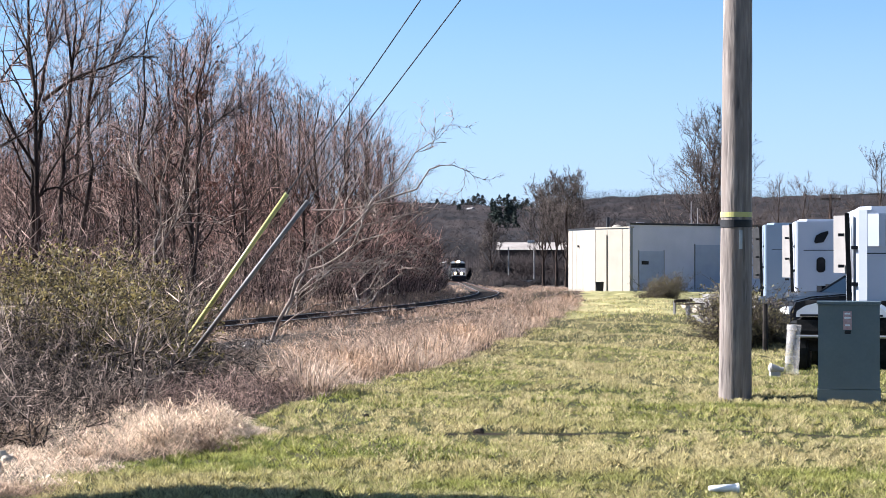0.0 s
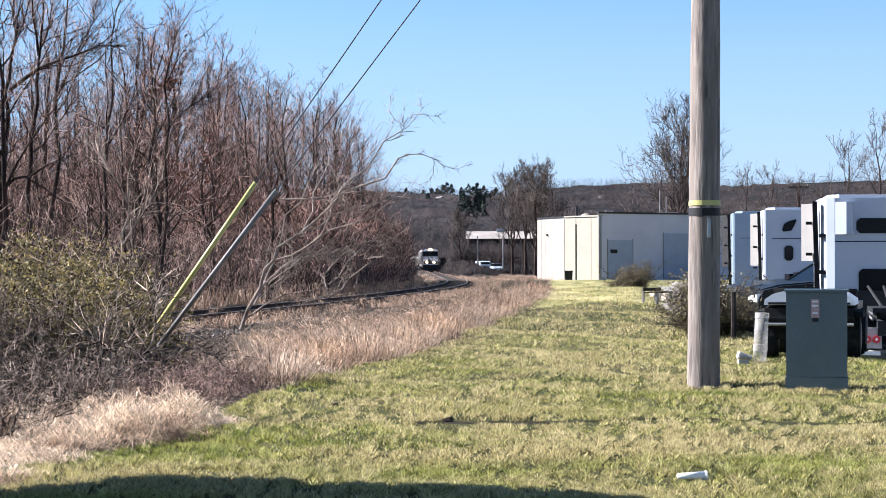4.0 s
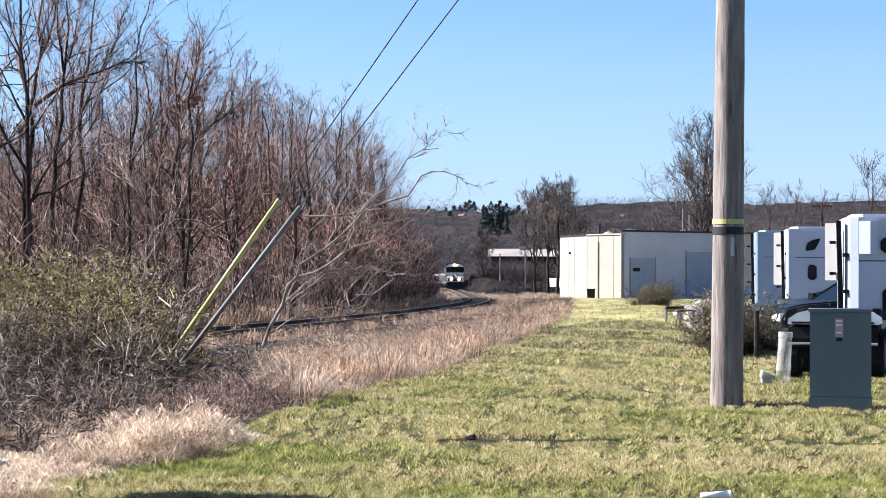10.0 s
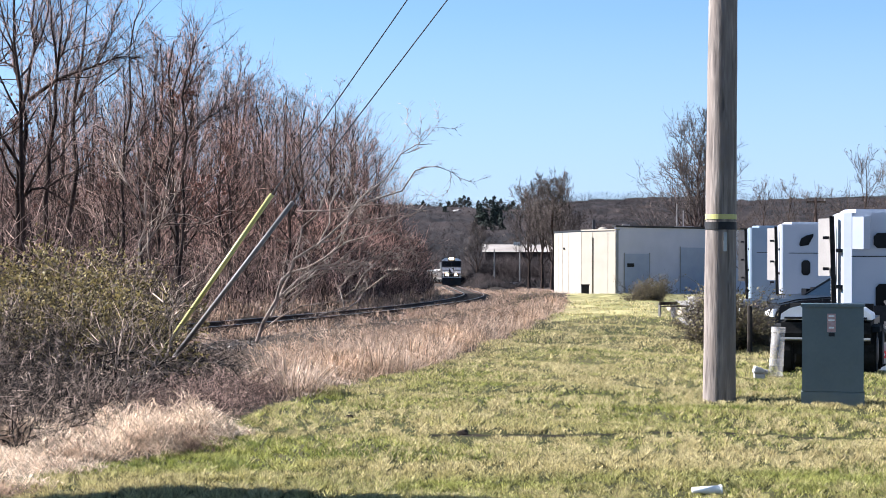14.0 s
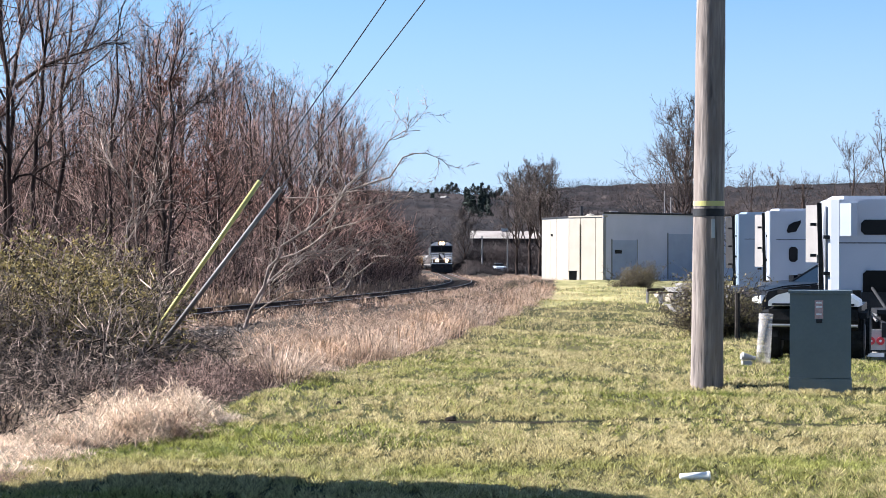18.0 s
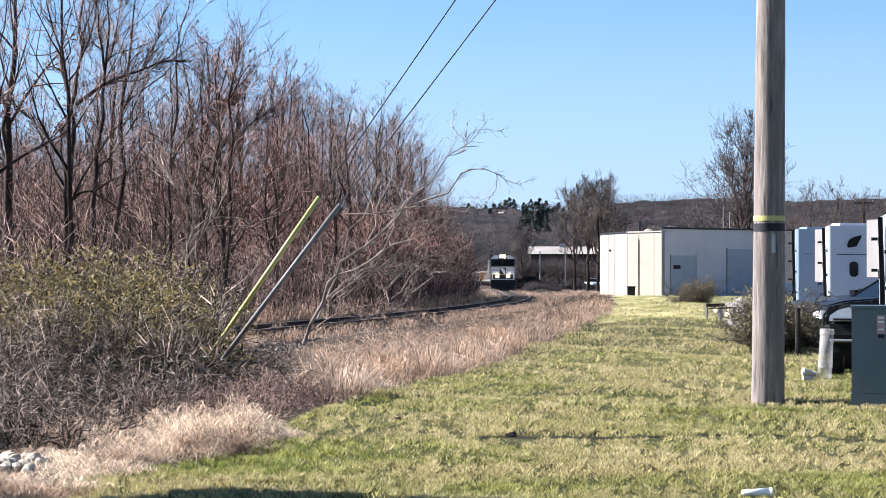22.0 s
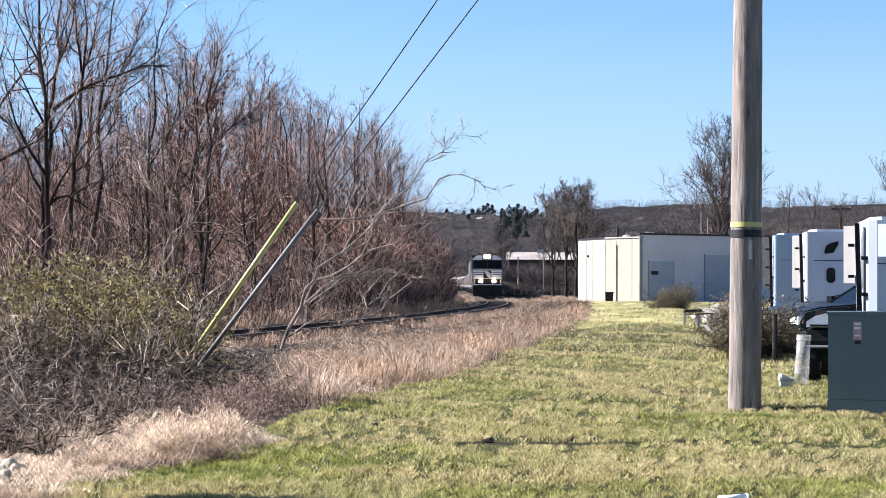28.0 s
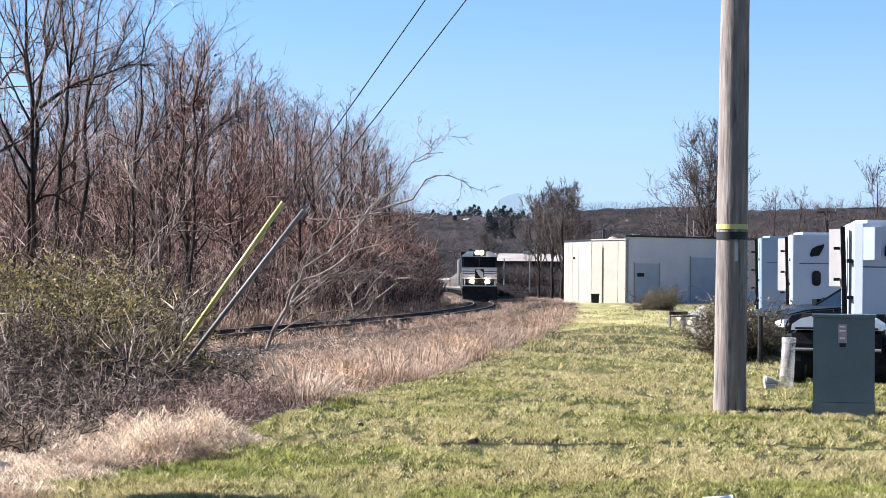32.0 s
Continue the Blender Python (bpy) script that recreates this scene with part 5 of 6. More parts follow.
branchy("bare_tree", "tall bare tree with dark branching trunk beside the railway", M_BARK, M_TWIG, [
    ([at(100, 560, d), at(108, 420, d), at(112, 300, d), at(118, 232, d), at(122, 168, d), at(128, 112, d), at(135, 42, d), at(150, -60, d)], 0.10),
    ([at(126, 118, d), at(116, 50, d - .5), at(110, -60, d - 1)], 0.045),
    ([at(127, 108, d), at(145, 62, d + .5), at(160, -30, d + 1)], 0.045),
    ([at(112, 290, d), at(150, 250, d + 1), at(190, 190, d + 1), at(205, 130, d + 1)], 0.035),
    ([at(144, 560, d + 2), at(147, 400, d + 2), at(155, 222, d + 2), at(163, 143, d + 2), at(174, 64, d + 2), at(188, -50, d + 2)], 0.09),
    ([at(158, 190, d + 2), at(185, 130, d + 2), at(222, 60, d + 2), at(240, 0, d + 2)], 0.04),
], 70, 0.75, rb, 0.05)
d = 58.0
branchy("bare_tree", "slender dark-trunked bare tree with fine upright twigs", M_BARK, M_TWIG, [
    ([at(346, 560, d), at(349, 420, d), at(348, 300, d), at(347, 170, d), at(362, 110, d), at(366, 60, d)], 0.06),
    ([at(240, 560, d), at(245, 400, d), at(246, 250, d), at(256, 160, d), at(262, 40, d), at(280, -30, d)], 0.06),
    ([at(348, 260, d), at(395, 205, d), at(440, 170, d)], 0.03),
    ([at(246, 280, d), at(290, 200, d), at(305, 90, d)], 0.03),
], 70, 0.75, rb, 0.05)
d = 30.0
branchy("sapling", "slender pale-barked sapling among the shrubs", M_PALEBARK, M_BRIAR, [
    ([at(252, 640, d), at(262, 560, d), at(272, 470, d), at(285, 400, d), at(283, 330, d), at(300, 270, d)], 0.028),
    ([at(275, 450, d), at(320, 380, d), at(345, 330, d)], 0.014),
    ([at(283, 380, d), at(250, 320, d), at(228, 250, d)], 0.012),
], 12, 0.45, rb)
d = 17.5
branchy("sapling", "small bare pale sapling rising from the straw", M_PALEBARK, M_BRIAR, [
    ([at(255, 745, d), at(258, 690, d), at(270, 640, d), at(290, 600, d)], 0.012),
    ([at(258, 700, d), at(235, 655, d), at(225, 620, d)], 0.008),
    ([at(262, 680, d), at(300, 650, d), at(325, 625, d)], 0.008),
], 9, 0.3, rb)

# unseen pine, added only so that its shadow falls on the near lawn
ev = thing("shade_pine", pose(-8.42, 12.5, gz(-8.42, 12.5)), "unseen dark pine with a high dense crown, added to shade the near lawn", "tree")
part("trunk", rod((0, 0, -0.1), (0, 0, 6.6), 0.16, 0.03, 10), M_BARK, ev)
N = 16000
zz = 4.6 + 2.6 * rb.uniform(size=N)
ra = 1.75 * np.sqrt(np.clip(1 - ((zz - 5.8) / 1.5) ** 2, 0.05, 1)) * np.sqrt(rb.uniform(size=N))
an = rb.uniform(0, 2 * np.pi, N)
put("crown", fast("crown", *leaves(np.stack([ra * np.cos(an), ra * np.sin(an), zz], 1), rb.uniform(0.11, 0.23, N), rb)), M_FIR, ev)

# ---- trees of the middle distance ----
rm = np.random.default_rng(31)
lone = bare_tree("bare_tree", rm, "large spreading bare tree behind the warehouse", M_BARK, M_FARTWIG, h=16.0, r=0.5, reach=8.6, first=0.15, limbs=30, subs=9, twigs=5, fine=3, rise=1.1, least=0.026)
small_t = bare_tree("bare_tree", rm, "bare deciduous tree beyond the parked trucks", M_BARK, M_FARTWIG, h=10.5, r=0.17, reach=4.0, first=0.15, limbs=16, subs=7, twigs=4, fine=2, rise=1.0, least=0.014)
thin_t = bare_tree("bare_tree", rm, "bare deciduous tree with upright limbs by the road", M_BARK, M_FARTWIG, h=13.0, r=0.24, reach=5.4, first=0.2, limbs=22, subs=8, twigs=5, fine=2, rise=1.35, least=0.028)


def set_tree(src, px, d, s, rz, z=None):
    x = at_px(px, d)
    m = pose(x, d, (gz(x, d) if z is None else z) - 0.1, 0, 0, rz) @ Matrix.Scale(s, 4)
    if src.name in used:
        t = copy_thing(src, m)
    else:
        used.add(src.name)
        t = src
        t.matrix_basis = m
    t.scale = (s, s, s)
    return t


set_tree(lone, 1250, 212, 1.0, 20)
for k, (px, d, s) in enumerate(((1385, 150, 0.78), (1425, 160, 0.85), (1462, 150, 0.75), (1548, 118, 0.86), (1505, 140, 0.62), (1606, 112, 0.9), (1345, 170, 0.65))):
    set_tree(small_t, px, d, s, 40 * k)
for k, (px, d, s) in enumerate(((985, 250, 1.0), (1015, 262, 1.05), (962, 256, 0.95), (868, 330, 0.75), (1002, 240, 0.9))):
    set_tree(thin_t, px, d, s, 77 * k + 15)

d = 160.0
x = at_px(1470, d)
dp = thing("utility_pole", pose(x, d, gz(x, d)), "distant wooden utility pole with one crossarm beyond the trucks", "utility pole")
top = 1.5 + 123 / 3396 * d - gz(x, d)
part("shaft", rod((0, 0, -0.3), (0, 0, top), 0.17, 0.12, 12), M_BARK, dp, smooth=True)
part("crossarm", box(-0.75, 0.85, -0.06, 0.06, top - 0.45, top - 0.3), M_BARK, dp, bevel=0.01)
for k in (-0.65, 0.1, 0.75):
    part("insulator", rod((k, 0, top - 0.3), (k, 0, top - 0.1), 0.05, 0.03, 8), M_GUARDG, dp, "grey insulator")
    part("wire", rod((k, 0, top - 0.1), (k + 30, -16, top + 0.4), 0.018, 0.018, 5), M_WIRE, dp)

# ---- far hill: bare woods, firs, a few roofs ----
N = 3500
y = 440 + 620 * rm.uniform(size=N)
x = y * rm.uniform(-0.06, 0.275, N)
hz = ground_z(x, y)
hh = rm.uniform(8.5, 12, N) * (1 + 0.4 * sm(0.05, 0.085, x / y) * (1 - sm(0.13, 0.17, x / y)))
tr, tp = [np.concatenate([np.stack([x, y, hz - 0.5], 1), np.stack([x, y, hz + hh * 0.8], 1), np.full((N, 1), 0.12), np.full((N, 1), 0.05)], 1)], []
for k in range(14):
    f = rm.uniform(0.3, 0.95, N)
    w = (1.0 - np.abs(f - 0.5)) * hh * 0.26
    a = np.stack([x + rm.normal(0, 0.5, N) * w, y + rm.normal(0, 0.5, N) * w, hz + hh * f], 1)
    e = a + np.stack([rm.normal(0, 0.07, N), rm.normal(0, 0.07, N), rm.uniform(0.04, 0.13, N)], 1) * hh[:, None]
    tp.append(np.concatenate([a, e, np.full((N, 1), 0.07), np.full((N, 1), 0.015)], 1))
cg_y, cg_q = np.meshgrid(np.linspace(505, 1040, 100), np.linspace(-0.065, 0.29, 260), indexing="ij")
cg_x = cg_y * cg_q
cg_h = (7.8 + 0.5 * sm(0.06, 0.08, cg_q) + 4.2 * sm(0.05, 0.085, cg_q) * (1 - sm(0.13, 0.17, cg_q))) * (0.72 + 0.2 * lumps(cg_x / 6.0 + 40, cg_y / 12.0, 21) + 0.12 * lumps(cg_x / 2.2 + 40, cg_y / 5.0, 22))
ci = (np.arange(99)[:, None] * 260 + np.arange(259)[None]).ravel()
tagged(put("far_canopy", fast("far_canopy", np.stack([cg_x, cg_y, ground_z(cg_x, cg_y) + cg_h * sm(500, 560, cg_y)], -1).reshape(-1, 3), np.stack([ci, ci + 1, ci + 261, ci + 260], 1)), M_FARWOOD, smooth=True), "dense brown canopy of leafless woods on the hill", "woods", kind="stuff")
tagged(put("far_woods", fast("far_woods", *join(spikes(np.concatenate(tr)), spikes(np.concatenate(tp)))), M_FARWOOD), "brown leafless woods covering the far hill", "woods", kind="stuff")
pts = []
tops = [(773, 352, 1), (783, 359, 1), (804, 356, 1), (812, 362, 1), (819, 353, 0.9), (829, 353, 1), (838, 346, 1), (846, 343, 1), (854, 346, 1.1), (893, 350, 1.5), (905, 356, 1.2), (916, 361, 1.2), (926, 357, 1), (941, 361, 1.3), (884, 346, 1.2), (899, 344, 1.4), (911, 349, 1.3), (871, 352, 1.1), (933, 352, 1.2)]
tops += [(rm.uniform(765, 950), rm.uniform(362, 384), rm.uniform(0.9, 1.6)) for _ in range(45)] + [(rm.uniform(862, 915), rm.uniform(352, 385), 0.3 + 0.18 * rm.uniform()) for _ in range(18)]
for px, py, fat in tops:
    d = rm.uniform(620, 720) if fat < 0.5 else 930.0 if py < 362 else rm.uniform(740, 900)
    x = at_px(px, d)
    z0 = gz(x, d)
    h = max(1.5 + (467 - py) / 3396 * d - z0, 5.0)
    n = 380
    zz = rm.uniform(0.05, 1, n)
    tier = 0.75 + 0.35 * np.sin(zz * 26 + px)
    ra, an = (1 - zz) ** 0.75 * min(h, 13) * 0.52 * fat * tier * rm.uniform(0.2, 1, n) + 0.12, rm.uniform(0, 6.28, n)
    pts.append(np.stack([x + ra * np.cos(an), d + ra * np.sin(an), z0 + zz * h], 1))
pts = np.concatenate(pts)
tagged(put("far_firs", fast("far_firs", *leaves(pts, rm.uniform(0.35, 0.8, len(pts)), rm)), M_FIR), "dark firs along the skyline", "firs", kind="stuff")
# brown growth in front of the pale hall
N = 1500
y = np.where(rm.uniform(size=N) < 0.5, rm.uniform(280, 426, N), rm.uniform(390, 427, N))
x = y * rm.uniform(0.022, 0.075, N)
hz = ground_z(x, y)
hh = rm.uniform(2.0, 4.0, N) * (0.3 + 0.7 * sm(330, 415, y))
hh = np.where(y > 385, (4.5 - hz) * rm.uniform(0.6, 1.05, N), hh)
tp = []
for k in range(14):
    a = np.stack([x, y, hz + hh * rm.uniform(0, 0.6, N)], 1)
    e = a + np.stack([rm.normal(0, 0.25, N), rm.normal(0, 0.25, N), rm.uniform(0.1, 0.5, N)], 1) * hh[:, None]
    tp.append(np.concatenate([a, e, np.full((N, 1), 0.06), np.full((N, 1), 0.02)], 1))
tagged(put("far_scrub", fast("far_scrub", *spikes(np.concatenate(tp))), M_FARWOOD), "brown leafless scrub below the pale hall", "scrub", kind="stuff")

for px, d, w, h, z in ((833, 790, 3.0, 1.6, None), (806, 800, 4.0, 0.6, None)):
    x = at_px(px, d)
    hs = thing("house", pose(x, d, gz(x, d) + 4.5, 0, 0, 15), "distant pale house among the trees on the hill", "house", "houses on the hill")
    part("wall", box(-w / 2, w / 2, -4, 4, -5, h), M_FARWOOD, hs)
    part("roof", prism([(-w / 2 - 0.5, h), (w / 2 + 0.5, h), (0, h + 1.4)], "y", -4.4, 4.4), M_GUARDG, hs, "pale grey roof")
x0, x1, d = at_px(884, 430), at_px(1001, 430), 430
hall = thing("long_hall", pose((x0 + x1) / 2, d, 2.0), "long low hall with a pale metal roof", "building")
part("wall", box(-(x1 - x0) / 2, (x1 - x0) / 2, 0, 9, -6, 2.6), M_FARWOOD, hall, "brown lower wall")
part("roof", prism([(-0.6, 2.62), (9.6, 2.62), (4.5, 4.35)], "x", -(x1 - x0) / 2 - 0.4, (x1 - x0) / 2 + 0.4), M_ROOF, hall, "pale metal roof")
part("roof_vent", box(-1.0, 0.6, 4, 5, 4.3, 4.9), M_STEEL, hall)
d = 330
for px in (900, 945):
    x = at_px(px, d)
    lp = thing("pale_post", pose(x, d, gz(x, d)), "tall pale metal post standing below the hall", "post", "pale posts")
    part("shaft", rod((0, 0, -0.2), (0, 0, 6.3), 0.12, 0.11, 8), M_FAIRING, lp)
    part("cap", rod((0, 0, 6.302), (0, 0, 6.4), 0.16, 0.12, 8), M_FAIRING, lp)
    part("foot_plate", box(-0.35, 0.35, -0.35, 0.35, -0.1, 0.12), M_DULL, lp)
x0, x1 = at_px(896, d - 1), at_px(950, d - 1)
gr = thing("guard_rail", pose(x0, d - 1, gz(x0, d - 1)), "low pale guard rail beside the road", "guard rail")
part("rail", box(0, x1 - x0, -0.06, 0.06, 0.45, 0.8), M_FAIRING, gr, bevel=0.03)
for k in range(4):
    part("post", box(0.1 + k * (x1 - x0 - 0.3) / 3, 0.25 + k * (x1 - x0 - 0.3) / 3, 0.065, 0.2, -0.2, 0.75), M_DULL, gr)

# ---- road behind, dark bank beside the line ----
bm = bmesh.new()
prev = None
for x, y in ((7, 470), (10, 420), (13.5, 372), (19.5, 322), (27, 292), (40, 270), (70, 258), (140, 250)):
    c = [bm.verts.new((x + s * 3.2, y + s * 1.5, gz(x + s * 3.2, y + s * 1.5) + 0.25)) for s in (-1, 1)]
    if prev:
        bm.faces.new((prev[0], c[0], c[1], prev[1]))
    prev = c
tagged(part("road", bm, M_ROAD, None), "pale worn road winding behind the warehouse", "road", kind="structure")
bm = bmesh.new()
def bank_z(off, y):
    """The height of the bank off metres to the right of the line."""
    side = np.where(off < 3.6, 1.0, 2.6)
    top = (0.5 + 1.1 * sm(225, 260, y) + 1.3 * sm(330, 400, y)) * sm(195, 215, y) * (1 - sm(425, 445, y))
    return top * np.exp(-((off - 3.6) / side) ** 2)


bmesh.ops.create_grid(bm, x_segments=20, y_segments=110, size=1)
for v in bm.verts:
    y = 320 + v.co.y * 128
    off = 5.3 + v.co.x * 4.0
    x = float(track_x(y)) + off
    hgt = float(bank_z(off, y))
    v.co = (x, y, gz(x, y) - 0.1 + hgt * (1 + 0.5 * noise.noise((x * 0.6, y * 0.25, 0))))
tagged(part("bank", bm, M_SOIL, None, smooth=True), "low brown bank of bare soil beside the line", "bank", kind="structure")
N = 1700
y = 215 + 215 * rm.uniform(size=N)
off = 4.2 + rm.normal(0, 1.2, N)
x = track_x(y) + off
hz = ground_z(x, y) + bank_z(off, y)
tp = []
for k in range(6):
    a = np.stack([x, y, hz - 0.1], 1)
    e = a + np.stack([rm.normal(0, 0.35, N), rm.normal(0, 0.35, N), rm.uniform(0.15, 0.8, N)], 1)
    tp.append(np.concatenate([a, e, np.full((N, 1), 0.035), np.full((N, 1), 0.01)], 1))
tagged(put("bank_scrub", fast("bank_scrub", *spikes(np.concatenate(tp))), M_FARWOOD), "low brown scrub on the soil bank", "scrub", kind="stuff")


# ---- parked vehicles ----
def wheel(parent, x, y, r, w):
    t = part("wheel", rod((x - w / 2, y, r), (x + w / 2, y, r), r, r, 24), M_RUBBER, parent, "black tyre", bevel=0.03)
    for s in (-1, 1):
        part("rim", rod((x + s * w / 2, y, r), (x + s * (w / 2 + 0.012), y, r), r * 0.55, r * 0.5, 16), M_DARK, t, "dark steel rim")
    return t


def tractor(m, top, label, windows, corner, paint, fairing):
    t = thing("truck_tractor", m, label, "truck", "parked trucks")
    for x in (-0.43, 0.43):
        part("frame_rail", box(x - 0.05, x + 0.05, -4.5, 5.0, 0.72, 0.98), M_DARK, t)
    for y in (-4.4, -3.0, -1.6):
        part("cross_member", box(-0.38, 0.38, y - 0.06, y + 0.06, 0.76, 0.94), M_DARK, t)
    part("fifth_wheel", prism([(-0.5, -3.7), (0.5, -3.7), (0.5, -2.4), (0.2, -2.2), (-0.2, -2.2), (-0.5, -2.4)], "z", 1.10, 1.18), M_DARK, t, "greasy black fifth wheel plate", bevel=0.02)
    part("fifth_wheel_stand", box(-0.4, 0.4, -3.3, -2.6, 0.985, 1.095), M_DARK, t)
    for y in (-3.6, -2.3):
        for x in (-1.10, -0.76, 0.76, 1.10):
            wheel(t, x, y, 0.51, 0.28)
        part("axle", rod((-1.0, y, 0.51), (1.0, y, 0.51), 0.08, 0.08, 10), M_DARK, t)
    for q in (-1, 1):
        part("mud_flap", box(q * 0.93 - 0.3, q * 0.93 + 0.3, -4.36, -4.34, 0.18, 0.80), M_RUBBER, t, "black mud flap")
        tl = part("light_bar", box(q * 0.58 - 0.17, q * 0.58 + 0.17, -4.46, -4.38, 0.5, 0.86), M_DULL, t, "pale tail light plate", bevel=0.01)
        for k in (-0.08, 0.08):
            part("tail_light", rod((q * 0.58 + k, -4.50, 0.66), (q * 0.58 + k, -4.462, 0.66), 0.07, 0.07, 18), M_RED, tl, "round red tail light")
            part("light_centre", rod((q * 0.58 + k, -4.512, 0.66), (q * 0.58 + k, -4.502, 0.66), 0.022, 0.022, 10), M_LITTER, tl, "pale light centre")
        part("flap_plate", box(q * 0.58 - 0.15, q * 0.58 + 0.15, -4.45, -4.40, 0.38, 0.45), M_LITTER, t, "white plate")
        part("side_rail", rod((q * 0.55, -4.3, 1.0), (q * 0.75, -0.3, 1.32), 0.02, 0.02, 8), M_GUARDG, t, "bare metal rail")
        part("quarter_fender", prism([(-4.25, 1.02), (-3.6, 1.16), (-2.4, 1.16), (-1.7, 0.95), (-1.75, 0.92), (-2.4, 1.12), (-3.6, 1.12), (-4.22, 0.98)], "x", q * 0.65, q * 1.22), M_RUBBER, t, "black quarter fender")
    part("rear_plate", box(-0.3, 0.3, -4.5, -4.44, 0.86, 1.0), M_DULL, t, "pale rear cross plate")
    part("deck", box(-0.36, 0.36, -1.9, -0.15, 1.0, 1.05), M_STEEL, t, "checker plate deck")
    part("sleeper", prism([(-1.2 + corner, 0.0), (1.2 - corner, 0.0), (1.2 - corner * 0.4, corner * 0.3), (1.2, corner * 1.3), (1.2, 2.4), (-1.2, 2.4), (-1.2, corner * 1.3), (-1.2 + corner * 0.4, corner * 0.3)], "z", 1.0, top), paint, t, bevel=0.07, smooth=False)
    for q in (-1, 1) if corner > 0.2 else ():
        part("upper_fairing", prism([(q * 0.93, -0.003), (q * 0.72, -0.13), (q * 0.60, -0.14), (q * 0.58, -0.003)], "z", top - 0.72, top - 0.08), paint, t, "white upper corner fairing", bevel=0.02)
    part("crown", prism([(-0.85, 0.1), (0.85, 0.1), (1.05, 0.4), (1.05, 2.2), (-1.05, 2.2), (-1.05, 0.4)], "z", top + 0.002, top + 0.07), paint, t, "rounded roof crown", bevel=0.05)
    part("lower_panel", box(-0.93, 0.93, -0.06, -0.003, 1.0, 1.42), M_DARK, t, "black lower panel")
    for x in (-0.3, 0.0, 0.3):
        part("air_hose", rod((x, -0.08, 1.5), (x * 0.5, -1.6, 1.12), 0.03, 0.03, 8), M_DARK, t)
    part("seam", box(-0.94, 0.94, -0.012, -0.003, top - 0.87, top - 0.85), M_DARK, t)
    for q in (-1, 1):
        part("edge_seal", prism([(q * 1.205, 0.95), (q * 1.30, 0.95), (q * 1.36, top - 0.06), (q * 1.27, top - 0.06)], "y", 0.2, 0.32), M_RUBBER, t, "dark rubber edge of the side fairing", bevel=0.015)
        fp = prism([(q * 1.55, 0.86), (q * 1.32, 0.40), (q * 1.305, 0.42), (q * 1.53, 0.88)], "z", 2.0, top - 0.1)
        ex = part("side_fairing", fp, fairing, t, "dull side fairing")
        for k in range(3):
            part("bracket", box(q * 1.42 - 0.06, q * 1.42 + 0.06, 0.36, 0.46, top - 0.52 - k * 0.62, top - 0.46 - k * 0.62), M_DARK, ex)
            part("bracket", box(q * 1.16 - 0.08, q * 1.16 + 0.08, 0.10, 0.24, top - 0.78 - k * 0.72, top - 0.71 - k * 0.72), M_DARK, ex)
    for x0, x1, z0, z1, slant in windows:
        z0, z1, r = top + z0, top + z1, 0.07
        ring = [(x1 - r, z0), (x1, z0 + r), (x1, z1 - r), (x1 - r, z1), (x0 + r, z1), (x0, z1 - r), (x0, z0 + r), (x0 + r, z0)]
        if slant:
            ring = [(x0 + 0.28, z0 + 0.04), (x1, z1 - 0.1), (x1, z1 - 0.02), (x0 + 0.2, z1 - 0.08), (x0 + 0.06, z1 - 0.16), (x0, z0 + 0.06), (x0 + 0.04, z0)]
        part("window", prism(ring, "y", -0.03, -0.014), M_GLASS, t, "dark rear window")
    part("cab", prism([(2.42, 0.95), (3.9, 0.95), (3.9, 2.0), (3.3, 2.75), (2.42, 2.85)], "x", -1.15, 1.15), paint, t, bevel=0.06)
    part("gap_seal", box(-1.215, -1.16, 2.38, 2.52, 0.95, top - 0.4), M_RUBBER, t, "dark seal between cab and sleeper")
    part("side_window", box(-1.165, -1.152, 2.6, 3.4, 1.95, 2.5), M_GLASS, t)
    part("hood", prism([(3.92, 0.9), (5.4, 0.7), (5.4, 1.35), (5.0, 1.75), (3.92, 2.0)], "x", -0.95, 0.95), paint, t, bevel=0.1)
    part("bumper", box(-1.2, 1.2, 5.42, 5.62, 0.3, 0.75), M_STEEL, t, bevel=0.04)
    for x in (-1.0, 1.0):
        wheel(t, x, 4.4, 0.51, 0.28)
        part("fuel_tank", rod((x * 0.95, 0.5, 0.68), (x * 0.95, 2.2, 0.68), 0.3, 0.3, 18), M_STEEL, t, smooth=False)
        part("mirror", box(x * 1.28 - 0.04, x * 1.28 + 0.04, 3.6, 3.75, 2.0, 2.4), M_DARK, t, bevel=0.02)
    return t


def parked(px_left, d, top_px, turn, label, windows, corner=0.08, paint=M_TRUCKW, fairing=M_FAIRING):
    """A tractor whose rear left upper corner shows at that place of the opening view."""
    x = at_px(px_left, d) + 1.2
    z = gz(x, d)
    return tractor(pose(x, d, z, 0, 0, -turn), 1.5 + top_px / 3396 * d - z, label, windows, corner, paint, fairing)


parked(1513, 37.6, 96, 9, "white sleeper truck tractor with dark rear windows, parked", [(-0.52, 0.75, -0.70, -0.40, False), (-0.48, 0.75, -1.92, -1.40, False)], 0.26)
parked(1408, 57, 75, 8.5, "white sleeper truck tractor with two small rear windows", [(-0.64, -0.22, -0.66, -0.26, True), (-0.57, -0.31, -1.52, -1.07, False)])
parked(1353, 66, 69, 8, "pale blue-grey truck tractor at the far end of the row", [], 0.08, M_TRUCKB, M_DARK)


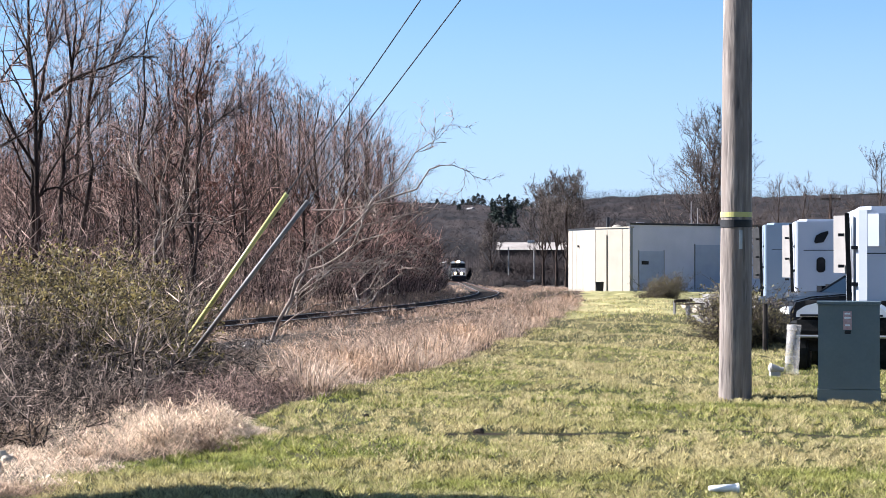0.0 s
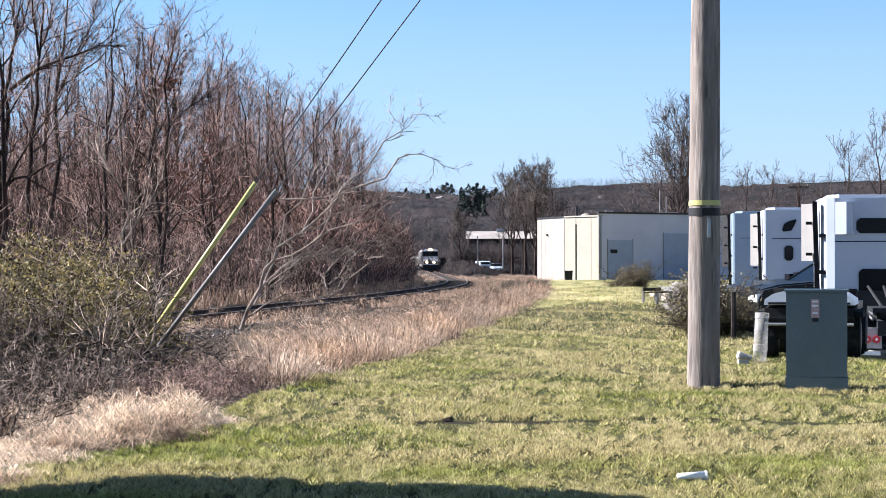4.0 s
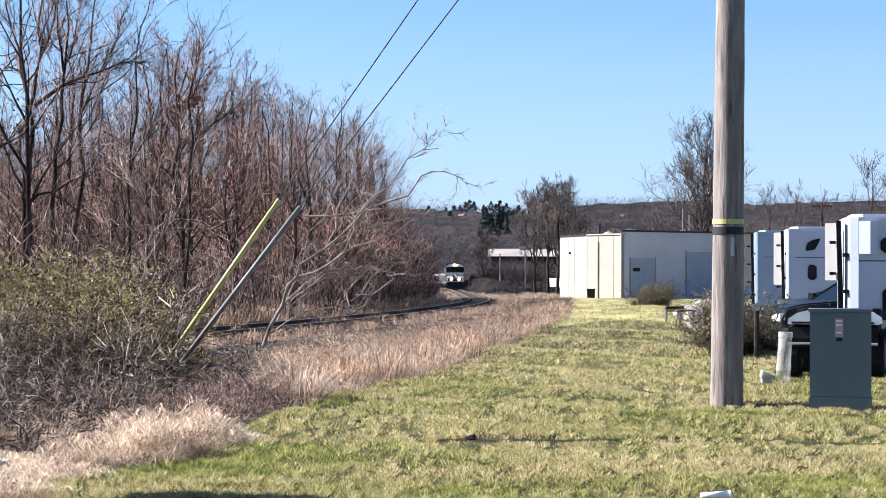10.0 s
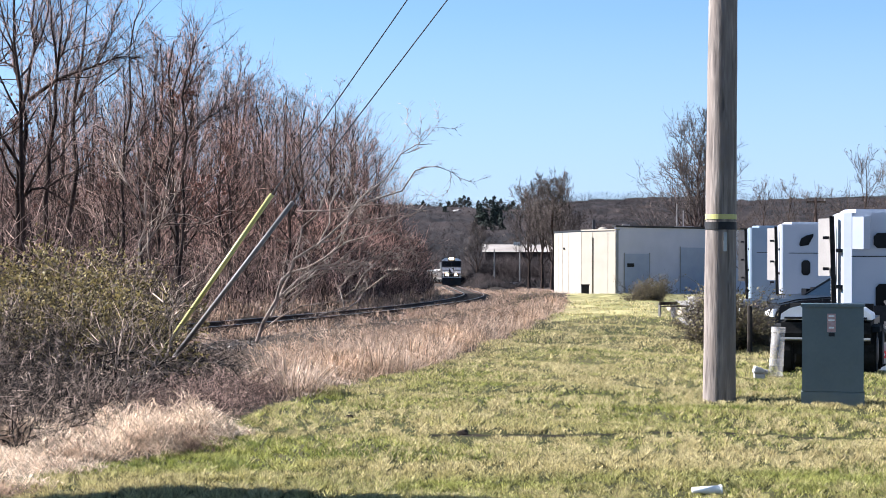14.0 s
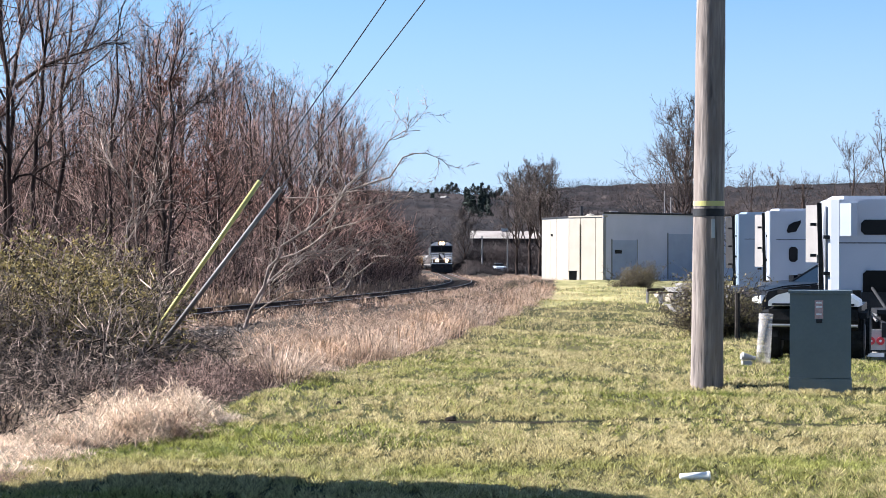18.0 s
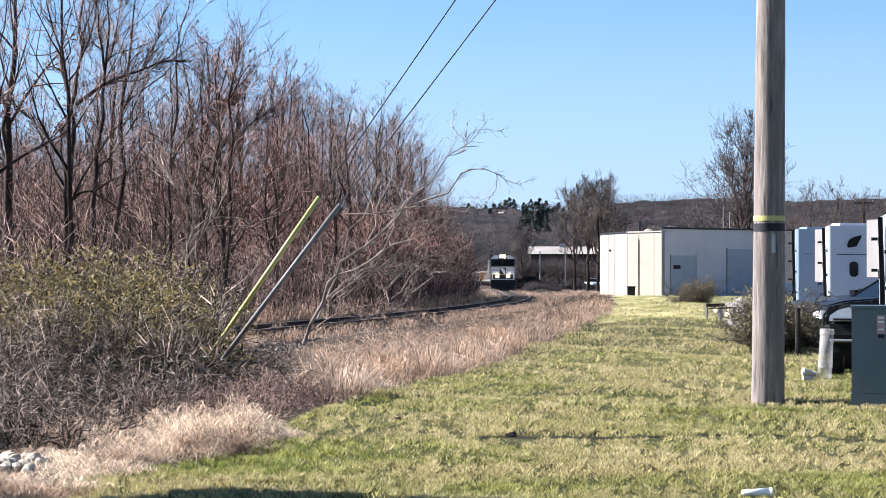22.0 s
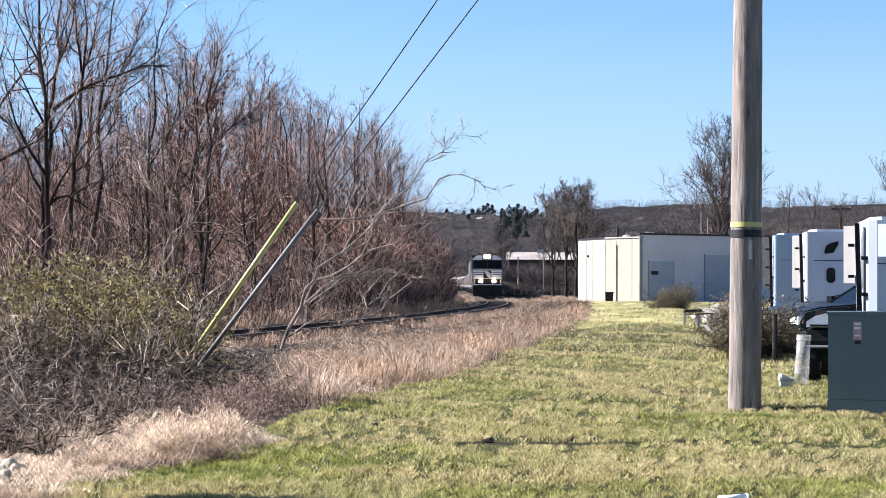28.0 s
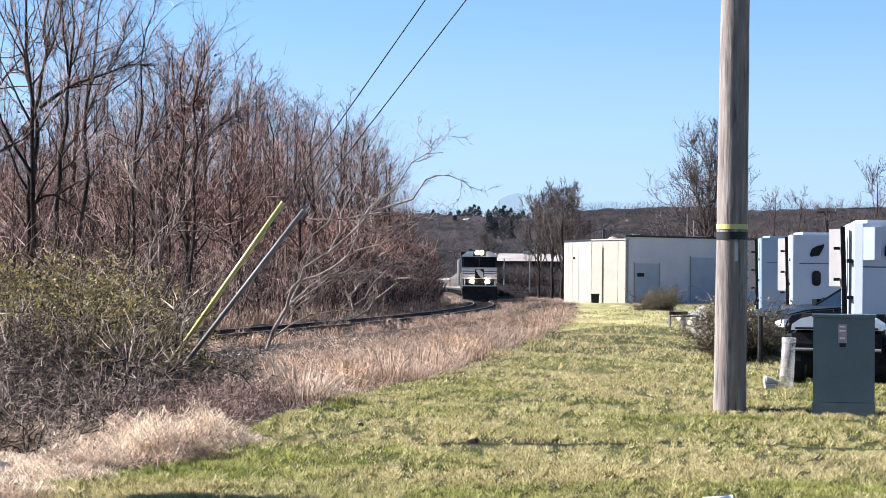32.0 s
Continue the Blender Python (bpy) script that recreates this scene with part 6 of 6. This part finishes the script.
def suv(m, label):
    """A tall dark estate car, nose along +y."""
    t = thing("black_suv", m, label, "car", "parked cars")
    part("body", prism([(-2.4, 0.5), (2.25, 0.5), (2.42, 0.7), (2.4, 1.12), (2.25, 1.36), (1.7, 1.46), (0.48, 1.535), (-2.38, 1.56), (-2.45, 1.2)], "x", -0.97, 0.97), M_BLACKCAR, t, bevel=0.08)
    part("hood", prism([(2.2, 1.36), (1.7, 1.468), (0.5, 1.545), (0.5, 1.565), (1.7, 1.49), (2.18, 1.39)], "x", -0.78, 0.78), M_BLACKCAR, t, "glossy black hood", bevel=0.01)
    part("cabin", prism([(-2.3, 1.565), (0.42, 1.535), (-0.33, 1.93), (-2.0, 1.95)], "x", -0.80, 0.80), M_GLASS, t, "dark tinted cabin glass", bevel=0.04)
    part("windshield", prism([(0.475, 1.55), (0.42, 1.55), (-0.29, 1.925), (-0.25, 1.94)], "x", -0.74, 0.74), M_SCREEN, t, "glossy windshield reflecting the sky")
    part("roof", prism([(-0.29, 1.94), (-2.05, 1.96), (-1.95, 2.01), (-0.4, 1.99)], "x", -0.78, 0.78), M_BLACKCAR, t, bevel=0.02)
    for q in (-1, 1):
        part("pillar", rod((q * 0.80, 0.47, 1.535), (q * 0.77, -0.29, 1.95), 0.045, 0.04, 8), M_BLACKCAR, t)
        for y in (-0.75, -1.75):
            part("pillar", rod((q * 0.815, y, 1.54), (q * 0.79, y, 1.95), 0.05, 0.04, 6), M_BLACKCAR, t)
        part("mirror", box(q * 1.08 - 0.11, q * 1.08 + 0.11, 0.16, 0.28, 1.55, 1.72), M_BLACKCAR, t, bevel=0.03)
        part("roof_rack", rod((q * 0.66, -1.8, 2.06), (q * 0.66, -0.2, 2.05), 0.025, 0.025, 6), M_RUBBER, t, "black roof rail")
        part("headlight", prism([(q * 0.94, 1.08), (q * 0.56, 1.1), (q * 0.58, 1.22), (q * 0.92, 1.27)], "y", 2.3, 2.44), M_LITTER, t, "clear headlight", bevel=0.02)
        part("door_seam", box(q * 0.975 - 0.006, q * 0.975 + 0.006, -0.72, -0.70, 0.7, 1.5), M_RUBBER, t)
        for y in (1.5, -1.5):
            wheel(t, q * 0.86, y, 0.4, 0.26)
    part("grille", box(-0.52, 0.52, 2.36, 2.45, 0.85, 1.2), M_RUBBER, t, "black grille", bevel=0.02)
    part("bumper", box(-0.95, 0.95, 2.3, 2.5, 0.5, 0.78), M_RUBBER, t, bevel=0.05)
    return t


car = suv(pose(10.05, 47.0, gz(10.05, 47.0) + 0.03, 0, 0, 112), "glossy black sport utility car parked beside the trucks")
copy_thing(car, pose(10.6, 50.1, gz(10.6, 50.1), 0, 0, 95))

WX, WY = 5.95, 28.2
ut = thing("utility_cart", pose(WX, WY, gz(WX, WY), 0, 0, 164), "white-nosed black utility cart parked behind the cabinet", "utility cart")
part("frame", box(-0.5, 0.5, -1.25, 1.1, 0.3, 0.5), M_RUBBER, ut, "black frame", bevel=0.03)
part("body", prism([(-1.3, 0.5), (0.3, 0.5), (0.3, 0.78), (-1.3, 0.8)], "x", -0.62, 0.62), M_BLACKCAR, ut, "black rear bed", bevel=0.03)
part("nose", prism([(0.31, 0.46), (1.22, 0.46), (1.3, 0.6), (1.28, 0.75), (0.31, 0.78)], "x", -0.62, 0.62), M_RUBBER, ut, "black bumper and grille", bevel=0.04)
part("hood", prism([(-0.63, 0.79), (0.63, 0.79), (0.62, 0.87), (0.5, 0.95), (0.3, 1.0), (-0.3, 1.0), (-0.5, 0.95), (-0.62, 0.87)], "y", 0.2, 1.28), M_LITTER, ut, "white rounded hood", bevel=0.06)
part("dash", box(-0.6, 0.6, -0.05, 0.19, 0.8, 1.0), M_RUBBER, ut, "black dash", bevel=0.03)
part("brush_bar", rod((-0.62, 1.36, 0.52), (0.62, 1.36, 0.52), 0.022, 0.022, 8), M_STEEL, ut, "bare metal front bar")
for q in (-1, 1):
    part("headlight", box(q * 0.44 - 0.13, q * 0.44 + 0.13, 1.2, 1.325, 0.8, 0.83), M_DARK, ut, "dark headlight slit", bevel=0.02)
    part("bar_stay", rod((q * 0.4, 1.2, 0.52), (q * 0.4, 1.36, 0.52), 0.018, 0.018, 6), M_STEEL, ut)
    part("fender", prism([(0.5, 0.62), (1.25, 0.62), (1.2, 0.7), (0.6, 0.72)], "x", q * 0.63, q * 0.74), M_RUBBER, ut, "black fender flare")
    for y in (0.85, -0.85):
        wheel(ut, q * 0.58, y, 0.35, 0.22)

# wooden crate seat and fence post by the lot
d = 62.0
x = at_px(1222, d)
bn = thing("wooden_bench", pose(x, d, gz(x, d), 0, 0, 55), "weathered brown wooden bench with pale legs", "bench")
for k in range(3):
    part("slat", box(-0.6, 0.6, -0.2 + 0.15 * k, -0.08 + 0.15 * k, 0.5, 0.54), M_DUFF, bn)
part("back_slat", box(-0.6, 0.6, 0.24, 0.28, 0.56, 0.66), M_DUFF, bn)
for sx in (-0.5, 0.5):
    part("leg", box(sx - 0.04, sx + 0.04, -0.2, -0.12, -0.05, 0.498), M_FAIRING, bn, "pale leg")
    part("leg", box(sx - 0.04, sx + 0.04, 0.285, 0.34, -0.05, 0.62), M_FAIRING, bn, "pale leg")
for px, d, hgt in ((1354, 35.2, 0.86),):
    x = at_px(px, d)
    fp = part("fence_post", rod((0, 0, -0.1), (0, 0, hgt), 0.05, 0.045, 8), M_POST, None)
    fp.location = (x, d, gz(x, d))
    tagged(fp, "dark weathered wooden fence post in the bushes", "fence post", "fence posts")


# rubble of pale stones and boards behind the scrub
rr2 = np.random.default_rng(17)
for k in range(16):
    d = 92 + 4 * rr2.uniform()
    x = at_px(1212 + 40 * rr2.uniform(), d)
    bm = bmesh.new()
    bmesh.ops.create_icosphere(bm, subdivisions=2, radius=0.16 + 0.2 * rr2.uniform())
    off = Vector(rr2.uniform(-9, 9, 3))
    for v in bm.verts:
        v.co *= 1 + 0.45 * noise.noise(v.co * 5 + off)
    c = part("stone", bm, M_ROCK, None)
    c.location = (x, d, gz(x, d) + 0.12 + 0.15 * rr2.uniform())
    tagged(c, "pale broken stone in a rubble heap beside the lot", "stone", "rubble by the lot")
for k in range(4):
    d = 90.5 + 0.5 * k
    x = at_px(1222 + 8 * k, d)
    bd = part("board", box(-1.0, 1.0, -0.09, 0.09, 0, 0.05), M_PALEBARK, None, bevel=0.005)
    bd.matrix_basis = pose(x, d, gz(x, d) + 0.10 + 0.06 * k, 0, 3 * k, 12 * k - 20)
    tagged(bd, "weathered grey-brown board lying on the rubble", "board", "rubble by the lot")

# ---- vehicles on the far road ----
def far_car(paint, label, h, van):
    t = thing("van" if van else "car", pose(0, 0, 0), label, "van" if van else "car")
    if van:
        part("body", prism([(-2.8, 0.5), (1.2, 0.5), (1.2, h), (-2.8, h)], "x", -1.15, 1.15), paint, t, bevel=0.08)
        part("cab", prism([(1.22, 0.5), (2.7, 0.5), (2.7, 1.2), (2.0, 1.9), (1.22, 2.0)], "x", -1.0, 1.0), paint, t, bevel=0.08)
        part("windshield", box(-0.85, 0.85, 2.16, 2.5, 1.25, 1.8), M_GLASS, t)
    else:
        part("body", prism([(-2.2, 0.35), (2.2, 0.35), (2.2, 0.75), (1.2, 0.95), (-2.2, 0.95)], "x", -0.88, 0.88), paint, t, bevel=0.08)
        part("cabin", prism([(-1.9, 0.96), (1.0, 0.96), (0.3, h), (-1.4, h)], "x", -0.75, 0.75), M_GLASS, t, bevel=0.06)
        part("roof", box(-0.68, 0.68, -1.35, 0.25, h + 0.003, h + 0.05), paint, t, bevel=0.02)
    for sx in (-0.8, 0.8):
        part("headlight", rod((sx * 0.8, 2.72 if van else 2.21, 0.8), (sx * 0.8, 2.76 if van else 2.25, 0.8), 0.12, 0.12, 10), M_LITTER, t, "pale headlight")
        for y in (-1.6, 1.5):
            wheel(t, sx, y, 0.34, 0.2)
    return t


road_van = far_car(M_TRUCKW, "white van driving on the far road", 1.95, True)
road_car = far_car(M_TRUCKW, "white car driving on the far road", 1.45, False)
lead_car = far_car(M_TRUCKW, "pale car driving on the far road", 1.5, False)

# ---- the train ----
def loco():
    t = thing("locomotive", pose(0, 0, 0), "black diesel locomotive with white stripes and lit headlights", "locomotive", "train")
    part("frame", box(-1.45, 1.45, -21.5, -0.4, 1.15, 1.55), M_LOCO, t, bevel=0.04)
    part("pilot", prism([(-1.5, 0.15), (1.5, 0.15), (1.5, 1.3), (-1.5, 1.3)], "y", -0.5, -0.1), M_LOCO, t, bevel=0.05)
    part("plow", prism([(-0.45, 0.12), (0.1, 0.12), (-0.15, 0.85), (-0.45, 0.85)], "x", -1.4, 1.4), M_LOCO, t, bevel=0.03)
    part("nose", prism([(-1.5, 1.55), (-2.9, 1.55), (-2.9, 3.0), (-1.75, 2.92), (-1.55, 2.8)], "x", -1.5, 1.5), M_LOCO, t, bevel=0.08)
    part("cab", prism([(-2.9, 1.56), (-5.2, 1.56), (-5.2, 3.98), (-3.1, 3.98), (-2.7, 2.95)], "x", -1.55, 1.55), M_LOCO, t, bevel=0.06)
    part("cab_roof", prism([(-1.58, 3.99), (1.58, 3.99), (1.0, 4.42), (-1.0, 4.42)], "y", -5.3, -2.95), M_CARW, t, "pale cab roof", bevel=0.05)
    for x0, x1 in ((-1.38, -0.06), (0.06, 1.38)):
        w = part("windshield", box(x0, x1, -0.03, 0.0, 0, 0.86), M_GLASS, t, "dark windshield pane", bevel=0.01)
        w.matrix_basis = pose(0, -2.68, 3.0, 21.5)
    for z in (1.98, 2.2, 2.42, 2.64):
        for x0 in (-1.52, 0.4):
            part("stripe", box(x0, x0 + 1.12, -1.53, -1.47, z, z + 0.15), M_LITTER, t, "white stripe")
    for z in (1.93, 2.82):
        part("band_edge", box(-1.52, 1.52, -1.52, -1.46, z, z + 0.045), M_LITTER, t, "white band edge")
    part("emblem", prism([(-0.35, 2.0), (-0.1, 2.05), (0.1, 2.3), (0.35, 2.72), (0.05, 2.78), (-0.3, 2.5)], "y", -1.53, -1.47), M_LITTER, t, "plain white emblem")
    part("roof_edge", prism([(-1.56, 3.9), (1.56, 3.9), (1.5, 4.04), (1.0, 4.36), (-1.0, 4.36), (-1.5, 4.04)], "y", -2.98, -2.92), M_LITTER, t, "white front edge of the roof")
    part("walkway_edge", box(-1.5, 1.5, -0.09, -0.06, 1.28, 1.36), M_LITTER, t, "white walkway edge")
    for x0 in (-1.32, -0.5, 0.5, 1.32):
        part("front_rail", rod((x0, -0.2, 1.36), (x0, -0.2, 2.15), 0.03, 0.03, 6), M_LITTER, t, "white front handrail")
    part("front_rail", rod((-1.32, -0.2, 2.15), (-0.5, -0.2, 2.15), 0.03, 0.03, 6), M_LITTER, t, "white front handrail")
    part("front_rail", rod((0.5, -0.2, 2.15), (1.32, -0.2, 2.15), 0.03, 0.03, 6), M_LITTER, t, "white front handrail")
    part("headlight_housing", box(-0.55, 0.55, -3.1, -2.89, 3.95, 4.48), M_LOCO, t, bevel=0.04)
    for x0 in (-0.2, 0.2):
        part("headlight", rod((x0, -2.88, 4.25), (x0, -2.8, 4.25), 0.195, 0.195, 20), M_HEAD, t, "lit warm headlight")
    for x0, r0 in ((-0.68, 0.22), (0.68, 0.22)):
        part("ditch_light", rod((x0, -1.45, 1.66), (x0, -1.33, 1.66), r0, r0, 16), M_HEAD, t, "lit warm ditch light")
    for x0 in (-1.42, 1.42):
        part("horn_bracket", box(x0 * 0.55 - 0.12, x0 * 0.55 + 0.12, -4.0, -3.6, 4.43, 4.6), M_LOCO, t, bevel=0.03)
    part("hood", box(-0.95, 0.95, -19.6, -5.25, 1.56, 4.3), M_LOCO, t, bevel=0.08)
    part("radiator", prism([(-1.05, 3.3), (1.05, 3.3), (1.5, 4.0), (1.5, 4.55), (-1.5, 4.55), (-1.5, 4.0)], "y", -19.4, -14.5), M_LOCO, t, bevel=0.05)
    part("exhaust_stack", box(-0.3, 0.3, -12.2, -11.2, 4.3, 4.6), M_LOCO, t)
    part("fuel_tank", prism([(-1.2, 0.4), (1.2, 0.4), (1.45, 0.75), (1.45, 1.1), (-1.45, 1.1), (-1.45, 0.75)], "y", -13.5, -8.5), M_LOCO, t, bevel=0.05)
    for x0 in (-1.48, 1.48):
        rl = part("handrail", rod((x0, -5.3, 2.55), (x0, -20.8, 2.55), 0.025, 0.025, 6), M_WHITE, t, "white handrail")
        for k in range(8):
            part("stanchion", rod((x0, -5.4 - k * 2.2, 1.55), (x0, -5.4 - k * 2.2, 2.55), 0.022, 0.022, 6), M_WHITE, rl)
        part("grab_rail", rod((x0, -0.45, 1.5), (x0, -0.45, 2.6), 0.03, 0.03, 6), M_WHITE, t)
        part("step", box(x0 - 0.25, x0 + 0.05, -0.9, -0.45, 0.4, 0.46), M_WHITE, t)
    part("coupler", box(-0.14, 0.14, -0.5, 0.35, 0.75, 1.0), M_RAIL, t, bevel=0.04)
    for c in (-4.4, -17.2):
        bg = part("truck_frame", box(-1.12, 1.12, c - 2.4, c + 2.4, 0.55, 0.95), M_LOCO, t, bevel=0.05)
        for k in (-1.7, 0, 1.7):
            for x0 in (-0.76, 0.76):
                part("wheel", rod((x0 - 0.07, c + k, 0.52), (x0 + 0.07, c + k, 0.52), 0.52, 0.52, 20), M_RAIL, bg)
    return t


def freight_car(material, label, k=1.0):
    """A covered hopper car; k: its height against the tallest."""
    t = thing("hopper_car", pose(0, 0, 0), label, "freight car", "train")
    part("body", prism([(-1.35, 0.95), (1.35, 0.95), (1.56, 1.4), (1.56, 3.9 * k), (1.2, 4.45 * k), (-1.2, 4.45 * k), (-1.56, 3.9 * k), (-1.56, 1.4)], "y", -15.6, -1.5), material, t, bevel=0.05)
    for i in range(12):
        for x0 in (-1.6, 1.565):
            part("rib", box(x0 - 0.04 if x0 < 0 else x0, x0 + 0.035 if x0 < 0 else x0 + 0.08, -15.5 + i * 1.25, -15.36 + i * 1.25, 1.3, 3.95 * k), material, t)
    part("sill", box(-1.4, 1.4, -16.9, -0.2, 0.85, 1.1), M_LOCO, t, bevel=0.03)
    part("coupler", box(-0.12, 0.12, -17.1, 0.0, 0.75, 0.95), M_RAIL, t)
    part("roof_walk", box(-0.4, 0.4, -16.0, -1.1, 4.45 * k + 0.05, 4.45 * k + 0.13), M_STEEL, t)
    for y0 in (-5.0, -8.5, -12.0):
        part("chute", prism([(-1.2, 0.96), (1.2, 0.96), (0.5, 0.35), (-0.5, 0.35)], "y", y0 - 0.9, y0 + 0.9), material, t)
    for y0 in (-0.55, -16.6):
        part("ladder", box(-1.5, -1.0, y0 - 0.03, y0 + 0.03, 1.1, 4.2 * k), M_STEEL, t)
    for c in (-2.4, -14.7):
        bg = part("truck_frame", box(-1.1, 1.1, c - 1.2, c + 1.2, 0.4, 0.75), M_LOCO, t, bevel=0.05)
        for a in (-0.87, 0.87):
            for x0 in (-0.76, 0.76):
                part("wheel", rod((x0 - 0.07, c + a, 0.43), (x0 + 0.07, c + a, 0.43), 0.43, 0.43, 18), M_RAIL, bg)
    return t


engine = loco()
tall = freight_car(M_CARW, "tall pale grey covered hopper car behind the locomotive")
pale = freight_car(M_CARW, "low pale grey covered hopper car of a freight train", 0.68)
rusty = freight_car(M_CARO, "low rust-orange covered hopper car of a freight train", 0.68)
train = [(engine, 0.0)]
for k in range(17):
    src = tall if k == 0 else rusty if k in (7, 8) else pale
    ob = src if k in (0, 1, 7) else copy_thing(src, pose(0, 0, 0))
    train.append((ob, 22.2 + 17.3 * k))
SPEED, STOP = 7.5, 167.0
rk = np.random.default_rng(9)
smoke = thing("exhaust_smoke", pose(0, 0, 0), "thin grey exhaust smoke drifting above the locomotive", "smoke")
for k, (cx0, cz0, r0) in enumerate(((-0.6, 5.7, 0.9), (-1.8, 6.9, 1.3), (-3.2, 8.2, 1.7))):
    bm = bmesh.new()
    bmesh.ops.create_icosphere(bm, subdivisions=4, radius=r0, matrix=Matrix.Translation((cx0, -11.5 - 2.0 * k, cz0)))
    for v in bm.verts:
        q = v.co / r0 * 0.9
        v.co += Vector((noise.noise(q), noise.noise(q + Vector((7, 0, 0))), noise.noise(q + Vector((0, 9, 0))))) * 0.9 * r0
    part("puff", bm, M_SMOKE, smoke, smooth=True).visible_shadow = False


def on_track(y):
    """The pose of a vehicle whose front is at y, facing back along the line."""
    y1 = y + 16.0
    x0, x1 = float(track_x(y)), float(track_x(y1))
    z0, z1 = float(rail_z(y)), float(rail_z(y1))
    d = Vector((x0 - x1, y - y1, z0 - z1))
    return Matrix.Translation((x0, y, z0)) @ pose(0, 0, 0, math.degrees(math.atan2(d.z, abs(d.y))), 0, math.degrees(math.atan2(d.y, d.x)) - 90) 


ROAD = ((10, 420), (13.5, 372), (19.5, 322), (27, 292), (40, 270), (70, 258), (140, 250))


def on_road(s):
    """The pose on the far road, s metres on from its far end."""
    for (x0, y0), (x1, y1) in zip(ROAD, ROAD[1:]):
        ln = math.hypot(x1 - x0, y1 - y0)
        if s <= ln or (x1, y1) == ROAD[-1]:
            f = s / ln
            x, y = x0 + (x1 - x0) * f, y0 + (y1 - y0) * f
            return pose(x, y, gz(x, y) + 0.26, 0, 0, math.degrees(math.atan2(y1 - y0, x1 - x0)) - 90)
        s -= ln


def motions():
    for ob, back in train + [(smoke, 0.0)]:
        walk(ob, [(t, on_track(STOP + SPEED * (32 - t) + back)) for t in range(0, 33, 2)])
    for ob, start, speed in ((road_van, 14.0, 9.0), (road_car, -98.0, 9.0), (lead_car, 30.0, 9.0)):
        walk(ob, [(t, on_road(min(max(start + speed * t, 0.5), 275.0))) for t in range(0, 33)])


motions()
